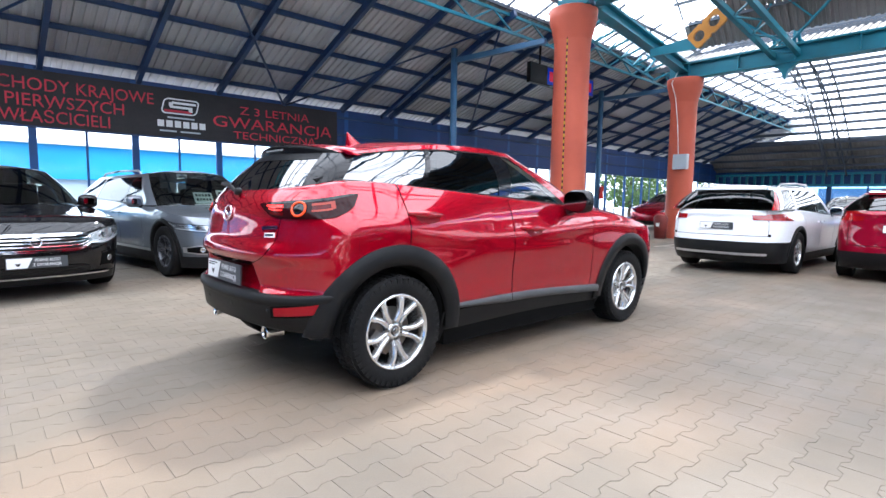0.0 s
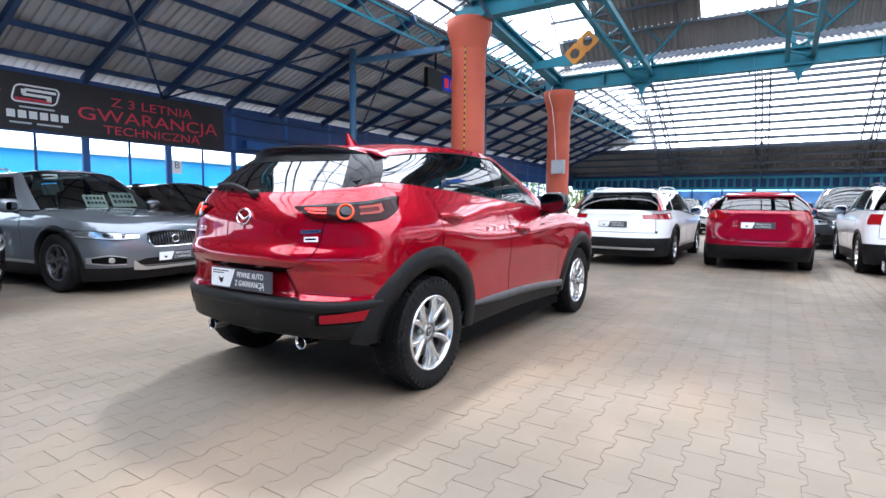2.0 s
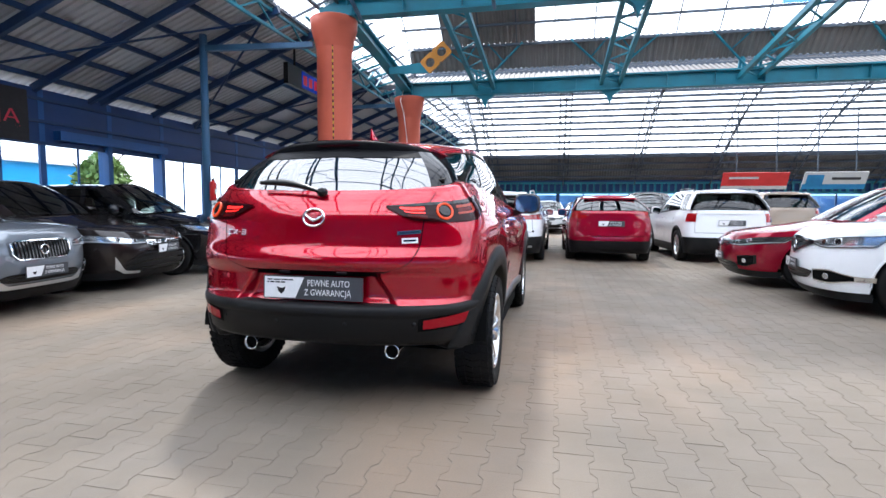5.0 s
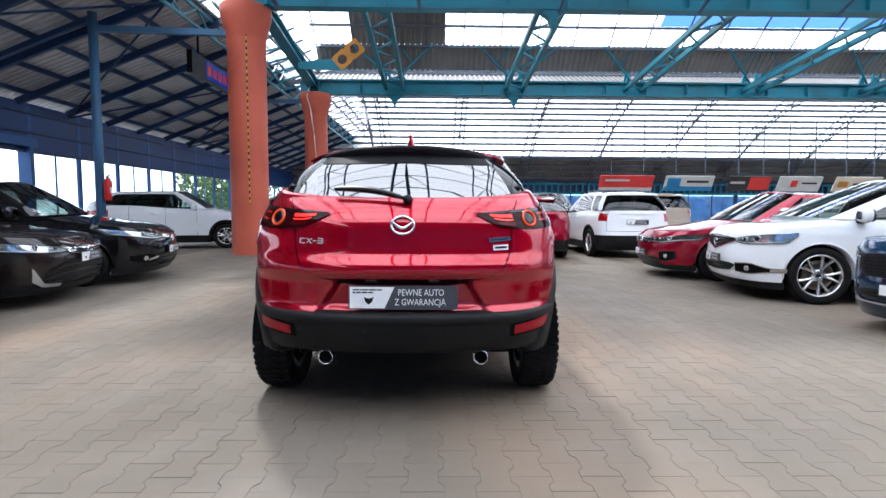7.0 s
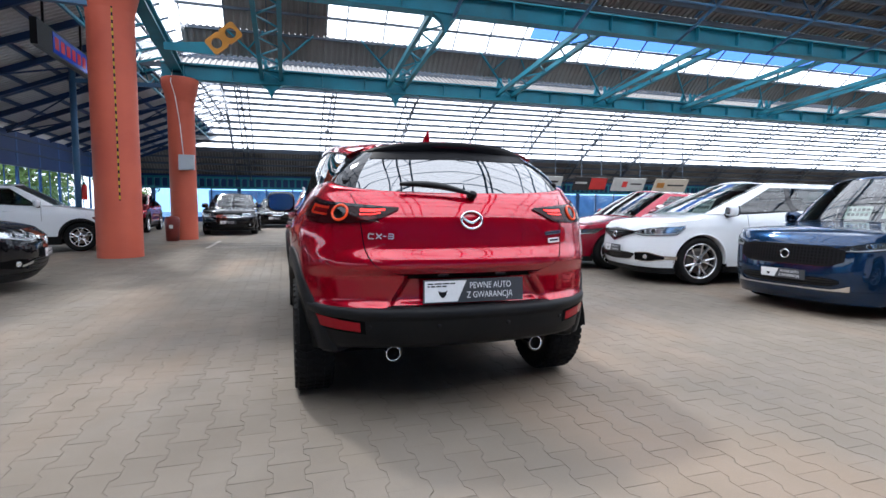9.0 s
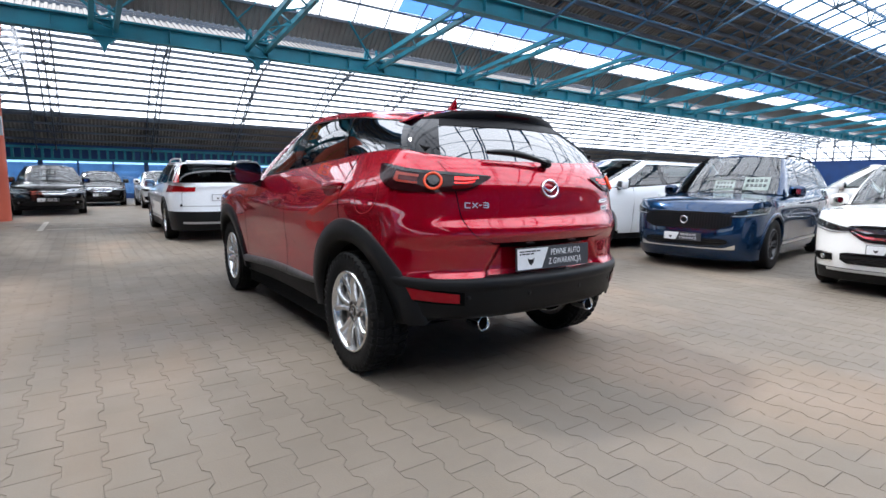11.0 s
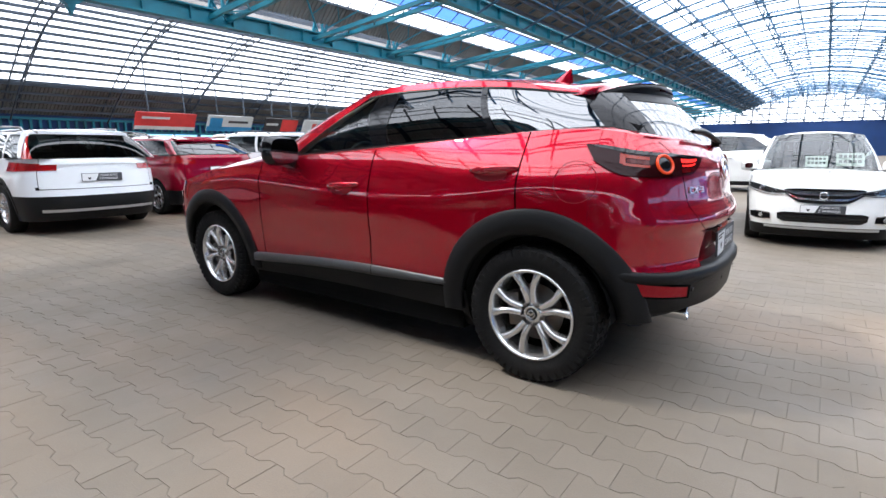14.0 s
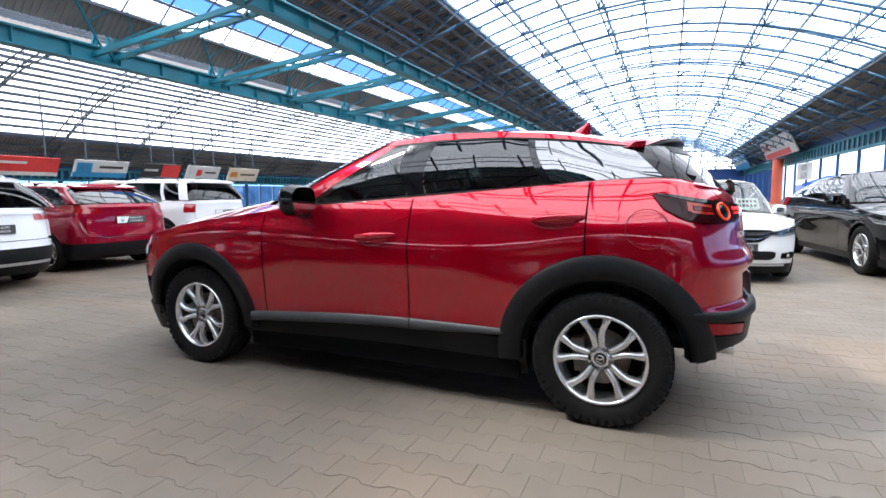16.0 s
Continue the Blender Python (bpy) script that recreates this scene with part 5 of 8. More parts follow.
        strip("inner_lens", 0.62, 0.735, 0.14, 0.34, LAMP_DEEP)
        strip("light_bar", 0.905, 0.982, 0.66, 0.78, LED_OUTER)
        strip("light_bar", 0.905, 0.978, 0.36, 0.46, LED_OUTER)
        strip("light_bar", 0.974, 0.984, 0.40, 0.78, LED_OUTER)
        strip("inner_lens", 0.908, 0.972, 0.48, 0.64, LAMP_DEEP)
        q = b.qy(0.84)
        m = on_skin(b, q, 1.014, side, 0.012)
        part("light_ring", torus((0, 0, 0), 0.0, 0.039, 0.0062), LED_AMBER, lamp, at=m)
        part("lamp_bowl", Shape().lathe([(0.0, 0.0035), (0.020, 0.003), (0.034, 0.001), (0.037, -0.004)], "x", n=24), GLOSS_BLACK, lamp, at=m)
    # emblem, badges and plate
    m = on_skin(b, 0.0, 0.982, 1, 0.006)
    em = part("emblem", torus((0, 0, 0), 0.0, 0.043, 0.0062, 1.26, 40, 8), CHROME, gate, "chrome oval emblem", at=m)
    s = Shape()
    for sg in (1, -1):
        rows = []
        for f in span_q(0.0, 1.0, 10):
            y = sg * 0.050 * f
            z = -0.012 + 0.030 * f ** 1.5
            rows.append([(-0.002, y, z - 0.008), (0.005, y, z - 0.001), (-0.002, y, z + 0.006)])
        s.grid(rows)
    part("emblem_wing", s, CHROME, em, at=Matrix())
    badge_rows = [(0.492, 0.905, "c"), (0.458, 0.905, "x"), (0.432, 0.905, "d"), (0.404, 0.905, "b")]
    for y, z, kind in badge_rows:
        m = on_skin(b, b.qy(y / b.w(z, -0.55)), z, 1, 0.003)
        s = Shape()
        if kind == "c":
            s.bar((0, -0.013, 0.011), (0, 0.013, 0.011), 0.005, 0.005).bar((0, -0.013, 0.011), (0, -0.013, -0.011), 0.005, 0.005).bar((0, 0.013, -0.011), (0, -0.013, -0.011), 0.005, 0.005)
        elif kind == "x":
            s.bar((0, -0.013, 0.012), (0, 0.013, -0.012), 0.005, 0.005).bar((0, 0.013, 0.012), (0, -0.013, -0.012), 0.005, 0.005)
        elif kind == "d":
            s.bar((0, -0.007, 0), (0, 0.007, 0), 0.005, 0.005)
        else:
            for zz in (0.011, 0.0, -0.011):
                s.bar((0, -0.012, zz), (0, 0.012, zz), 0.005, 0.005)
            s.bar((0, 0.012, 0.011), (0, 0.012, -0.011), 0.005, 0.005)
        part("badge", s, BADGE, gate, at=m)
    for y, z, wd, h, mt in ((0.475, 0.915, 0.115, 0.018, CHROME), (0.480, 0.876, 0.078, 0.026, PLATE_WHITE)):
        m = on_skin(b, b.qy(y / b.w(z, -0.55)), z, -1, 0.002)
        bd = part("badge", Shape().box((0, 0, 0), (0.005, wd, h)), mt, gate, at=m)
        part("badge_print", Shape().box((0.003, 0.0, 0.0), (0.001, wd * 0.8, h * 0.35)), CHROME_DARK, bd, at=Matrix())
    dealer_plate(car, pose(-0.672, -0.005, 0.640, 0, 0, -90) @ pose(0, 0, 0, -3, 0, 0))
    for y in (-0.15, 0.15):
        part("plate_lamp", Shape().box((-0.655, y, 0.716), (0.02, 0.05, 0.008)), TRIM_BLACK, gate)
    # wiper
    s = Shape()
    rows = []
    for f in span_q(0.0, 1.0, 12):
        c = Vector((-0.590 + 0.055 * f, -0.03 + 0.37 * f, 1.105 + 0.052 * f + 0.018 * math.sin(math.pi * f)))
        h = 0.026 * math.sin(math.pi * (0.12 + 0.84 * (1 - f))) ** 0.6 + 0.004
        rows.append([(c.x - 0.008, c.y, c.z - h * 0.5), (c.x - 0.022, c.y, c.z), (c.x - 0.008, c.y, c.z + h * 0.6), (c.x + 0.01, c.y, c.z)])
    s.grid(rows, loop=True)
    s.lathe([(0.0, -0.018), (0.020, -0.015), (0.024, 0.02)], "x", c=(-0.585, -0.02, 1.108), n=16)
    part("rear_wiper", s, TRIM_BLACK, car)
    # fuel flap seam and handles
    m = on_skin(b, b.qx(-0.19), 0.945, 1, -0.0005)
    part("fuel_flap_seam", torus((0, 0, 0), 0.0, 0.092, 0.0016, 1.0, 44, 5), DARK_RED, car, at=m)
    for side in (1, -1):
        for x, z in ((0.205, 0.985), (1.20, 0.878)):
            s = Shape()
            rows = []
            for f in span_q(0.0, 1.0, 14):
                px = x - 0.125 + 0.25 * f
                r = 0.0185 * math.sin(math.pi * (0.05 + 0.90 * f)) ** 0.4
                o = 0.006 + 0.026 * math.sin(math.pi * f) ** 0.7
                zc = z + 0.014 - 0.016 * f
                rows.append([(px, (b.w(zc, px) + o + r * 0.55 * math.cos(a)) * side, zc + r * math.sin(a)) for a in (2 * math.pi * k / 12 for k in range(12))])
            s.grid(rows, loop=True)
            part("door_handle", s, paint, car, fix=True)
            # Flat darker oval: shade of the handle hollow, put in as colour.
            s = Shape()
            ring = []
            for k in range(28):
                a = 2 * math.pi * k / 28
                px, pz = x + 0.015 + 0.092 * math.cos(a), z - 0.012 + 0.036 * math.sin(a)
                ring.append((px, (b.w(pz, px) + 0.002) * side, pz))
            s.add(ring, [tuple(range(28))])
            part("handle_recess", s, DARK_RED, car)
    mirror_part(b, car, 1.66, 1.080, 0.795, paint, GLOSS_BLACK)
    # cabin
    part("cabin_floor", Shape().span((-0.45, -0.70, 0.42), (2.05, 0.70, 0.46)), CABIN, car)
    for side in (1, -1):
        part("door_card", skin(b, side, span_q(b.qx(-0.24), b.qx(1.9), 30), lambda x, q: max(0.42, lows(x, q)), lambda x, q: tops(x, q) - 0.012, 8, -0.035), CABIN, car)
        seat(0.98, side * 0.36, 0.44, car)
        rows = []
        for f in span_q(0.0, 1.0, 8):
            p, p2 = b.gh(2.14, 0.02 + 0.93 * f, -0.03), b.gh(1.972 + 0.022 * f, 0.02 + 0.93 * f, -0.03)
            rows.append([(p.x - 0.02, (p.y - 0.015) * side, p.z), (p2.x - 0.02, (p2.y - 0.015) * side, p2.z)])
        part("pillar_lining", Shape().grid(rows), CREAM, car)
    part("rear_bench", Shape().box((0.02, 0, 0.62), (0.55, 1.2, 0.18)).box((-0.24, 0, 0.92), (0.14, 1.2, 0.58), (0, -16, 0)), CABIN, car)
    s = Shape()
    rows = []
    for x, z in ((1.56, 0.62), (1.56, 0.98), (1.62, 1.035), (1.80, 1.05), (2.08, 1.04), (2.08, 0.62)):
        rows.append([(x, y, z) for y in (-0.70, 0.0, 0.70)])
    part("dashboard", s.grid(rows, smooth=False), CABIN, car)
    part("steering_wheel", torus((1.48, 0.36, 0.95), radians(0), 0.175, 0.016, 1.0, 30, 8).bar((1.48, 0.20, 0.94), (1.48, 0.52, 0.94), 0.03, 0.05), TRIM_BLACK, car)
    part("interior_mirror", Shape().box((1.34, 0.0, 1.345), (0.03, 0.24, 0.07)).bar((1.34, 0, 1.36), (1.36, 0, 1.46), 0.02), TRIM_BLACK, car)
    part("air_freshener", Shape().box((1.34, 0.0, 1.22), (0.004, 0.045, 0.14)).bar((1.34, 0, 1.28), (1.34, 0, 1.33), 0.003), TRIM_BLACK, car)
    crossover_wheels(car, WB, 0.742, R, 0.220, 0.205, (8, 44, 20, 60))
    return car, b


crossover, crossover_body = red_crossover()

CLEAR_COVER = pane_glass("clear_lamp_cover", (0.93, 0.95, 0.96), 0.004, ior=1.6)
LAMP_INNER = plain("lamp_reflector", (0.62, 0.64, 0.66), 0.18, metal=0.9)
LAMP_DARK = plain("dark_lamp_housing", (0.035, 0.037, 0.04), 0.25)
LED_WHITE = plain("white_light_guide", (0.80, 0.82, 0.84), 0.25)


def face(b, sd, pts, off, f0=0.0, f1=1.0, n=14, m=3):
    """A patch of the nose: pts are (u, low, high); u up to 1 is a share of the half width, past 1 metres back along the side."""
    pts = [(u if u <= 1 else 1 + 0.45 * (u - 1), a, c) for u, a, c in pts]
    lo, hi = curve(*[(u, a) for u, a, _ in pts]), curve(*[(u, c) for u, _, c in pts])
    s = Shape()
    rows = []
    q0, q1 = (b.qy(u, True) if u <= 1 else b.qx(b.X2 - (u - 1)) for u in (pts[0][0], pts[-1][0]))
    qs = span_q(q0, q1, n)
    us = [math.sin((3 - q) * math.pi / 2) ** (2 / b.nf) if q >= 2 else 1 + b.X2 - b.at(q, 0.6).x for q in qs]
    for i in range(m + 1):
        f = f0 + (f1 - f0) * i / m
        row = []
        for u, q in zip(us, qs):
            pt = b.at(q, lo(u) + (hi(u) - lo(u)) * f, off)
            row.append((pt.x, pt.y * sd, pt.z))
        rows.append(row[::-1])
    if sd < 0:
        rows = [r[::-1] for r in rows]
    return s.grid(rows[::-1])


def nose_spot(b, sd, u, z, off):
    return on_skin(b, b.qy(u, True) if u <= 1 else b.qx(b.X2 - (u - 1)), z, sd, off)


def outline(b, sd, pts, off, wd):
    """A thin frame round a patch of the nose."""
    lo, hi = [(u, a) for u, a, c in pts], [(u, c) for u, a, c in pts]
    h = wd / 2
    s = face(b, sd, [(u, a - h, a + h) for u, a in lo], off, n=12, m=1)
    s = merge(s, face(b, sd, [(u, c - h, c + h) for u, c in hi], off, n=12, m=1))
    u, a, c = pts[-1]
    return merge(s, face(b, sd, [(u - wd * 1.4, a - h, c + h), (u, a - h, c + h)], off, n=1, m=2))


def at_scale(k, *place):
    return pose(*place) @ Matrix.Scale(k, 4)


def parked_car(name, label, paint, at, L, W, H, wb, fo, R=0.33, belt=(1.0, 1.05), nose=0.80, cowl=0.0, roof=(1.25, -0.45), rear="hatch", rake=0.30,
               head=(0.55, 0.28, 0.66, 0.76, 0.68, 0.80), tail=(0.55, 0.25, 0.85, 1.0, 0.86, 1.02), tail_mat=None, grille=(0.50, 0.58, 0.74, 4, CHROME),
               low=(0.75, 0.26, 0.40), clad=False, rails=False, rim_mat=None, spokes=(5, 12, 0.03), papers=False, plates="f", lower_mat=None, rim=0.225,
               glass_side=None, line=None, strip=None, chrome_low=None, arch=True, split=False, emblem=True, mats=None, nose_spec=None, pillar_lamp=False, rear_low=None):
    """A parked car built on a Body; x forward from the rear axle."""
    car = thing(name, label, "car", "cars parked in the hall", at=at)
    spec = nose_spec or {}
    rim_mat = rim_mat or ALLOY
    ro = L - wb - fo
    xF, xR = wb + fo, -ro
    zc, zr = belt
    cx = wb - 0.42 + cowl                         # foot of the windscreen, in the middle
    sedan = rear == "sedan"
    gb_r = xR + (0.62 if sedan else 0.10)
    rt_f, rt_r = roof[0], xR + (1.25 if sedan else 0.10 + rake)
    side_glass = glass_side or SIDE_DARK
    edge_top = curve((xR, zr), (0.2, zr), (cx - 0.7, zc), (cx - 0.1, zc - 0.015), (wb, nose + (zc - nose) * 0.55), (xF - 0.35, nose + 0.03), (xF, nose))
    b = Body(
        W=W / 2, X1=-0.42, X2=wb + 0.36, nr=2.7, nf=2.7,
        xr=curve((0.20, xR + 0.16), (0.30, xR + 0.05), (0.48, xR), (0.60, xR + 0.01), (0.75, xR + 0.03), (zr - 0.05, xR + 0.05), (zr + 0.05, xR + 0.09)),
        xf=curve((0.16, xF - 0.14), (0.30, xF - 0.03), (0.48, xF), (0.62, xF - 0.015), (nose - 0.06, xF - 0.06), (nose, xF - 0.13), (nose + 0.1, xF - 0.3)),
        pz=curve((0.18, 0.93), (0.34, 0.965), (0.55, 0.995), (0.72, 1.0), (zc - 0.08, 0.978), (zc + 0.02, 0.94), (zc + 0.12, 0.91)),
        px=curve((xR, 0.93), (-0.35, 0.965), (0.2, 0.99), (wb * 0.5, 0.985), (wb, 1.0), (wb + 0.45, 0.96), (xF, 0.90)),
        ridges=[(curve((-0.5, zr - 0.20), (wb, zc - 0.17)), 0.05, curve((-0.6, 0.006), (wb * 0.5, 0.012), (wb + 0.2, 0.004))),
                (curve((0.2, 0.56), (wb, 0.56)), 0.12, curve((0.3, 0.0), (0.8, -0.014), (wb - 0.8, -0.014), (wb - 0.3, 0.0)))],
        g_base=(gb_r, gb_r + 0.22, cx - 0.34, cx + 0.02), g_top=(rt_r, rt_r + 0.12, rt_f - 0.14, rt_f + 0.08),
        g_yb=lambda x: W / 2 * 0.895, g_yt=curve((rt_r, W / 2 * 0.66), (rt_r + 0.5, W / 2 * 0.70), (rt_f, W / 2 * 0.68)),
        g_zb=lambda q, x: zr + 0.012 if q <= 1 else (zr + 0.012 + (zc - zr) * (q - 1) if q <= 2 else zc + 0.015 + 0.02 * (q - 2)),
        g_zt=lambda q, x: H - 0.075 - 0.05 * max(0.0, (rt_f - 0.2 - x) / (rt_f - rt_r)) ** 2 * (2.2 if sedan else 1.0) + (0.045 * math.sin((q - 2) * math.pi / 2) if q > 2 else 0.0) + (0.03 * (1 - q) if q < 1 else 0.0))

    def tops(x, q):
        if q > 2:
            return edge_top(wb + 0.36) + (nose - edge_top(wb + 0.36)) * math.sin((q - 2) * math.pi / 2)
        return edge_top(x)

    RA = R + (0.075 if clad else 0.05)
    sill = 0.36 if clad else 0.27

    def lows(x, q):
        z = sill
        for c in (0.0, wb):
            d = abs(x - c)
            if d < RA and 1 <= q <= 2:
                z = max(z, R + math.sqrt(RA * RA - d * d))
        return z
    x_d1, x_d2 = 0.30, wb - 0.72
    x_m = (x_d1 + x_d2) / 2 + 0.05
    rear_lo = rear_low or (0.55 if clad else 0.30)
    low_mat = lower_mat or CLADDING
    for sd in (1, -1):
        part("front_wing", skin(b, sd, span_q(b.qx(x_d2 + 0.004), 2.0, 26) + span_q(2.03, 2.30, 5), lambda x, q: lows(x, q) if q <= 2 else (0.30 if clad else 0.20), tops, 10), paint, car)
        part("front_door", skin(b, sd, span_q(b.qx(x_m + 0.004), b.qx(x_d2 - 0.003), 12), lows, tops, 10), paint, car)
        part("rear_door", skin(b, sd, span_q(b.qx(x_d1 + 0.004), b.qx(x_m - 0.003), 14), lows, tops, 10), paint, car)
        part("rear_quarter", skin(b, sd, span_q(0.55, 1.0, 10) + span_q(1.01, b.qx(x_d1 - 0.003), 18), lambda x, q: max(lows(x, q), rear_lo), tops, 10), paint, car)
        part("sill", skin(b, sd, span_q(b.qx(R + 0.03), b.qx(wb - R - 0.03), 6), 0.17, sill + 0.002, 3, 0.004 if clad else -0.012, 0.05), low_mat if clad else TRIM_BLACK, car)
        if arch:
            for xc, a0, a1 in ((0.0, -6, 186), (wb, -6, 186)):
                part("arch_edge", around_arch(b, xc, R, R + 0.035, RA + (0.025 if clad else 0.008), a0, a1, sd, 20, 0.010 if clad else 0.003), low_mat if clad else (paint if not clad else CLADDING), car)
        if strip:
            part("side_strip", skin(b, sd, span_q(b.qx(R + 0.1), b.qx(wb - R - 0.1), 4), sill - 0.03, sill + 0.01, 1, 0.012), strip, car)
        part("wheel_well", wheel_well(0.0, R, W / 2 - 0.02, 0.45), UNDER, car, at=Matrix.Diagonal((1, sd, 1, 1)))
        part("wheel_well", wheel_well(wb, R, W / 2 - 0.02, 0.45), UNDER, car, at=Matrix.Diagonal((1, sd, 1, 1)))
        # side glass
        m = (rt_f - 0.14 - rt_r - 0.12)
        base_len = cx - 0.34 - gb_r - 0.22

        def qb(x):
            return 1 + (x - gb_r - 0.22) / base_len

        def qt(x):
            return 1 + (x - rt_r - 0.12) / m
        xm_t = x_m - 0.04
        part("front_door_glass", glaze(b, sd, qb(x_m + 0.05), 1.97, 0.03, 0.90, 6, 4, 0.0, qt(xm_t + 0.03), 1.985), SIDE_MID if side_glass is SIDE_DARK else side_glass, car)
        xr_b, xr_t = (max(gb_r + 0.30, 0.02), max(rt_r + 0.22, 0.18))
        part("rear_door_glass", glaze(b, sd, qb(xr_b + 0.03), qb(x_m - 0.04), 0.03, 0.90, 6, 4, 0.0, qt(xr_t + 0.04), qt(xm_t - 0.04)), side_glass, car)
        part("pillar_trim", glaze(b, sd, qb(x_m - 0.04), qb(x_m + 0.05), 0.0, 0.92, 2, 4, 0.003, qt(xm_t - 0.04), qt(xm_t + 0.03)), GLOSS_BLACK, car)
        if not sedan and qb(xr_b) - 1.0 > 0.09:
            part("quarter_glass", glaze(b, sd, 1.03, qb(xr_b - 0.05), 0.05, 0.86, 5, 4, 0.0, 1.06, qt(xr_t - 0.05)), side_glass, car)
            part("rear_pillar", glaze(b, sd, qb(xr_b - 0.05), qb(xr_b + 0.03), 0.0, 0.92, 2, 4, 0.004, qt(xr_t - 0.05), qt(xr_t + 0.04)), GLOSS_BLACK if split else paint, car)
            part("rear_pillar", glaze(b, sd, 0.78, 1.035, 0.0, 1.0, 7, 4, 0.004, 0.80, 1.065), paint, car)
        else:
            part("rear_pillar", glaze(b, sd, 0.78, qb(xr_b + 0.03), 0.0, 1.0, 9, 4, 0.004, 0.80, qt(xr_t + 0.04)), paint, car)
        part("front_pillar", glaze(b, sd, 1.97, 2.30, -0.02, 1.0, 6, 6, 0.003, 1.985, 2.22), paint, car)
        part("roof_side", glaze(b, sd, 1.0, 2.22, 0.90, 1.0, 16, 2, 0.006), paint, car)
        part("belt_line", glaze(b, sd, 1.02, 1.98, -0.03, 0.035, 12, 1, 0.005), line or TRIM_BLACK, car)
        if rails:
            p0, p1 = b.gh(1.08, 1.0), b.gh(1.92, 1.0)
            y = p0.y - 0.03
            pts = [(p0.x, y * sd, p0.z + 0.01), (p0.x + 0.10, y * sd, p0.z + 0.065), ((p0.x + p1.x) / 2, (y + 0.015) * sd, max(p0.z, p1.z) + 0.068), (p1.x - 0.10, y * sd, p1.z + 0.06), (p1.x, y * sd, p1.z + 0.01)]
            part("roof_bar", Shape().pipe(pts, 0.016, 8), rails, car)
        # lamps
        fi, xo, zi0, zi1, zo0, zo1 = head
        lamp = spec.get("lamp") or [(fi, zi0 - 0.005, zi1), (fi + 0.6 * (1 - fi), (zi0 + zo0) / 2 - 0.035, (zi1 + zo1) / 2 + 0.008), (1.0, zo0 - 0.025, zo1 + 0.004), (1 + xo, zo1 - 0.012, zo1 + 0.004)]
        hl = part("headlamp", face(b, sd, lamp, 0.004, n=20), LAMP_DARK if spec.get("dark_lamp") else LAMP_INNER, car, "headlamp behind a clear cover")
        part("light_guide", face(b, sd, lamp, 0.0065, 0.06, 0.20, 18, 1), LED_WHITE, hl)
        u0, u1 = lamp[0][0], min(1.0, lamp[-1][0])
        lo_c, hi_c = curve(*[(u, l0) for u, l0, _ in lamp]), curve(*[(u, h0) for u, _, h0 in lamp])
        for f in (0.38, 0.72):
            u = u0 + (u1 - u0) * f
            h = hi_c(u) - lo_c(u)
            r = min(0.038, h * 0.34)
            mt = nose_spot(b, sd, u, lo_c(u) + h * 0.58, 0.006)
            pr = part("lamp_ring", torus((0, 0, 0), 0.0, r, r * 0.16, 1.0, 16, 6), CHROME, hl, at=mt)
            part("projector_lens", Shape().lathe([(0.0, 0.004), (r * 0.6, 0.003), (r * 0.92, -0.001)], "x", n=16), GLOSS_BLACK, hl, at=mt)
        cov = part("lamp_cover", face(b, sd, lamp, 0.012, n=20), CLEAR_COVER, hl)
        cov.visible_shadow = False
        part("lamp_seal", outline(b, sd, lamp, 0.0125, 0.007), TRIM_BLACK, hl)
        fi, xo, zi0, zi1, zo0, zo1 = tail
        q2, q3 = b.qy(fi), (b.qx(-0.42 + xo) if xo > 0 else b.qy(min(1.0, 1 + xo)))
        part("tail_lamp", skin(b, sd, span_q(q2, q3, 12), lambda x, q: zi0 + (zo0 - zi0) * (q - q2) / (q3 - q2), lambda x, q: zi1 + (zo1 - zi1) * (q - q2) / (q3 - q2), 3, 0.008), tail_mat or LAMP_RED, car)
        fog = spec.get("fog", [(0.70, 0.32, 0.42), (0.85, 0.31, 0.43), (0.97, 0.34, 0.41)])
        if fog:
            fr = part("fog_recess", face(b, sd, fog, 0.010 if clad else 0.004, n=10), UNDER, car)
            um = (fog[0][0] + fog[-1][0]) / 2
            zm = (fog[len(fog) // 2][1] + fog[len(fog) // 2][2]) / 2
            mt = nose_spot(b, sd, min(um, 0.98), zm, 0.013 if clad else 0.008)
            part("fog_lamp", Shape().lathe([(0.0, 0.003), (0.026, 0.002), (0.032, 0.006), (0.035, 0.0)], "x", n=18), LAMP_INNER, fr, at=mt)
            if spec.get("fog_frame"):
                part("fog_frame", outline(b, sd, fog, 0.013 if clad else 0.010, 0.014), spec["fog_frame"], fr)
        if pillar_lamp:
            part("upper_tail_lamp", glaze(b, sd, 0.62, 0.99, -0.03, 0.84, 6, 6, 0.012, 0.80, 0.93), LAMP_RED, car)
        part("tailgate_seam", zrow(b, sd, 0.545, 0.553, rear_lo + 0.10, zr, 6, 1, 0.003), UNDER, car)
    # rear and front middle, in one mesh each
    s = merge(zrow(b, 1, 0.0, 0.55, rear_lo, zr + 0.002, 12, 10), zrow(b, -1, 0.0, 0.55, rear_lo, zr + 0.002, 12, 10))
    part("tailgate" if not sedan else "boot_lid", s, paint, car)
    s = merge(zrow(b, 1, 0.0, 0.55, rear_lo + 0.095, rear_lo + 0.103, 1, 10, 0.003), zrow(b, -1, 0.0, 0.55, rear_lo + 0.095, rear_lo + 0.103, 1, 10, 0.003))
    part("bumper_seam", s, UNDER, car)
    s = merge(zrow(b, 1, 0.0, 0.52, zr - 0.075, zr - 0.045, 2, 10, 0.018), zrow(b, -1, 0.0, 0.52, zr - 0.075, zr - 0.045, 2, 10, 0.018))
    part("gate_lip", s, paint, car)
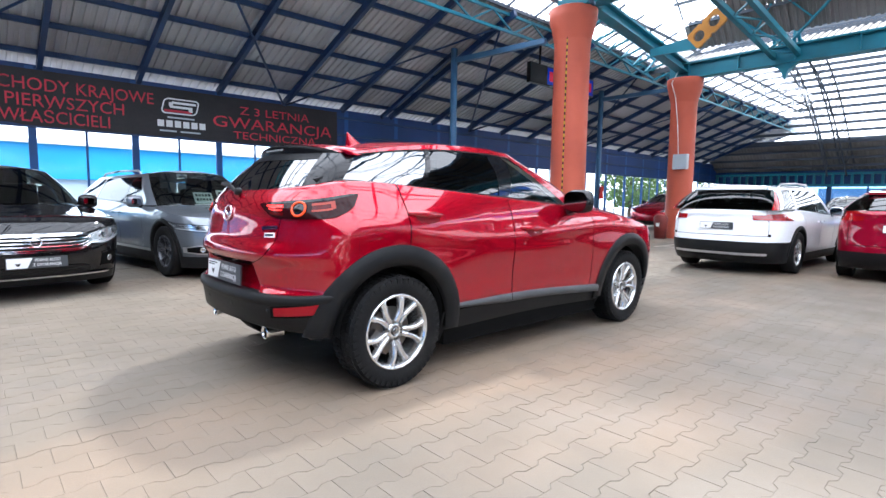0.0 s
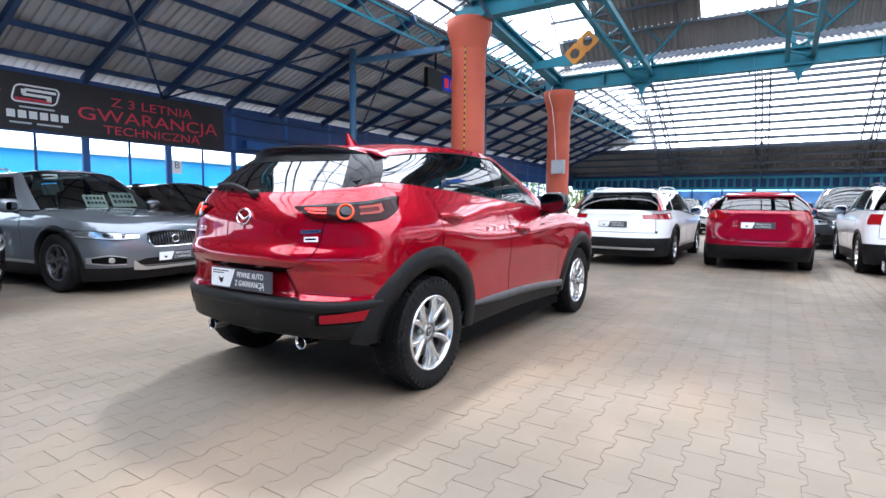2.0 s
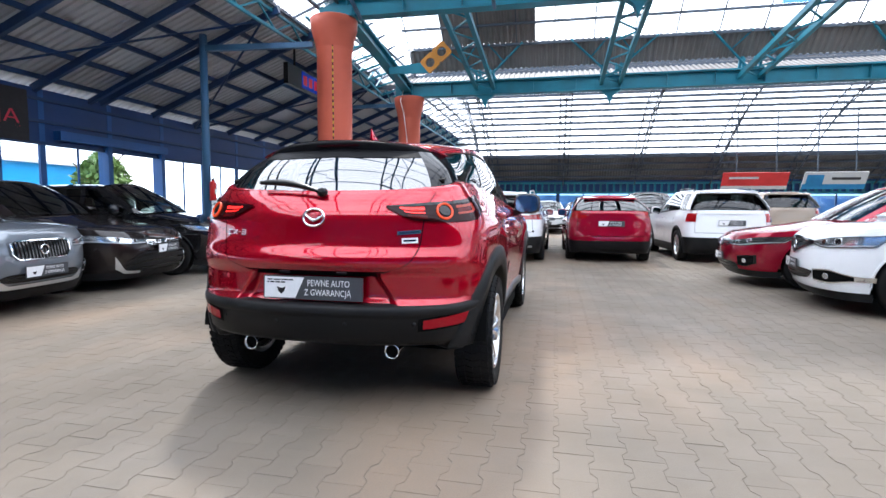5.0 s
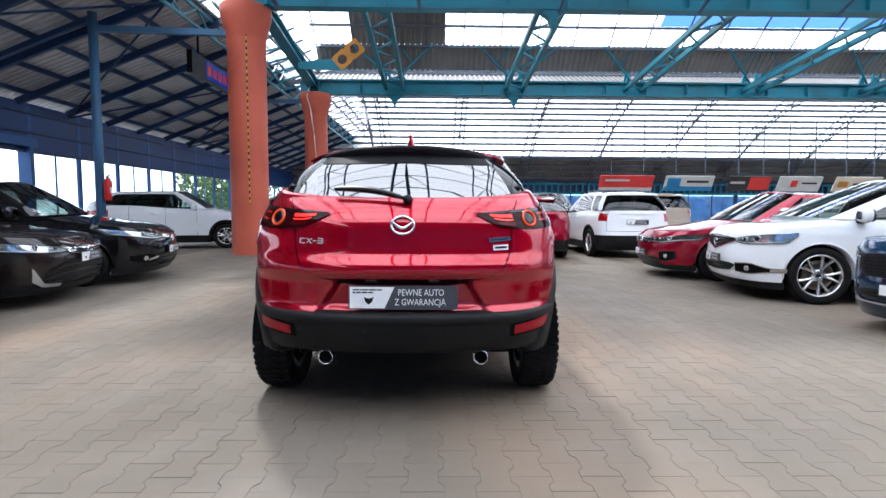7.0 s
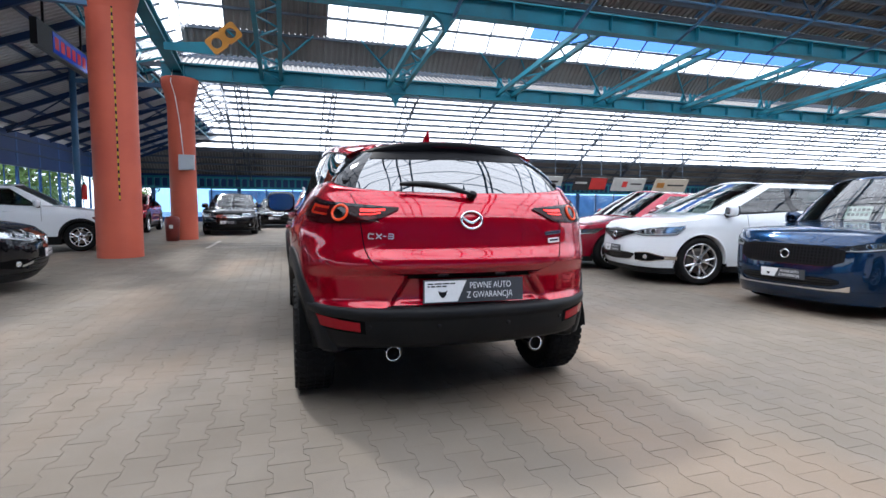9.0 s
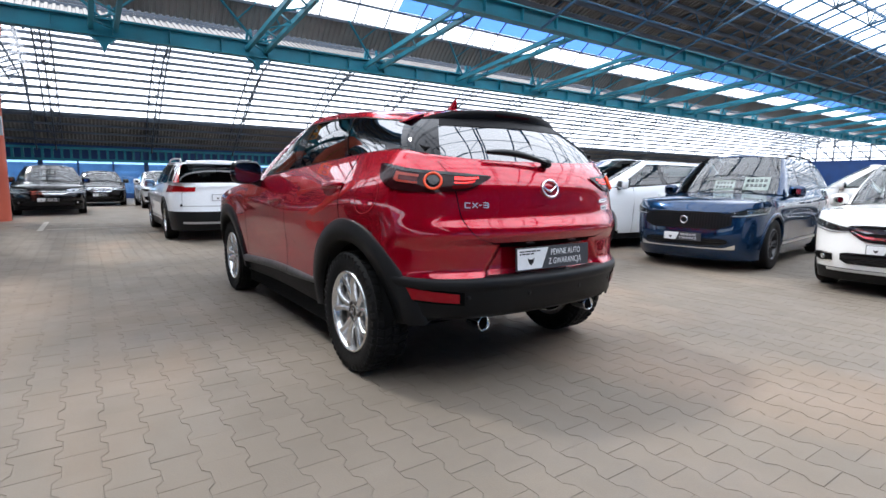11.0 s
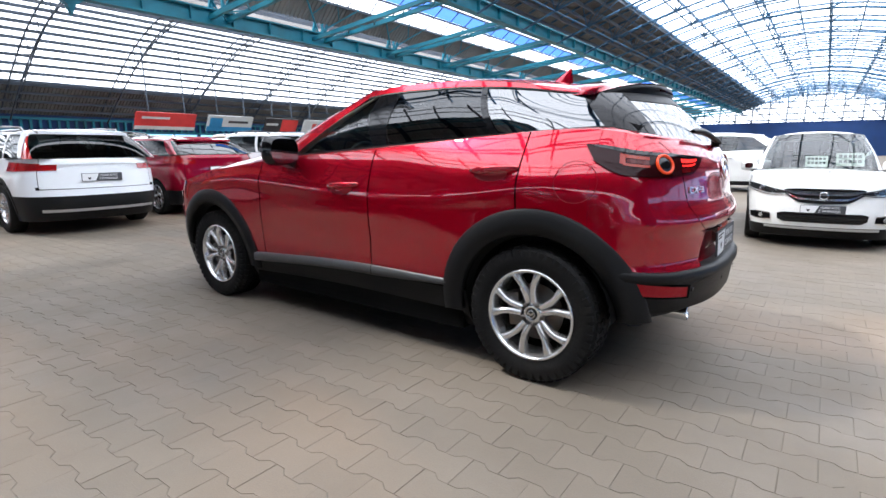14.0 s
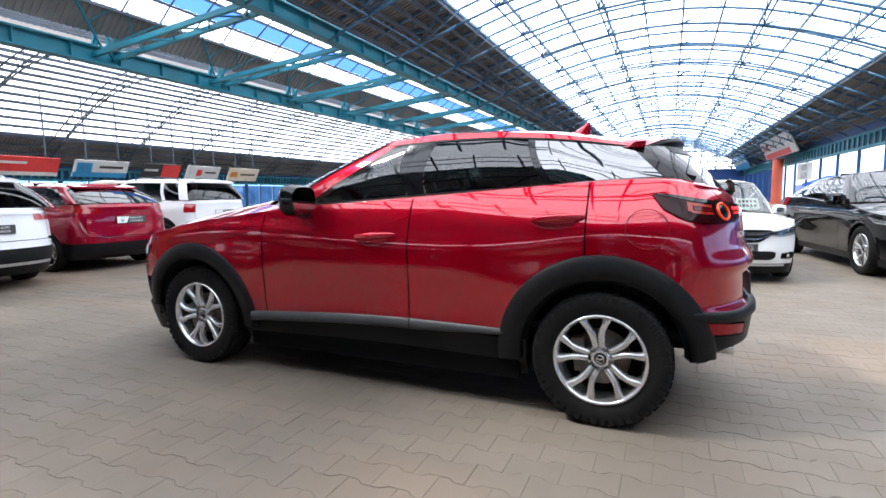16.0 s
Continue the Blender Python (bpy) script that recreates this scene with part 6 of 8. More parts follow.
    s = merge(zrow(b, 1, 0.0, b.qx(-R - 0.02), 0.20, rear_lo + 0.002, 5, 22, 0.008), zrow(b, -1, 0.0, b.qx(-R - 0.02), 0.20, rear_lo + 0.002, 5, 22, 0.008))
    part("rear_bumper", s, low_mat if clad else TRIM_BLACK, car)
    s = merge(skin(b, 1, span_q(2.30, 3.0, 12), 0.20 if not clad else 0.30, tops, 10), skin(b, -1, span_q(2.30, 3.0, 12), 0.20 if not clad else 0.30, tops, 10))
    part("front_bumper", s, paint, car)
    s = merge(skin(b, 1, span_q(b.qx(wb + R + 0.02), 3.0, 14), 0.16, 0.25 if not clad else 0.32, 3, 0.008), skin(b, -1, span_q(b.qx(wb + R + 0.02), 3.0, 14), 0.16, 0.25 if not clad else 0.32, 3, 0.008))
    part("lower_valance", s, low_mat, car)
    f, z0, z1, bars, bar_mat = grille
    gp = spec.get("grille") or [(0.0, z0, z1), (f * 0.8, z0 + 0.004, z1), (f, z0 + 0.35 * (z1 - z0), z1 - 0.10 * (z1 - z0))]
    gr = part("grille", merge(face(b, 1, gp, 0.010), face(b, -1, gp, 0.010)), MESH_GRILLE, car)
    for k in range(bars):
        c = (k + 0.5) / bars
        d = 0.16 / max(bars, 2)
        s = merge(face(b, 1, gp, 0.016, c - d, c + d, 12, 1), face(b, -1, gp, 0.016, c - d, c + d, 12, 1))
        part("grille_bar", s, bar_mat, gr)
    for k in range(spec.get("slats", 0)):
        u = gp[-1][0] * (k + 0.5) / spec["slats"]
        lo_c, hi_c = curve(*[(v, l0) for v, l0, _ in gp]), curve(*[(v, h0) for v, _, h0 in gp])
        for sd in (1, -1):
            part("grille_slat", face(b, sd, [(max(0.0, u - 0.010), lo_c(u), hi_c(u)), (u + 0.010, lo_c(u), hi_c(u))], 0.018, n=1, m=3), bar_mat if bars else GLOSS_BLACK, gr)
    if spec.get("bar_z"):
        bz = spec["bar_z"]
        part("grille_wing", merge(face(b, 1, [(u, l0, h0) for u, l0, h0 in bz], 0.022), face(b, -1, bz, 0.022)), CHROME, gr)
    fm = spec.get("frame", bar_mat)
    part("grille_frame", merge(outline(b, 1, gp, 0.019, 0.013), outline(b, -1, gp, 0.019, 0.013)), fm, gr)
    f, l0, l1 = low
    ip = spec.get("intake") or [(0.0, l0, l1), (f * 0.75, l0, l1), (f, l0 + 0.25 * (l1 - l0), l1 - 0.25 * (l1 - l0))]
    lg = part("lower_grille", merge(face(b, 1, ip, 0.012), face(b, -1, ip, 0.012)), TRIM_BLACK, car)
    for k in range(3):
        c = (k + 0.5) / 3
        part("intake_slat", merge(face(b, 1, ip, 0.015, c - 0.04, c + 0.04, 10, 1), face(b, -1, ip, 0.015, c - 0.04, c + 0.04, 10, 1)), GLOSS_BLACK, lg)
    if spec.get("trim"):
        for tp, tm in spec["trim"]:
            if tp[0][0] > 0.05:
                for sd in (1, -1):
                    part("bumper_trim", face(b, sd, tp, 0.020), tm, car)
            else:
                part("bumper_trim", merge(face(b, 1, tp, 0.020), face(b, -1, tp, 0.020)), tm, car)
    if chrome_low:
        s = merge(skin(b, 1, span_q(b.qy(0.8, True), 3.0, 10), chrome_low, chrome_low + 0.035, 1, 0.022), skin(b, -1, span_q(b.qy(0.8, True), 3.0, 10), chrome_low, chrome_low + 0.035, 1, 0.022))
        part("bumper_trim", s, SATIN, car)
        s = merge(zrow(b, 1, 0.0, b.qy(0.82), 0.33, 0.37, 1, 12, 0.022), zrow(b, -1, 0.0, b.qy(0.82), 0.33, 0.37, 1, 12, 0.022))
        part("rear_bumper_trim", s, SATIN, car)
    if emblem:
        zz = (z0 + z1) / 2
        part("emblem", torus((b.xf(zz) + 0.022, 0, zz), 0.0, 0.048, 0.008), CHROME, gr)
    # glass and caps
    s = merge(glaze(b, 1, 2.30, 3.0, 0.0, 0.99, 10, 6, 0.0, 2.22, 3.0), glaze(b, -1, 2.30, 3.0, 0.0, 0.99, 10, 6, 0.0, 2.22, 3.0))
    part("windscreen", s, CAR_GLASS, car).visible_shadow = False
    s = merge(glaze(b, 1, 0.0, 0.78, 0.02, 0.90, 10, 5), glaze(b, -1, 0.0, 0.78, 0.02, 0.90, 10, 5))
    part("rear_window", s, side_glass, car)
    s = merge(glaze(b, 1, 0.0, 0.80, 0.90, 1.0, 10, 2, 0.006), glaze(b, -1, 0.0, 0.80, 0.90, 1.0, 10, 2, 0.006))
    part("rear_header", s, paint, car)
    edge = [b.gh(q, 1.0) for q in span_q(0.0, 1.0, 8) + span_q(1.05, 2.0, 14) + span_q(2.06, 3.0, 8)]
    part("roof", cap(edge, 0.06, 10), paint, car)
    edge = []
    for q in span_q(b.qx(cx - 0.42), 2.0, 12) + span_q(2.04, 3.0, 12):
        p = b.at(q, 0.8)
        edge.append(b.at(q, tops(p.x, q)))
    part("bonnet", cap(edge, 0.05, 12), paint, car)
    edge = []
    for q in span_q(0.0, 1.0, 12) + span_q(1.05, b.qx(gb_r + 0.5), 5):
        p = b.at(q, zr)
        edge.append(b.at(q, tops(p.x, q)))
    part("rear_deck", cap(edge[::-1], 0.012, 8), paint, car)
    for sd in (1, -1):
        rows = [[], []]
        for q in span_q(1.0, b.qx(cx - 0.3), 14):
            x0 = b.at(q, 0.9).x
            p = b.at(q, tops(x0, q))
            rows[0].append((p.x, p.y * sd, p.z))
            rows[1].append((p.x, (b.g_yb(p.x) - 0.01) * sd, p.z + 0.008))
        if sd < 0:
            rows = [r[::-1] for r in rows]
        part("shoulder", Shape().grid(rows[::-1]), paint, car)
    if rear != "sedan":
        p = b.gh(0.0, 1.0)
        part("roof_spoiler", Shape().box((p.x - 0.03, 0, p.z - 0.02), (0.22, W * 0.60, 0.035), (0, -8, 0)), paint, car)
    mirror_part(b, car, cx - 0.42, zc + 0.06, W / 2 * 0.91, paint)
    for sd in (1, -1):
        for x in (x_m - 0.24, x_d2 - 0.90 if x_d2 - 0.90 > x_m else x_m + 0.18):
            z = zc - 0.12
            y = b.w(z, x) + 0.016
            part("door_handle", Shape().bar((x - 0.09, y * sd, z), (x + 0.09, y * sd, z), 0.022, 0.026, 6, True), paint, car)
    part("underbody", Shape().span((-ro * 0.5, -W * 0.36, 0.18), (wb + 0.5, W * 0.36, 0.30)).span((R + 0.05, -W * 0.42, 0.18), (wb - R - 0.05, W * 0.42, 0.34)), UNDER, car)
    part("cabin_floor", Shape().span((gb_r + 0.1, -W * 0.40, zc - 0.34), (cx - 0.1, W * 0.40, zc - 0.30)), CABIN, car)
    part("dashboard", Shape().span((cx - 0.55, -W * 0.40, zc - 0.30), (cx - 0.12, W * 0.40, zc - 0.03)), CABIN, car)
    for sd in (1, -1):
        seat(wb - 1.45, sd * 0.37, zc - 0.46, car)
    part("rear_bench", Shape().box((0.15, 0, zc - 0.05), (0.16, W * 0.66, 0.50), (0, -14, 0)), CABIN, car)
    if papers:
        for y, wd, h in ((0.42, 0.36, 0.24), (-0.02, 0.30, 0.20)) if papers == 2 else ((0.30, 0.40, 0.24),):
            c0 = b.gh(2.8, 0.30 if y > 0.1 else 0.25, -0.05)
            sheet = part("price_sheet", Shape().box((0, 0, 0), (0.003, wd, h)), PAPER, car, "white price sheet behind the windscreen", at=pose(c0.x - 0.06 - 0.10 * abs(y), y, c0.z, 0, -32, 0))
            s = Shape()
            for r in range(2):
                for k in range(5):
                    s.span((0.0022, wd * (-0.40 + 0.17 * k), h * (0.12 - 0.38 * r)), (0.0028, wd * (-0.40 + 0.17 * k + 0.12), h * (0.12 - 0.38 * r) + h * 0.22))
            part("print", s, TRIM_BLACK, sheet)
    if "f" in plates:
        zf = l1 + 0.055 if l1 > 0.32 else 0.45
        dealer_plate(car, pose(b.xf(zf) + 0.030, 0, zf, 0, 0, 90), False)
    if "r" in plates:
        zz = zr - 0.26
        dealer_plate(car, pose(b.xr(zz) - 0.018, 0, zz, 0, 0, -90), False)
    add_wheels(car, wb, W / 2 - 0.118, R, rim, 0.215, spokes[0], spokes[1], spokes[2], rim_mat)
    return car, b


WHITE = car_paint("white_car_paint", (0.72, 0.74, 0.76), 0.0, 0.35, 1.5, 0.012, 0.02)
PEARL = car_paint("pearl_white_car_paint", (0.74, 0.74, 0.72), 0.0, 0.35, 1.5, 0.012, 0.02)
BLACK = car_paint("black_car_paint", (0.006, 0.006, 0.007), 0.2, 0.3, 1.5, 0.006, 0.015)
STEEL_GREY = car_paint("steel_grey_car_paint", (0.17, 0.19, 0.215), 0.6, 0.28, 1.6, 0.012, 0.02)
BROWN = car_paint("dark_brown_car_paint", (0.016, 0.013, 0.013), 0.5, 0.3, 1.5, 0.008, 0.02)
RED2 = car_paint("bright_red_car_paint", (0.25, 0.002, 0.018), 0.5, 0.28, 1.6, 0.008, 0.015)
NAVY = car_paint("navy_blue_car_paint", (0.006, 0.026, 0.070), 0.5, 0.25, 1.5, 0.012, 0.02)
BEIGE = car_paint("beige_car_paint", (0.36, 0.29, 0.23), 0.5, 0.35)

parked_car("estate_car", "white raised estate car with dark lower cladding", WHITE, at_scale(0.93, 7.80, -0.08, 0, 0, 0, -1), 4.94, 1.89, 1.54, 2.94, 0.89, 0.355, (0.98, 1.06), 0.84, 0.0, (1.75, 0), "hatch", 0.50,
           tail=(0.60, 0.10, 0.905, 0.985, 0.895, 1.02), clad=True, rails=SATIN, plates="r", pillar_lamp=True, chrome_low=0.30, strip=SATIN)
parked_car("hatchback", "glossy red hatchback with black rear bumper insert", RED2, at_scale(0.93, 8.20, -2.2, 0, 0, 0, 1), 4.37, 1.77, 1.47, 2.595, 0.92, 0.32, (0.98, 1.08), 0.80, 0.1, (1.45, 0), "hatch", 0.60,
           tail=(0.62, 0.14, 0.93, 1.09, 0.95, 1.06), plates="r", spokes=(5, 9, 0.026), split=True, rear_low=0.46)
parked_car("suv", "white boxy suv with roof bars and black cladding", WHITE, at_scale(0.92, 8.55, -4.42, 0, 0, 0, 2), 4.34, 1.80, 1.62, 2.673, 0.84, 0.345, (1.06, 1.12), 0.98, 0.0, (1.35, 0), "hatch", 0.28,
           tail=(0.80, -0.02, 0.88, 1.06, 0.88, 1.06), clad=True, rails=GREY_STEEL, plates="r", spokes=(5, 14, 0.03))
parked_car("suv", "beige suv with dark rear window", BEIGE, pose(14.2, -7.6, 0, 0, 0, 6), 4.45, 1.82, 1.63, 2.65, 0.90, 0.34, (1.06, 1.12), 0.95, 0.0, (1.40, 0), "hatch", 0.30, tail=(0.72, 0.08, 0.95, 1.10, 0.95, 1.10), plates="", clad=True)
parked_car("saloon", "glossy red saloon facing the aisle", RED2, at_scale(0.93, 5.05, -7.05, 0, 0, 0, 85), 4.86, 1.86, 1.46, 2.805, 0.96, 0.335, (0.95, 1.02), 0.76, 0.05, (1.60, 0), "sedan",
           head=(0.52, 0.32, 0.62, 0.70, 0.68, 0.76), grille=(0.50, 0.57, 0.69, 3, CHROME_DARK), low=(0.7, 0.22, 0.36), glass_side=SIDE_MID,
           nose_spec=dict(lamp=[(0.46, 0.615, 0.665), (0.70, 0.600, 0.690), (0.95, 0.640, 0.735), (1.36, 0.745, 0.760)], grille=[(0.0, 0.585, 0.690), (0.38, 0.580, 0.680), (0.47, 0.615, 0.665)], dark_lamp=True, fog=[(0.70, 0.32, 0.44), (0.82, 0.31, 0.46), (0.94, 0.36, 0.47)], fog_frame=GLOSS_BLACK))
parked_car("people_carrier", "white people carrier with large alloy wheels", WHITE, at_scale(0.93, 3.01, -7.15, 0, 0, 0, 80), 4.41, 1.866, 1.55, 2.735, 0.90, 0.352, (1.03, 1.12), 0.88, 0.42, (1.60, 0), "hatch", 0.34,
           head=(0.42, 0.30, 0.72, 0.81, 0.78, 0.88), grille=(0.42, 0.64, 0.78, 4, GLOSS_BLACK), low=(0.72, 0.30, 0.44), rim=0.262, spokes=(5, 15, 0.034), papers=1, glass_side=SIDE_MID,
           nose_spec=dict(lamp=[(0.58, 0.745, 0.775), (0.78, 0.715, 0.815), (1.0, 0.735, 0.850), (1.20, 0.835, 0.868)], grille=[(0.0, 0.615, 0.815), (0.20, 0.665, 0.805), (0.58, 0.745, 0.775)], frame=CHROME_DARK, intake=[(0.0, 0.33, 0.46), (0.52, 0.355, 0.455), (0.64, 0.42, 0.44)], fog=[(0.64, 0.35, 0.46), (0.84, 0.335, 0.475), (1.0, 0.375, 0.415)], fog_frame=CHROME))
parked_car("suv", "navy blue suv with a wide dark grille and price sheets", NAVY, at_scale(0.84, 1.40, -7.10, 0, 0, 0, 98), 4.64, 1.84, 1.69, 2.84, 0.93, 0.36, (1.05, 1.12), 0.94, 0.05, (1.70, 0), "hatch", 0.30,
           head=(0.56, 0.26, 0.76, 0.84, 0.80, 0.90), grille=(0.62, 0.58, 0.84, 6, TRIM_BLACK), low=(0.72, 0.28, 0.42), clad=True, lower_mat=NAVY, rails=TRIM_BLACK, papers=2, rim_mat=ALLOY_DARK, line=CHROME, strip=SATIN, split=True,
           nose_spec=dict(lamp=[(0.60, 0.765, 0.800), (0.80, 0.770, 0.845), (1.0, 0.800, 0.885), (1.30, 0.900, 0.910)], grille=[(0.0, 0.60, 0.825), (0.50, 0.60, 0.820), (0.70, 0.66, 0.770)], slats=16, dark_lamp=True, frame=TRIM_BLACK, fog=None, intake=[(0.0, 0.36, 0.47), (0.55, 0.37, 0.46), (0.68, 0.40, 0.44)], trim=[([(0.0, 0.315, 0.335), (0.60, 0.315, 0.335), (0.78, 0.315, 0.385)], CHROME)]))
parked_car("suv", "white suv with chrome grille wings and black cladding", PEARL, at_scale(0.76, -0.83, -6.55, 0, 0, 0, 95), 4.60, 1.855, 1.68, 2.66, 0.92, 0.355, (1.06, 1.13), 0.96, 0.05, (1.50, 0), "hatch", 0.30,
           head=(0.50, 0.26, 0.78, 0.88, 0.82, 0.93), grille=(0.52, 0.66, 0.86, 2, CHROME), low=(0.62, 0.36, 0.52), clad=True, papers=2, chrome_low=0.28,
           nose_spec=dict(lamp=[(0.50, 0.775, 0.810), (0.70, 0.755, 0.845), (0.95, 0.800, 0.905), (1.28, 0.915, 0.925)], grille=[(0.0, 0.655, 0.850), (0.30, 0.665, 0.850), (0.52, 0.775, 0.840)], bar_z=[(0.0, 0.765, 0.820), (0.30, 0.765, 0.815), (0.54, 0.815, 0.840)], dark_lamp=True, frame=GLOSS_BLACK, intake=[(0.0, 0.38, 0.52), (0.52, 0.38, 0.52), (0.62, 0.42, 0.50)], fog=[(0.72, 0.40, 0.49), (0.86, 0.39, 0.50), (0.98, 0.42, 0.48)], fog_frame=CHROME))
parked_car("saloon", "glossy black saloon facing the aisle", BLACK, at_scale(0.97, -3.15, -7.95, 0, 0, 0, 97), 4.80, 1.86, 1.45, 2.80, 0.98, 0.335, (0.96, 1.03), 0.78, 0.05, (1.60, 0), "sedan",
           head=(0.55, 0.34, 0.66, 0.74, 0.70, 0.79), grille=(0.45, 0.50, 0.72, 3, CHROME), glass_side=SIDE_MID, chrome_low=0.27, line=CHROME,
           nose_spec=dict(lamp=[(0.52, 0.675, 0.715), (0.75, 0.670, 0.745), (1.0, 0.710, 0.775), (1.38, 0.790, 0.800)], grille=[(0.0, 0.48, 0.70), (0.36, 0.52, 0.70), (0.46, 0.60, 0.69)], fog=[(0.72, 0.36, 0.44), (0.85, 0.355, 0.445), (0.95, 0.38, 0.43)], fog_frame=CHROME))
parked_car("saloon", "white saloon parked sideways in the second row", PEARL, pose(0.0, -12.6, 0, 0, 0, 3), 4.62, 1.80, 1.48, 2.70, 0.92, 0.33, (0.96, 1.02), 0.80, 0.05, (1.55, 0), "sedan", plates="", glass_side=SIDE_MID)
parked_car("estate_car", "steel-grey raised estate car beside the window wall", STEEL_GREY, at_scale(0.95, 0.60, 7.30, 0, 0, 0, -82), 4.94, 1.88, 1.54, 2.94, 0.90, 0.36, (0.98, 1.05), 0.83, 0.0, (1.75, 0), "hatch", 0.50,
           head=(0.50, 0.30, 0.68, 0.75, 0.70, 0.79), grille=(0.36, 0.55, 0.74, 0, CHROME), low=(0.55, 0.27, 0.38), clad=True, lower_mat=CLADDING, rails=SATIN, papers=2, rim_mat=ALLOY_DARK, spokes=(5, 11, 0.045), strip=SATIN,
           nose_spec=dict(lamp=[(0.52, 0.660, 0.715), (0.75, 0.650, 0.735), (1.0, 0.680, 0.765), (1.34, 0.770, 0.785)], grille=[(0.0, 0.555, 0.745), (0.33, 0.560, 0.740), (0.41, 0.62, 0.715)], slats=9, dark_lamp=False, frame=CHROME, fog=[(0.70, 0.36, 0.44), (0.86, 0.36, 0.47), (0.99, 0.38, 0.44)], fog_frame=SATIN, intake=[(0.0, 0.335, 0.43), (0.46, 0.34, 0.42), (0.58, 0.36, 0.39)], trim=[([(0.0, 0.275, 0.315), (0.45, 0.275, 0.315), (0.62, 0.29, 0.405)], SATIN)]))
parked_car("saloon", "glossy black saloon with a slatted chrome grille", BLACK, at_scale(0.96, -1.78, 6.85, 0, 0, 0, -82), 4.63, 1.86, 1.48, 2.776, 0.90, 0.335, (0.97, 1.03), 0.80, 0.05, (1.60, 0), "sedan",
           head=(0.56, 0.28, 0.62, 0.74, 0.66, 0.78), grille=(0.54, 0.52, 0.72, 5, CHROME), low=(0.6, 0.26, 0.36), glass_side=SIDE_MID,
           nose_spec=dict(lamp=[(0.60, 0.585, 0.700), (0.75, 0.575, 0.740), (0.95, 0.640, 0.775), (1.28, 0.785, 0.795)], grille=[(0.0, 0.515, 0.700), (0.45, 0.525, 0.700), (0.58, 0.59, 0.69)], fog=[(0.74, 0.32, 0.47), (0.85, 0.32, 0.49), (0.95, 0.37, 0.48)], fog_frame=GLOSS_BLACK, trim=[([(0.0, 0.235, 0.255), (0.85, 0.235, 0.255)], CHROME)]))
parked_car("saloon", "dark brown saloon with chrome bumper trim", BROWN, at_scale(0.94, 2.25, 7.36, 0, 0, 0, -79), 4.88, 1.84, 1.445, 2.825, 0.98, 0.335, (0.96, 1.02), 0.76, 0.05, (1.65, 0), "sedan",
           head=(0.50, 0.34, 0.62, 0.69, 0.64, 0.74), grille=(0.50, 0.58, 0.64, 1, CHROME), low=(0.78, 0.24, 0.48), spokes=(5, 10, 0.024),
           nose_spec=dict(lamp=[(0.48, 0.630, 0.660), (0.72, 0.615, 0.690), (1.0, 0.645, 0.735), (1.40, 0.755, 0.765)], grille=[(0.0, 0.575, 0.640), (0.40, 0.595, 0.650), (0.50, 0.625, 0.655)], fog=None, intake=[(0.0, 0.27, 0.52), (0.55, 0.26, 0.50), (0.80, 0.25, 0.40)], trim=[([(0.60, 0.225, 0.260), (0.80, 0.235, 0.275), (0.90, 0.30, 0.46)], SATIN)]))
parked_car("hatchback", "glossy black hatchback beside the window wall", BLACK, at_scale(0.96, 4.02, 7.1, 0, 0, 0, -78), 4.33, 1.77, 1.46, 2.60, 0.92, 0.32, (0.96, 1.03), 0.78, 0.05, (1.45, 0), "hatch", 0.45,
           head=(0.42, 0.34, 0.62, 0.72, 0.68, 0.80), grille=(0.5, 0.60, 0.66, 1, CHROME), low=(0.7, 0.26, 0.42),
           nose_spec=dict(lamp=[(0.40, 0.665, 0.690), (0.65, 0.645, 0.725), (0.95, 0.690, 0.775), (1.40, 0.805, 0.815)], grille=[(0.0, 0.625, 0.690), (0.30, 0.655, 0.695), (0.40, 0.670, 0.690)], trim=[([(0.62, 0.37, 0.40), (0.80, 0.33, 0.36)], CHROME)]))
parked_car("coupe_suv", "white suv with black wheel arches and dark roof", WHITE, at_scale(0.95, 10.5, 7.85, 0, 0, 0, -76), 4.40, 1.80, 1.57, 2.64, 0.90, 0.34, (1.06, 1.14), 0.88, 0.05, (1.45, 0), "hatch", 0.55, plates="", clad=True, split=True)
parked_car("estate_car", "black estate car far across the hall", BLACK, pose(20.0, 2.75, 0, 0, 0, 180), 4.77, 1.83, 1.50, 2.79, 0.92, 0.335, (0.97, 1.03), 0.82, 0.05, (1.6, 0), "hatch", 0.40, grille=(0.55, 0.62, 0.70, 2, CHROME))
parked_car("saloon", "white saloon with black lower bumper across the hall", WHITE, pose(22.6, -0.75, 0, 0, 0, 180), 4.64, 1.80, 1.42, 2.70, 0.95, 0.33, (0.94, 1.0), 0.76, 0.05, (1.6, 0), "sedan", grille=(0.55, 0.60, 0.70, 1, CHROME_DARK),
           nose_spec=dict(lamp=[(0.50, 0.625, 0.665), (0.75, 0.620, 0.700), (1.0, 0.660, 0.735), (1.35, 0.745, 0.755)], grille=[(0.0, 0.56, 0.695), (0.42, 0.585, 0.690), (0.52, 0.63, 0.67)], dark_lamp=True, frame=GLOSS_BLACK, fog=[(0.62, 0.28, 0.42), (0.82, 0.28, 0.46), (0.98, 0.34, 0.45)]))
parked_car("saloon", "black saloon near the far windows", BLACK, pose(26.0, 1.2, 0, 0, 0, 178), 4.64, 1.80, 1.44, 2.70, 0.95, 0.33, (0.95, 1.0), 0.78, 0.05, (1.6, 0), "sedan")
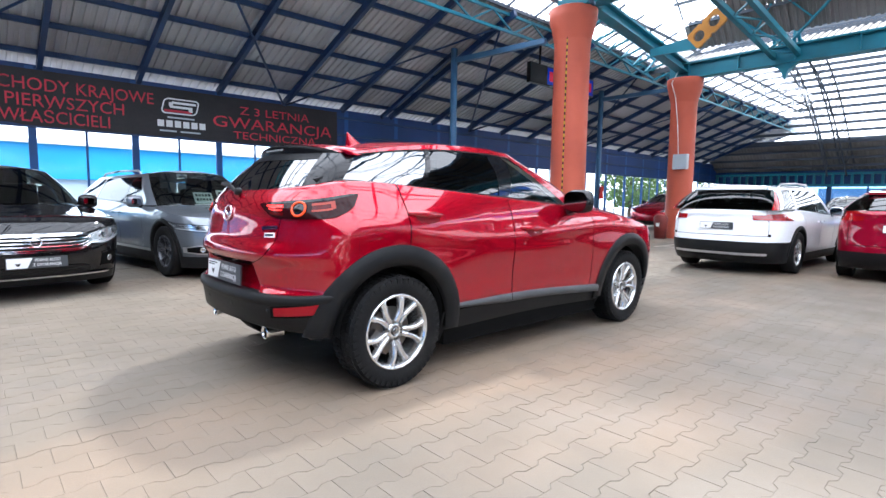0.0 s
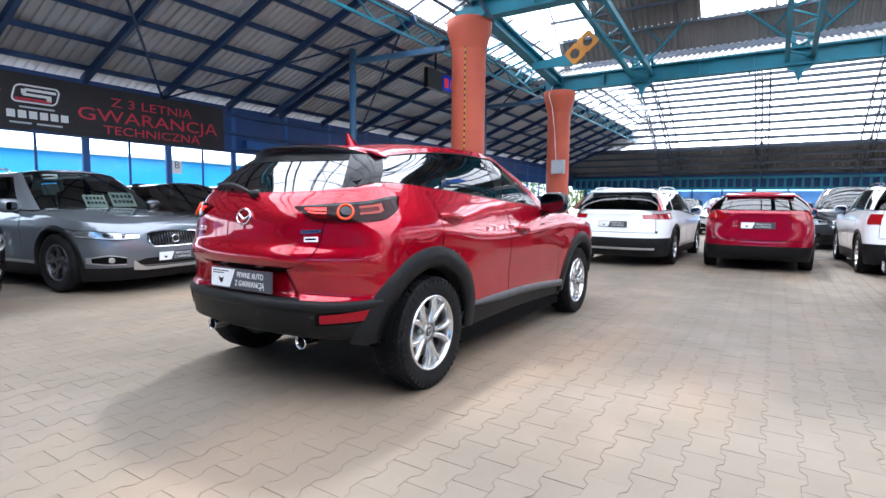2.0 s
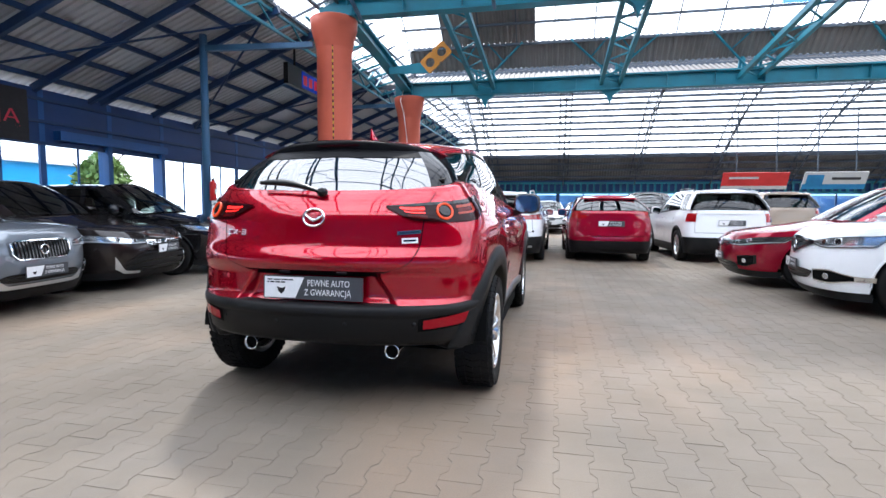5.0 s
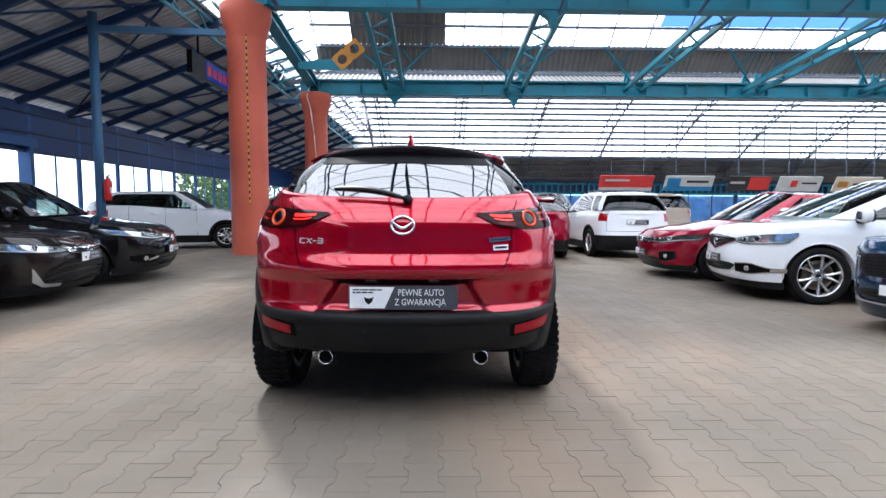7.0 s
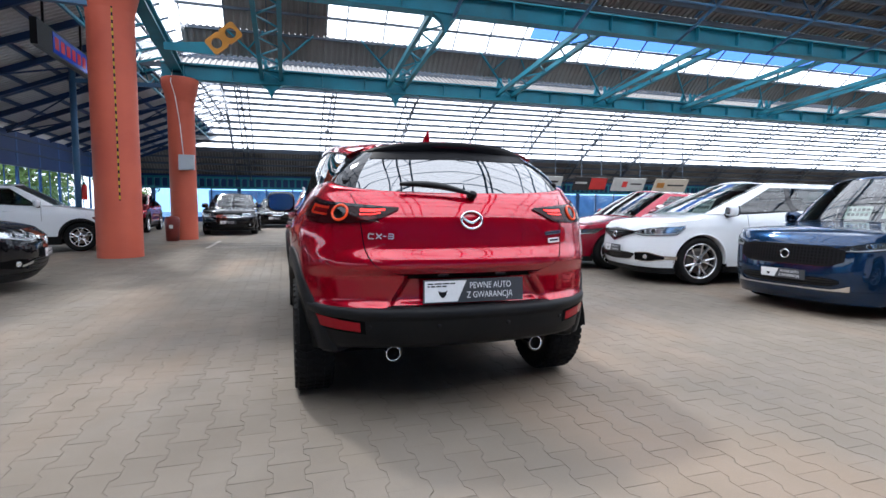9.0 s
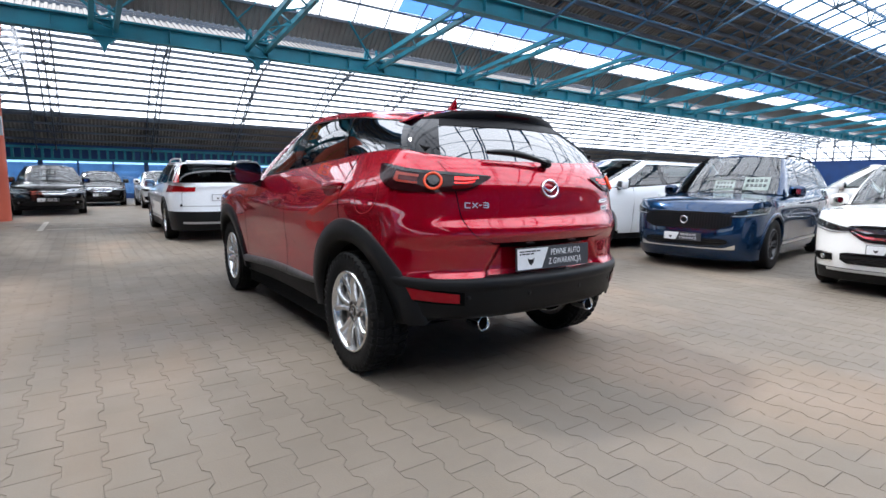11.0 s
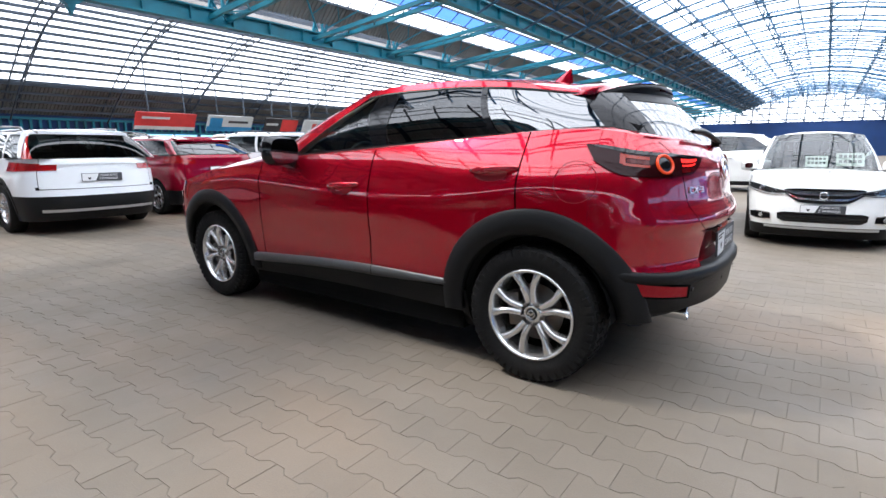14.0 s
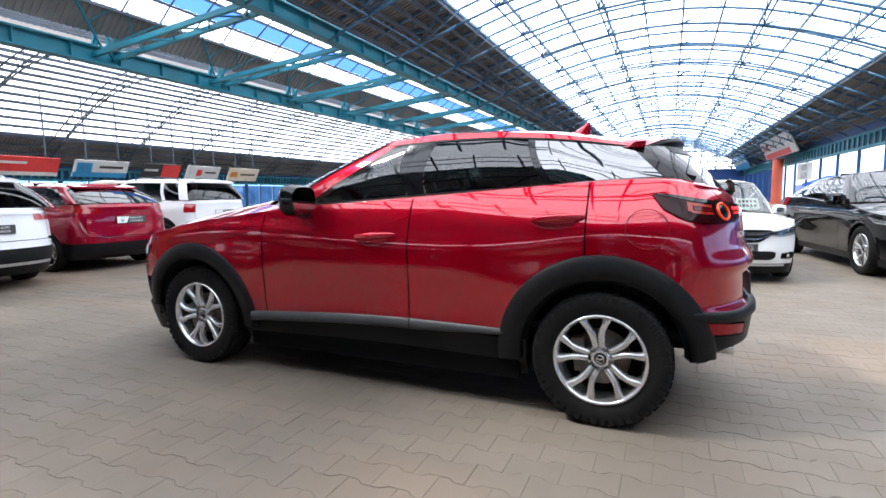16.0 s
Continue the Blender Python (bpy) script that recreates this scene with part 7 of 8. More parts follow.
parked_car("saloon", "black saloon with a pale roof reflection across the hall", BLACK, pose(26.0, -2.4, 0, 0, 0, 180), 4.64, 1.82, 1.44, 2.80, 0.90, 0.33, (0.95, 1.0), 0.78, 0.05, (1.6, 0), "sedan", papers=1)
parked_car("suv", "dark grey suv behind the red hatchback", car_paint("graphite_car_paint", (0.03, 0.032, 0.036), 0.5), pose(17.0, -4.3, 0, 0, 0, 175), 4.55, 1.84, 1.63, 2.70, 0.92, 0.35, (1.05, 1.1), 0.95, 0.0, (1.5, 0), "hatch", 0.3, plates="")
second = copy_thing(crossover, pose(21.4, 6.7, 0, 0, 0, 182))
tagged(second, "deep red small crossover parked by the far windows", "car", "cars parked in the hall")


# ---- fittings of the hall ----
def post(x, y, z0, z1, mat, name="post"):
    s = Shape().bar((x, y, z0), (x, y, z1), 0.17, n=14, smooth=True).span((x - 0.16, y - 0.16, z0), (x + 0.16, y + 0.16, z0 + 0.02))
    return setting(name, s, mat, "round blue steel post standing on the paving", "post")


for x in (7.35, 14.2):
    post(x, 6.5, 0.0, lean(6.5) + 0.05, BLUE_POST)
    s = Shape().bar((x, 6.5, lean(6.5) - 0.25), (x + 0.6, ROW_Y + 0.3, lean(6.5) - 0.12), 0.12)
    setting("brace", s, BLUE_POST, "blue steel brace from post to pillar", "brace")
    s = Shape().bar((x, 6.5, lean(6.5) - 0.05), (x, WALL_Y, lean(WALL_Y) - 0.10), 0.10)
    setting("brace", s, NAVY_STEEL, "dark blue strut under the side roof", "brace")


def extinguisher(x, y, z):
    e = thing("fire_extinguisher", "red fire extinguisher hung on a blue post", "extinguisher", at=pose(x, y, z))
    part("cylinder", Shape().lathe([(0.0, 0.0), (0.06, 0.0), (0.07, 0.015), (0.07, 0.36), (0.055, 0.41), (0.025, 0.44), (0.0, 0.44)], n=18), RED_PAINT, e)
    part("valve", Shape().span((-0.02, -0.015, 0.44), (0.02, 0.015, 0.48)).bar((0, 0, 0.48), (0.09, 0, 0.51), 0.02), TRIM_BLACK, e)
    part("hose", Shape().pipe([(0.03, 0, 0.46), (0.08, -0.03, 0.42), (0.085, -0.04, 0.30), (0.075, -0.03, 0.15)], 0.009, 6), TRIM_BLACK, e)
    part("label_patch", Shape().box((0, -0.0705, 0.2), (0.06, 0.002, 0.12)), PAPER, e)


extinguisher(7.33, 6.34, 1.18)
extinguisher(14.2, 6.34, 1.18)

# end of the side roof: lattice along the row of pillars
s = Shape()
pts_a = [(x, arch(x, V2 + 0.35, Z2 + 0.55, FAR_X + 0.15, 2.86, 3.35)) for x in span_q(V2 + 0.5, FAR_X - 0.4, 20)]
for (ax, az), (bx, bz) in zip(pts_a, pts_a[1:]):
    for d in (0.12, 0.62):
        s.bar((ax, ROW_Y - 0.15, az - d), (bx, ROW_Y - 0.15, bz - d), 0.06)
    s.bar((ax, ROW_Y - 0.15, az - 0.12), (bx, ROW_Y - 0.15, bz - 0.62), 0.035)
    s.bar((ax, ROW_Y - 0.15, az - 0.62), (ax, ROW_Y - 0.15, az - 0.12), 0.035)
setting("truss_end", s, GREY_STEEL, "grey lattice arch at the end of the far vault", "truss")
s = Shape()
for x0, x1, z0, z1 in ((V1, V2, Z1, Z2),):
    for k in range(8):
        a, b2 = k / 8, (k + 1) / 8
        xa, xb = x0 + (x1 - x0) * a, x0 + (x1 - x0) * b2
        za, zb2 = z0 + (z1 - z0) * a + 0.5, z0 + (z1 - z0) * b2 + 0.5
        s.bar((xa, ROW_Y + 0.9, za - 0.35), (xb, ROW_Y + 0.9, zb2 - 0.35), 0.06)
        s.bar((xa, ROW_Y + 0.9, za + 0.25), (xb, ROW_Y + 0.9, zb2 + 0.25), 0.06)
        s.bar((xa, ROW_Y + 0.9, za - 0.35), (xb, ROW_Y + 0.9, zb2 + 0.25), 0.04)
        s.bar((xb, ROW_Y + 0.9, zb2 - 0.35), (xb, ROW_Y, zb2 - 0.1), 0.05)
setting("truss_row", s, TEAL, "teal lattice beside the beam between the pillars", "truss")


# yellow pierced crane plate with its teal foot
def pierced(c, u, v, n, half, hole, thick):
    """A square plate with a round hole: centre, two unit directions in it and the normal."""
    s = Shape()
    k = 28
    for side in (-1, 1):
        rows = [[], []]
        for i in range(k):
            a = 2 * math.pi * i / k
            ca, sa = math.cos(a), math.sin(a)
            m = 1 / max(abs(ca), abs(sa))
            rows[0].append(tuple(c + (u * ca + v * sa) * hole + n * (side * thick / 2)))
            rows[1].append(tuple(c + (u * ca + v * sa) * (half * m) + n * (side * thick / 2)))
        s.grid(rows, False, True)
    for rr in (None, hole):
        rows = [[], []]
        for i in range(k):
            a = 2 * math.pi * i / k
            ca, sa = math.cos(a), math.sin(a)
            q = hole if rr else half / max(abs(ca), abs(sa))
            for j, sd in enumerate((-1, 1)):
                rows[j].append(tuple(c + (u * ca + v * sa) * q + n * (sd * thick / 2)))
        s.grid(rows, False, True)
    return s


plate = thing("crane_plate", "yellow pierced steel plate on a teal bracket", "steel plate", kind="structure")
u = Vector((0, -0.76, 0.65))
v = Vector((0, 0.65, 0.76))
nn = Vector((1, 0, 0))
c0 = Vector((12.0, 2.49, 5.25))
for i in range(2):
    part("pierced_plate", pierced(c0 + u * (0.447 * i), u, v, nn, 0.2235, 0.135, 0.08), YELLOW, plate)
s = Shape()
quad = [c0 - u * 0.224 + v * 0.20, c0 - u * 0.224 - v * 0.20, Vector((12.0, 3.74, 4.98)), Vector((12.0, 3.74, 5.16))]
s.add([p + nn * 0.035 for p in quad] + [p - nn * 0.035 for p in quad], [(0, 1, 2, 3), (7, 6, 5, 4), (0, 4, 5, 1), (1, 5, 6, 2), (2, 6, 7, 3), (3, 7, 4, 0)])
part("foot", s, TEAL, plate)

# pillar fittings
s = Shape()
for i in range(26):
    z = 1.15 + i * 0.14
    a = radians(198)
    s.box((V1 + 0.413 * math.cos(a), ROW_Y + 0.17 + 0.413 * math.sin(a), z + 0.035), (0.02, 0.03, 0.075), (0, 0, 18))
tape = tagged(new("warning_tape", s.mesh("warning_tape", YELLOW_TAPE)), "yellow dashed marker strip on an orange pillar", "marker", kind="structure")
s = Shape().box((V1 + 0.411 * math.cos(a), ROW_Y + 0.17 + 0.411 * math.sin(a), 3.0), (0.02, 0.028, 3.75), (0, 0, 18))
setting("tape_back", s, TRIM_BLACK, "black backing of a marker strip on a pillar", "marker")
bx = thing("junction_box", "grey enamel electric box on an orange pillar", "electric box", at=pose(V2 - 0.38, 3.62, 2.08))
part("case", Shape().box((-0.06, 0, 0.22), (0.14, 0.42, 0.44)), GREY_BOX, bx, fix=True)
part("lid", Shape().box((-0.14, 0, 0.22), (0.02, 0.40, 0.42)), GREY_BOX, bx, fix=True)
s = Shape().pipe([(V2 - 0.44, 3.70, 2.5), (V2 - 0.46, 3.76, 3.4), (V2 - 0.48, 3.86, 4.2), (V2 - 0.58, 3.95, 4.6), (V2 - 0.2, 3.95, 5.0)], 0.012, 6)
setting("cable", s, WHITE_PAINT, "thin white cable running down a pillar", "cable")
bn = thing("waste_bin", "maroon plastic waste bin beside a pillar", "bin", at=pose(V2 - 0.66, 4.02, 0))
part("tub", Shape().lathe([(0.0, 0.0), (0.17, 0.0), (0.20, 0.5), (0.20, 0.52)], n=20), ORANGE_DARK, bn)
part("hood", Shape().lathe([(0.205, 0.5), (0.205, 0.62), (0.17, 0.70), (0.0, 0.73)], n=20), ORANGE_DARK, bn)
part("sticker", Shape().box((-0.2, 0, 0.42), (0.012, 0.10, 0.10)), PAPER, bn)

# display board and gantry sign
sg = thing("display_board", "blue and red display board hung from the roof", "sign", at=pose(10.3, 5.3, 4.08))
part("case", Shape().box((0, 0.05, 0.24), (2.9, 0.12, 0.50)), TRIM_BLACK, sg, fix=True)
part("screen", Shape().box((0.33, -0.014, 0.24), (2.16, 0.008, 0.42)), glow("blue_display", (0.004, 0.02, 0.30), 0.10), sg)
RED_DISPLAY = glow("red_display", (0.50, 0.01, 0.03), 0.07)
for k in range(7):
    part("display_mark", Shape().box((-0.57 + 0.30 * k, -0.020, 0.24), (0.19, 0.004, 0.24)), RED_DISPLAY, sg)
for dx in (-1.0, 1.0):
    part("hanger", Shape().bar((dx, 0.05, 0.48), (dx, 0.05, 1.15), 0.04), TRIM_BLACK, sg)

# banner on the window wall
bnr = thing("banner", "long black advertising banner with red lettering on the blue wall", "banner", at=pose(0, WALL_Y - 0.115, 0))
s = Shape()
rows = []
for zz in (2.36, 2.70, 3.04, 3.40):
    rows.append([(xx, -0.012 * math.sin(xx * 2.1 + zz * 3) - 0.006, zz) for xx in span_q(-4.6, 5.80, 60)])
s.grid(rows)
part("sheet", s, surface("black_banner_cloth", (0.016, 0.015, 0.017), 0.55, dirt=(0.03, 0.028, 0.03), dirt_scale=1.0), bnr)
RED_LETTERS = surface("red_banner_print", (0.55, 0.03, 0.06), 0.5)


def wall_text(text, x, z, size, width, mat=RED_LETTERS):
    ob = letters("lettering", text, size, mat, bnr, Matrix(), 0.001, "LEFT")
    full = max(vv.co.x for vv in ob.data.vertices)
    ob.matrix_local = pose(x, -0.024, z, 90, 0, 0) @ Matrix.Diagonal((width / full, 1, 1, 1))


wall_text("SAMOCHODY KRAJOWE", -2.12, 3.02, 0.33, 3.42)
wall_text("PIERWSZYCH", -1.18, 2.72, 0.33, 1.92)
wall_text("WŁAŚCICIELI", -1.26, 2.43, 0.33, 1.74)
wall_text("Z 3 LETNIĄ", 3.14, 3.03, 0.26, 1.82)
wall_text("GWARANCJĄ", 2.50, 2.70, 0.36, 3.12)
wall_text("TECHNICZNĄ", 2.98, 2.45, 0.25, 2.16)


def rounded_frame(x0, x1, z0, z1, r, wd, slant):
    """A slanted frame with round corners, in the plane of the banner."""
    ring = []
    for cx, cz, a0 in ((x1 - r, z1 - r, 0), (x0 + r, z1 - r, 90), (x0 + r, z0 + r, 180), (x1 - r, z0 + r, 270)):
        for k in range(6):
            a = radians(a0 + 18 * k)
            ring.append([(cx + q * math.cos(a) + slant * (cz + q * math.sin(a) - z0), -0.024, cz + q * math.sin(a)) for q in (r - wd, r)])
    return Shape().grid(ring + ring[:1], smooth=False)


part("logo_frame", rounded_frame(1.42, 2.16, 2.86, 3.20, 0.10, 0.030, 0.25), PLATE_WHITE, bnr)
for x0, x1, z0, z1, mt in ((1.66, 2.16, 3.08, 3.13, PLATE_WHITE), (1.60, 1.68, 3.02, 3.11, PLATE_WHITE), (1.62, 2.08, 2.99, 3.04, PLATE_WHITE), (2.00, 2.08, 2.93, 3.02, PLATE_WHITE), (1.50, 2.06, 2.90, 2.95, RED_LETTERS)):
    part("logo_mark", Shape().span((x0, -0.026, z0), (x1, -0.022, z1)), mt, bnr)
for k in range(6):
    part("logo_bar", Shape().span((1.36 + 0.172 * k, -0.026, 2.575), (1.49 + 0.172 * k, -0.022, 2.715)), PLATE_WHITE, bnr)
for k in range(2):
    part("logo_bar", Shape().span((1.40 + 0.42 * k, -0.026, 2.47), (1.74 + 0.50 * k, -0.022, 2.505)), GREY_BOX, bnr)
part("logo_bar", Shape().span((1.56, -0.026, 2.765), (2.12, -0.022, 2.80)), GREY_BOX, bnr)
# round-edged letter sign seen in the window
lt = thing("letter_sign", "white square sign with a black letter B on a window", "sign", at=pose(4.60, WALL_Y - 0.030, 1.70))
part("board", Shape().box((0, 0, 0.16), (0.24, 0.01, 0.30)), PLATE_WHITE, lt, fix=True)
letters("lettering", "B", 0.24, BLUE_PANEL, lt, pose(0, -0.008, 0.13, 90, 0, 0), 0.001, "CENTER")
# open gateway in the window wall
g = tagged(new("door_1"), "open blue framed gateway in the window wall", "door", kind="structure")
s = Shape().span((7.66, WALL_Y - 0.20, 0.0), (7.78, WALL_Y + 0.1, 2.52)).span((9.40, WALL_Y - 0.20, 0.0), (9.52, WALL_Y + 0.1, 2.52)).span((6.4, WALL_Y - 0.24, 2.46), (9.6, WALL_Y - 0.04, 2.66))
part("door_frame", s, BLUE, g)

# hedge and trees seen through the glass at the far corner
def leafy(name, label, c, size, n, mat):
    rng = random.Random(7)
    s = Shape()
    for i in range(n):
        a, zz, rr = rng.random() * 6.283, rng.random(), math.sqrt(rng.random())
        w = math.sin(math.pi * (0.15 + 0.8 * zz))
        p = Vector((c[0] + size[0] * rr * w * math.cos(a), c[1] + size[1] * rr * w * math.sin(a), c[2] + size[2] * zz))
        r = 0.10 + 0.14 * rng.random()
        d1 = Vector((rng.uniform(-1, 1), rng.uniform(-1, 1), rng.uniform(-1, 1))).normalized()
        d2 = d1.cross(Vector((rng.uniform(-1, 1), rng.uniform(-1, 1), rng.uniform(-1, 1)))).normalized()
        s.add([p + d1 * r, p + d2 * r * 0.5, p - d1 * r, p - d2 * r * 0.5], [(0, 1, 2, 3)])
    return s


LEAF = surface("green_leaves", (0.10, 0.17, 0.04), 0.6, dirt=(0.12, 0.19, 0.06), dirt_scale=2)
BARK = surface("bark", (0.10, 0.075, 0.055), 0.9)
for x, y, h, wd in ((16.5, 18.5, 2.6, 1.2), (33.0, 15.2, 4.2, 2.2), (41, 17.0, 5.5, 2.4), (47, 13.5, 5.5, 2.6)):
    tr = thing("tree", "leafy green tree outside the windows", "tree", "trees outside", at=pose(x, y, -0.12))
    part("trunk", Shape().lathe([(0.16, 0.0), (0.12, 0.8), (0.09, 1.9), (0.04, h * 0.7)], n=10), BARK, tr)
    for k in range(5):
        a = k * 1.3
        part("limb", Shape().bar((0, 0, 1.2 + 0.3 * k), (1.1 * math.cos(a), 1.1 * math.sin(a), 2.2 + 0.4 * k), 0.07, n=6), BARK, tr)
    part("crown", leafy("crown", "", (0, 0, 0.9), (wd, wd, h), 2200, LEAF), LEAF, tr)

# advertising boards under the far roof
def ad_board(y0, y1, mats, label):
    w = abs(y1 - y0)
    place = pose(28.0, (y0 + y1) / 2, 2.20) @ pose(0, 0, 0, 0, -28, 0)
    ab = thing("advertising_board", label, "sign", "advertising boards under the far roof", at=place)
    part("panel", Shape().box((0, 0, 0.48), (0.05, w, 0.96)), mats[0], ab, fix=True)
    for f0, f1, z0, z1, m in mats[1:]:
        part("print", Shape().span((-0.036, w * (0.5 - f1), 0.96 * z0), (-0.028, w * (0.5 - f0), 0.96 * z1)), m, ab)
    for f in (-0.3, 0.3):
        up = place.inverted() @ Vector((27.7, (y0 + y1) / 2 + w * f, arch(27.7, V2 + 0.35, Z2 + 0.55, FAR_X + 0.15, 2.86, 3.35) - 0.02))
        part("strut", Shape().bar((0, w * f, 0.9), up, 0.05), GREY_STEEL, ab)


SIGN_RED = surface("red_sign", (0.55, 0.04, 0.04), 0.4)
SIGN_WHITE = surface("white_sign", (0.50, 0.52, 0.52), 0.4, dirt=(0.40, 0.42, 0.42))
SIGN_BLUE = surface("blue_sign", (0.03, 0.22, 0.45), 0.4)
SIGN_DARK = surface("dark_sign", (0.03, 0.03, 0.035), 0.4)
ad_board(-9.9, -13.1, [SIGN_RED, (0.1, 0.55, 0.62, 0.75, SIGN_WHITE), (0.0, 1.0, 0.0, 0.2, SIGN_WHITE)], "red advertising board with a pale strip")
ad_board(-13.8, -16.7, [SIGN_WHITE, (0.05, 0.32, 0.2, 0.85, SIGN_BLUE), (0.0, 1.0, 0.0, 0.3, SIGN_BLUE), (0.45, 0.9, 0.55, 0.7, SIGN_DARK)], "white and blue advertising board")
ad_board(-17.6, -20.1, [SIGN_DARK, (0.5, 1.0, 0.1, 0.95, SIGN_RED), (0.05, 0.4, 0.5, 0.65, SIGN_WHITE)], "black and red advertising board")
ad_board(-20.6, -23.2, [SIGN_WHITE, (0.3, 0.45, 0.3, 0.75, SIGN_RED), (0.55, 0.9, 0.5, 0.62, SIGN_DARK)], "white advertising board with a red mark")
ad_board(-24.0, -26.8, [surface("cream_sign", (0.55, 0.50, 0.42), 0.4), (0.08, 0.3, 0.3, 0.7, YELLOW), (0.4, 0.9, 0.45, 0.58, SIGN_DARK)], "cream advertising board with a yellow mark")

# near-side wall: pierced girder over open glazing
s = Shape().span((NEAR_X - 0.2, END_Y, 0.0), (NEAR_X, ROW_Y, 0.35)).span((NEAR_X - 0.2, END_Y, 3.30), (NEAR_X - 0.12, ROW_Y, 4.9))
setting("wall_near", s, BLUE_PANEL, "dark blue sheet wall above and below a window band", "wall")
s = Shape().span((NEAR_X - 0.1, END_Y, 3.30), (NEAR_X + 0.10, ROW_Y, 3.42)).span((NEAR_X - 0.1, END_Y, 4.02), (NEAR_X + 0.10, ROW_Y, 4.12))
y = ROW_Y - 0.2
while y > END_Y:
    s.span((NEAR_X - 0.04, y - 0.14, 3.4), (NEAR_X + 0.04, y + 0.14, 4.04))
    y -= 0.85
setting("girder_near", s, TEAL, "teal pierced steel girder above the near windows", "girder")
y = ROW_Y - 0.5
k = 0
while y > END_Y:
    s = Shape().span((NEAR_X - 0.08, y - 0.07, 0), (NEAR_X + 0.06, y + 0.07, 3.32))
    setting("wall_post", s, BLUE, "blue steel post of the near window wall", "post")
    w = tagged(new("window_3"), "clear pane of the near window wall", "window", kind="structure")
    z0, z1 = (0.95, 2.25) if y > -16 else (0.35, 3.30)
    part("pane", Shape().span((NEAR_X - 0.02, y - 3.83, z0), (NEAR_X - 0.012, y - 0.07, z1)), FAR_PANE if y > -16 else WALL_PANE, w).visible_shadow = False
    if y > -16:
        for a, b2 in ((0.35, z0), (z1, 3.30)):
            part("panel", Shape().span((NEAR_X - 0.04, y - 3.83, a), (NEAR_X, y - 0.07, b2)), BLUE_PANEL, w)
    y -= 3.9
    k += 1
p = tagged(new("pillar"), "round orange painted pillar by the near wall", "pillar", kind="structure")
part("shaft", Shape().lathe([(0.42, 0.0), (0.42, 3.9)], c=(NEAR_X + 0.7, -50.5, 0), n=24), ORANGE, p)
s = Shape().span((NEAR_X - 9, -90, -0.12), (NEAR_X - 8, 20, 2.0))
setting("backdrop_near", s, surface("blue_stalls", (0.10, 0.18, 0.42), 0.6, dirt=(0.35, 0.35, 0.36), dirt_scale=0.5), "blue market stalls outside the near windows", "facade")
s = Shape()
for k in range(6):
    y = -20 - 9.5 * k
    s.add([(NEAR_X - 8, y, 2.9), (NEAR_X - 8, y - 6, 2.9), (NEAR_X - 5.6, y - 6, 2.0), (NEAR_X - 5.6, y, 2.0), (NEAR_X - 5.6, y - 6, 1.75), (NEAR_X - 5.6, y, 1.75)], [(0, 1, 2, 3), (3, 2, 4, 5)])
setting("awning", s, surface("blue_awning", (0.02, 0.08, 0.40), 0.7), "blue cloth awnings outside the near windows", "awning")
tk = thing("advertising_board", "white and red board lettered truck hung under the roof", "sign", at=pose(NEAR_X + 0.9, -48.0, 4.0) @ pose(0, 0, 0, 0, 26, 0))
part("panel", Shape().box((0, 0, 0.85), (0.08, 13.0, 1.7)), SIGN_WHITE, tk, fix=True)
part("print", Shape().span((0.045, -6.0, 0.05), (0.055, 4.5, 0.50)), SIGN_RED, tk)
letters("lettering", "TRUCK", 1.0, SIGN_RED, tk, pose(0.06, -5.8, 0.75, 90, 0, 90), 0.004)
nv = thing("advertising_board", "dark blue board with pale writing under the roof", "sign", at=pose(NEAR_X + 0.9, -72.0, 3.9) @ pose(0, 0, 0, 0, 26, 0))
part("panel", Shape().box((0, 0, 0.85), (0.08, 13.0, 1.7)), SIGN_BLUE, nv, fix=True)
s = Shape()
for k in range(6):
    s.span((0.045, -5.4 + 1.9 * k, 0.7), (0.055, -4.0 + 1.9 * k, 1.1))
part("print", s, SIGN_WHITE, nv)
au = thing("wall_sign", "white sign lettered auto salon behind the windows", "sign", at=pose(NEAR_X + 0.12, -43.5, 2.0))
part("panel", Shape().box((0, 0, 0.55), (0.04, 4.6, 1.25)), SIGN_WHITE, au, fix=True)
letters("lettering", "AUTO", 0.62, SIGN_DARK, au, pose(0.03, 0, 0.62, 90, 0, 90), 0.002, "CENTER")
letters("lettering", "SALON", 0.62, SIGN_DARK, au, pose(0.03, 0, 0.06, 90, 0, 90), 0.002, "CENTER")
# end wall of the hall
ob = setting("window_end", Shape().span((-14, END_Y - 0.1, 4.3), (FAR_X, END_Y - 0.05, 9.0)), ROOF_PANE, "white translucent gable glazing at the end of the hall", "window")
ob.visible_shadow = False
setting("wall_end", Shape().span((-14, END_Y - 0.2, 0), (FAR_X, END_Y, 4.3)), BLUE_PANEL, "dark blue sheet wall at the end of the hall", "wall")
s = Shape()
for k in range(24):
    x = -14 + 1.96 * k
    s.bar((x, END_Y + 0.1, 4.3), (x, END_Y + 0.1, 8.6), 0.14).bar((x, END_Y + 0.1, 4.3), (x + 1.96, END_Y + 0.1, 6.4), 0.12).bar((x, END_Y + 0.1, 8.5), (x + 1.96, END_Y + 0.1, 6.4), 0.12)
for k in range(6):
    s.bar((-14, END_Y + 0.1, 4.6 + 0.75 * k), (FAR_X, END_Y + 0.1, 4.6 + 0.75 * k), 0.14)
setting("gable_frame", s, GREY_STEEL, "grey steel lattice before the glazed gable", "truss")
setting("wall_back", Shape().span((-14.2, ROW_Y - 0.2, 0), (-14.0, WALL_Y, 5.6)), BLUE_PANEL, "dark blue sheet wall closing the side aisle", "wall")

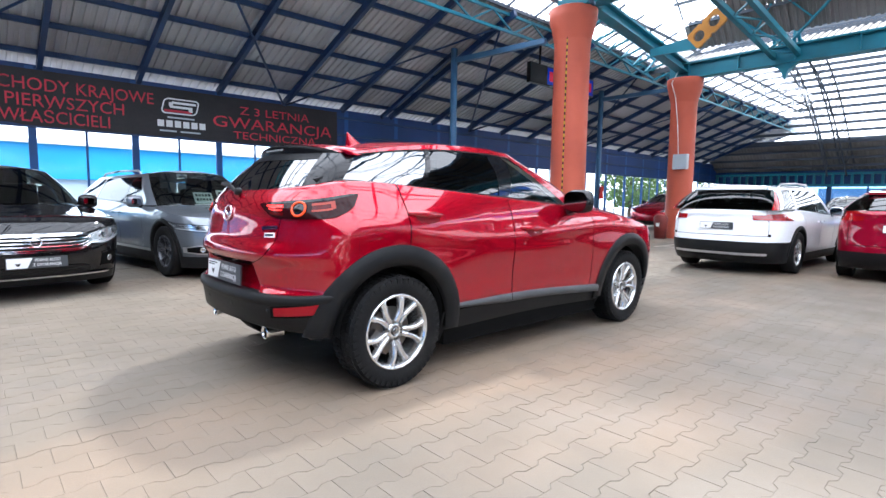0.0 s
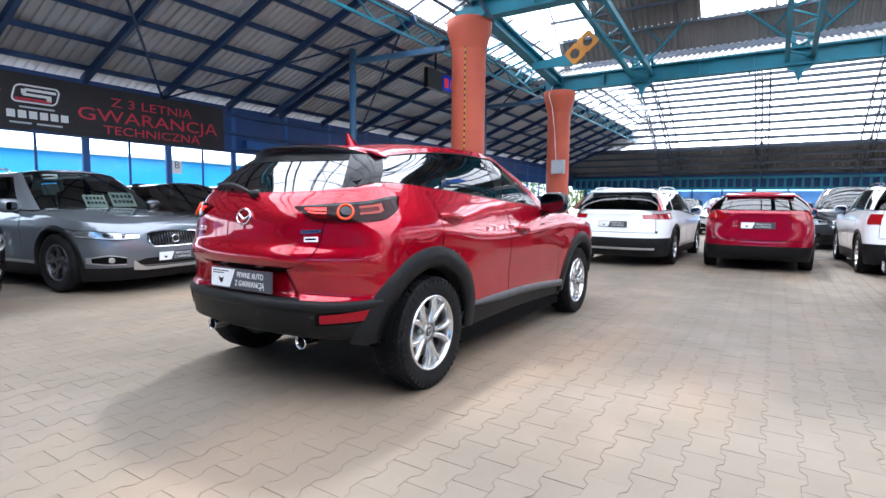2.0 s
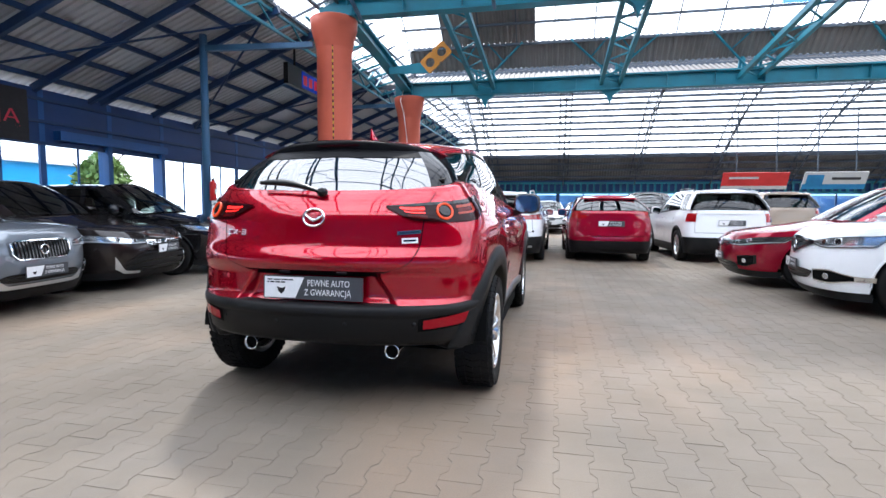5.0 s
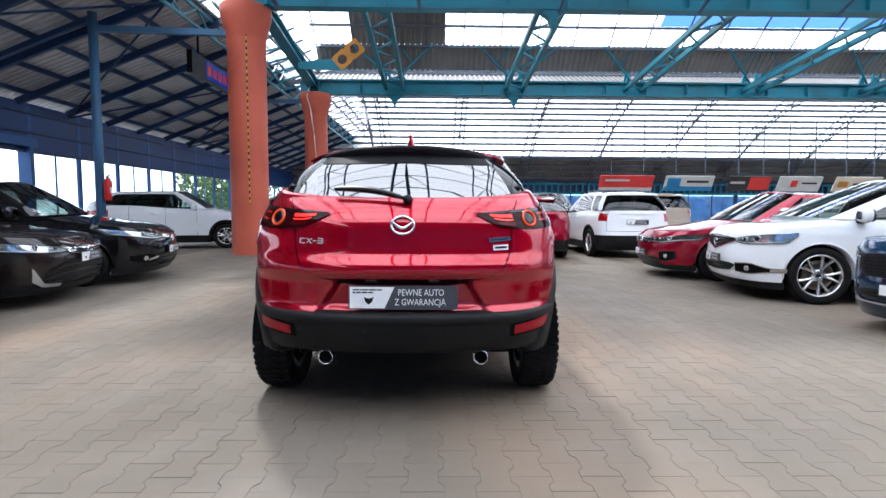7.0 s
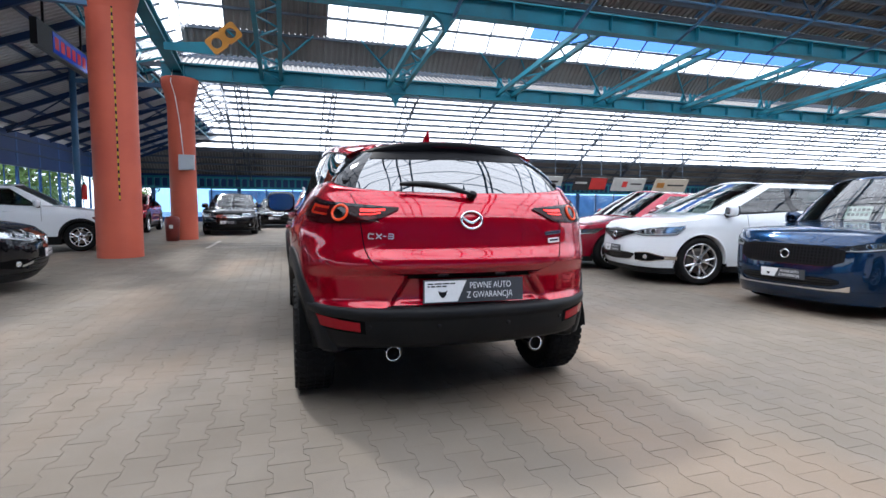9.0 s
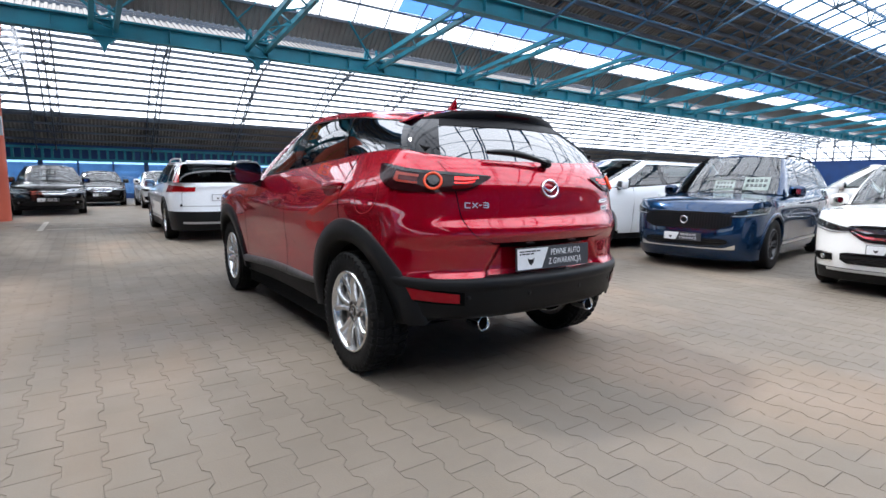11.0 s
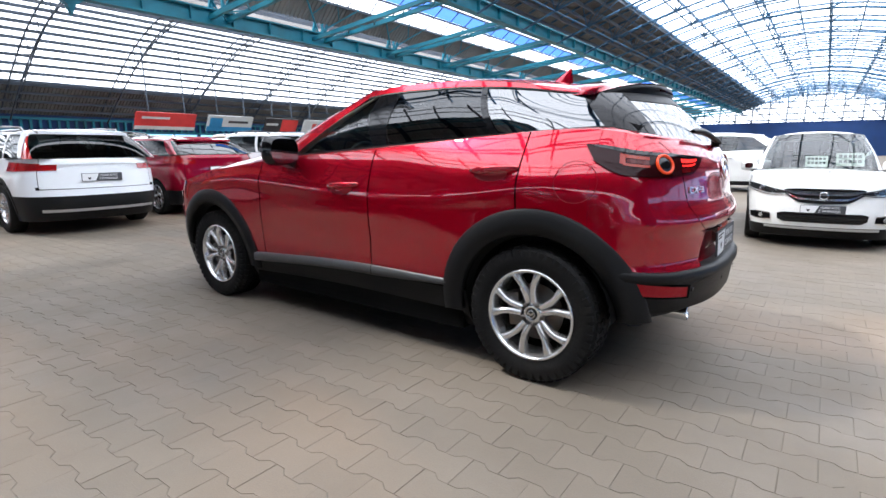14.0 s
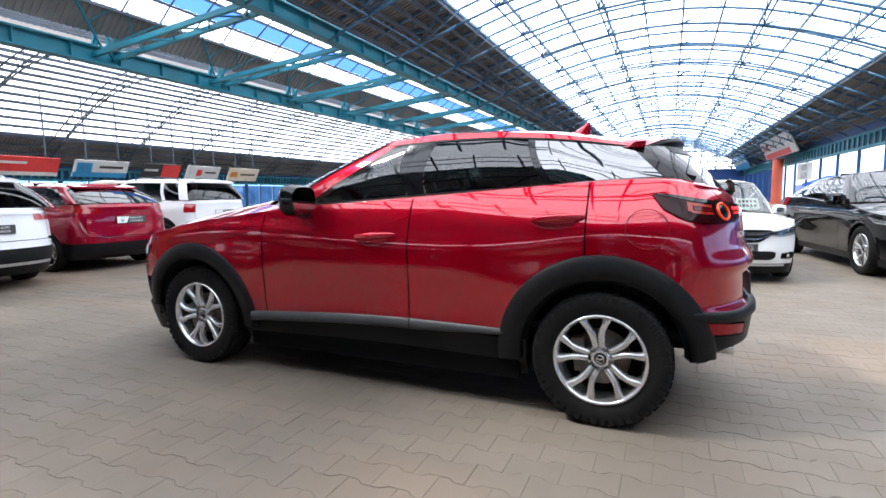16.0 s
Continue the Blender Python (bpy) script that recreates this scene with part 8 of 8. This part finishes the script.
# worn parking lines
LINE = surface("worn_white_line", (0.46, 0.42, 0.36), 0.8, dirt=(0.30, 0.27, 0.23), dirt_scale=4)
for a, b2 in (((10.9, -3.4), (10.9, 2.6)), ((10.6, 2.7), (13.4, 2.7)), ((10.9, -5.6), (10.9, -9.0))):
    d = Vector((b2[0] - a[0], b2[1] - a[1], 0))
    nrm = Vector((-d.y, d.x, 0)).normalized() * 0.05
    A, B = Vector((*a, 0.004)), Vector((*b2, 0.004))
    setting("floor_line", Shape().add([A - nrm, B - nrm, B + nrm, A + nrm], [(0, 1, 2, 3)]), LINE, "worn pale parking line on the paving", "marking")


# ---- floor of interlocking concrete blocks ----
PL, PW, EW, WA = 0.22, 0.1425, 0.0835, 0.0590      # length, column pitch, half widths at the ends and the waist
PX0, PX1, PY0, PY1 = -6.2, 12.2, -6.6, 5.6


def block_outline(g):
    e, w, h = EW - g, WA - g, PL / 2 - g
    half = [(-h, e), (-0.072, e), (-0.042, w), (0.042, w), (0.072, e), (h, e)]
    return half + [(x, -y) for x, y in half[::-1]]


def block_shape(s, cx, cy, dz, tilt):
    o = block_outline(0.0006)
    i = block_outline(0.0021)
    vs = [(cx + x, cy + y, dz - 0.0016) for x, y in o] + [(cx + x, cy + y, dz + x * tilt[0] + y * tilt[1]) for x, y in i]
    n = len(o)
    s.add(vs, [tuple(range(n, 2 * n))[::-1]] + [(k, (k + 1) % n, n + (k + 1) % n, n + k)[::-1] for k in range(n)])


bed = Shape().span((PX0 + 0.02, PY0 + 0.02, -0.12), (PX1 - 0.02, PY1 - 0.02, -0.0034))
floor = setting("floor", bed, JOINT, "floor of grey interlocking concrete paving blocks", "floor")
far = Shape()
for a, b2 in (((-14, END_Y), (PX0, WALL_Y)), ((PX1, END_Y), (FAR_X, WALL_Y)), ((PX0, END_Y), (PX1, PY0)), ((PX0, PY1), (PX1, WALL_Y))):
    far.span((*a, -0.12), (*b2, -0.001))
part("distant_paving", far, PAVER_FAR, floor)
rng = random.Random(11)
one = Shape()
block_shape(one, 0, 0, 0, (0, 0))
one_mesh = one.mesh("paving_block", PAVER)
rest = Shape()
cols = int((PY1 - PY0) / PW)
rowsn = int((PX1 - PX0) / PL)
for c in range(cols):
    cy = PY0 + 0.075 + c * PW
    for r in range(rowsn):
        cx = PX0 + 0.12 + r * PL + (PL / 2 if c % 2 else 0)
        dz = -rng.random() * 0.0018
        tilt = (rng.uniform(-0.006, 0.006), rng.uniform(-0.006, 0.006))
        if -2.32 < cx < -0.95 and -3.1 < cy < 3.4:
            ob = new("paving_block", one_mesh)
            ob.parent = floor
            ob.matrix_local = Matrix.Translation((cx, cy, dz)) @ Euler((tilt[1], -tilt[0], rng.uniform(-0.006, 0.006))).to_matrix().to_4x4()
        else:
            block_shape(rest, cx, cy, dz, tilt)
ob = part("paving", rest, PAVER_REST, floor)
tagged(ob, "grey and sandy interlocking concrete blocks", "", "", "stuff")
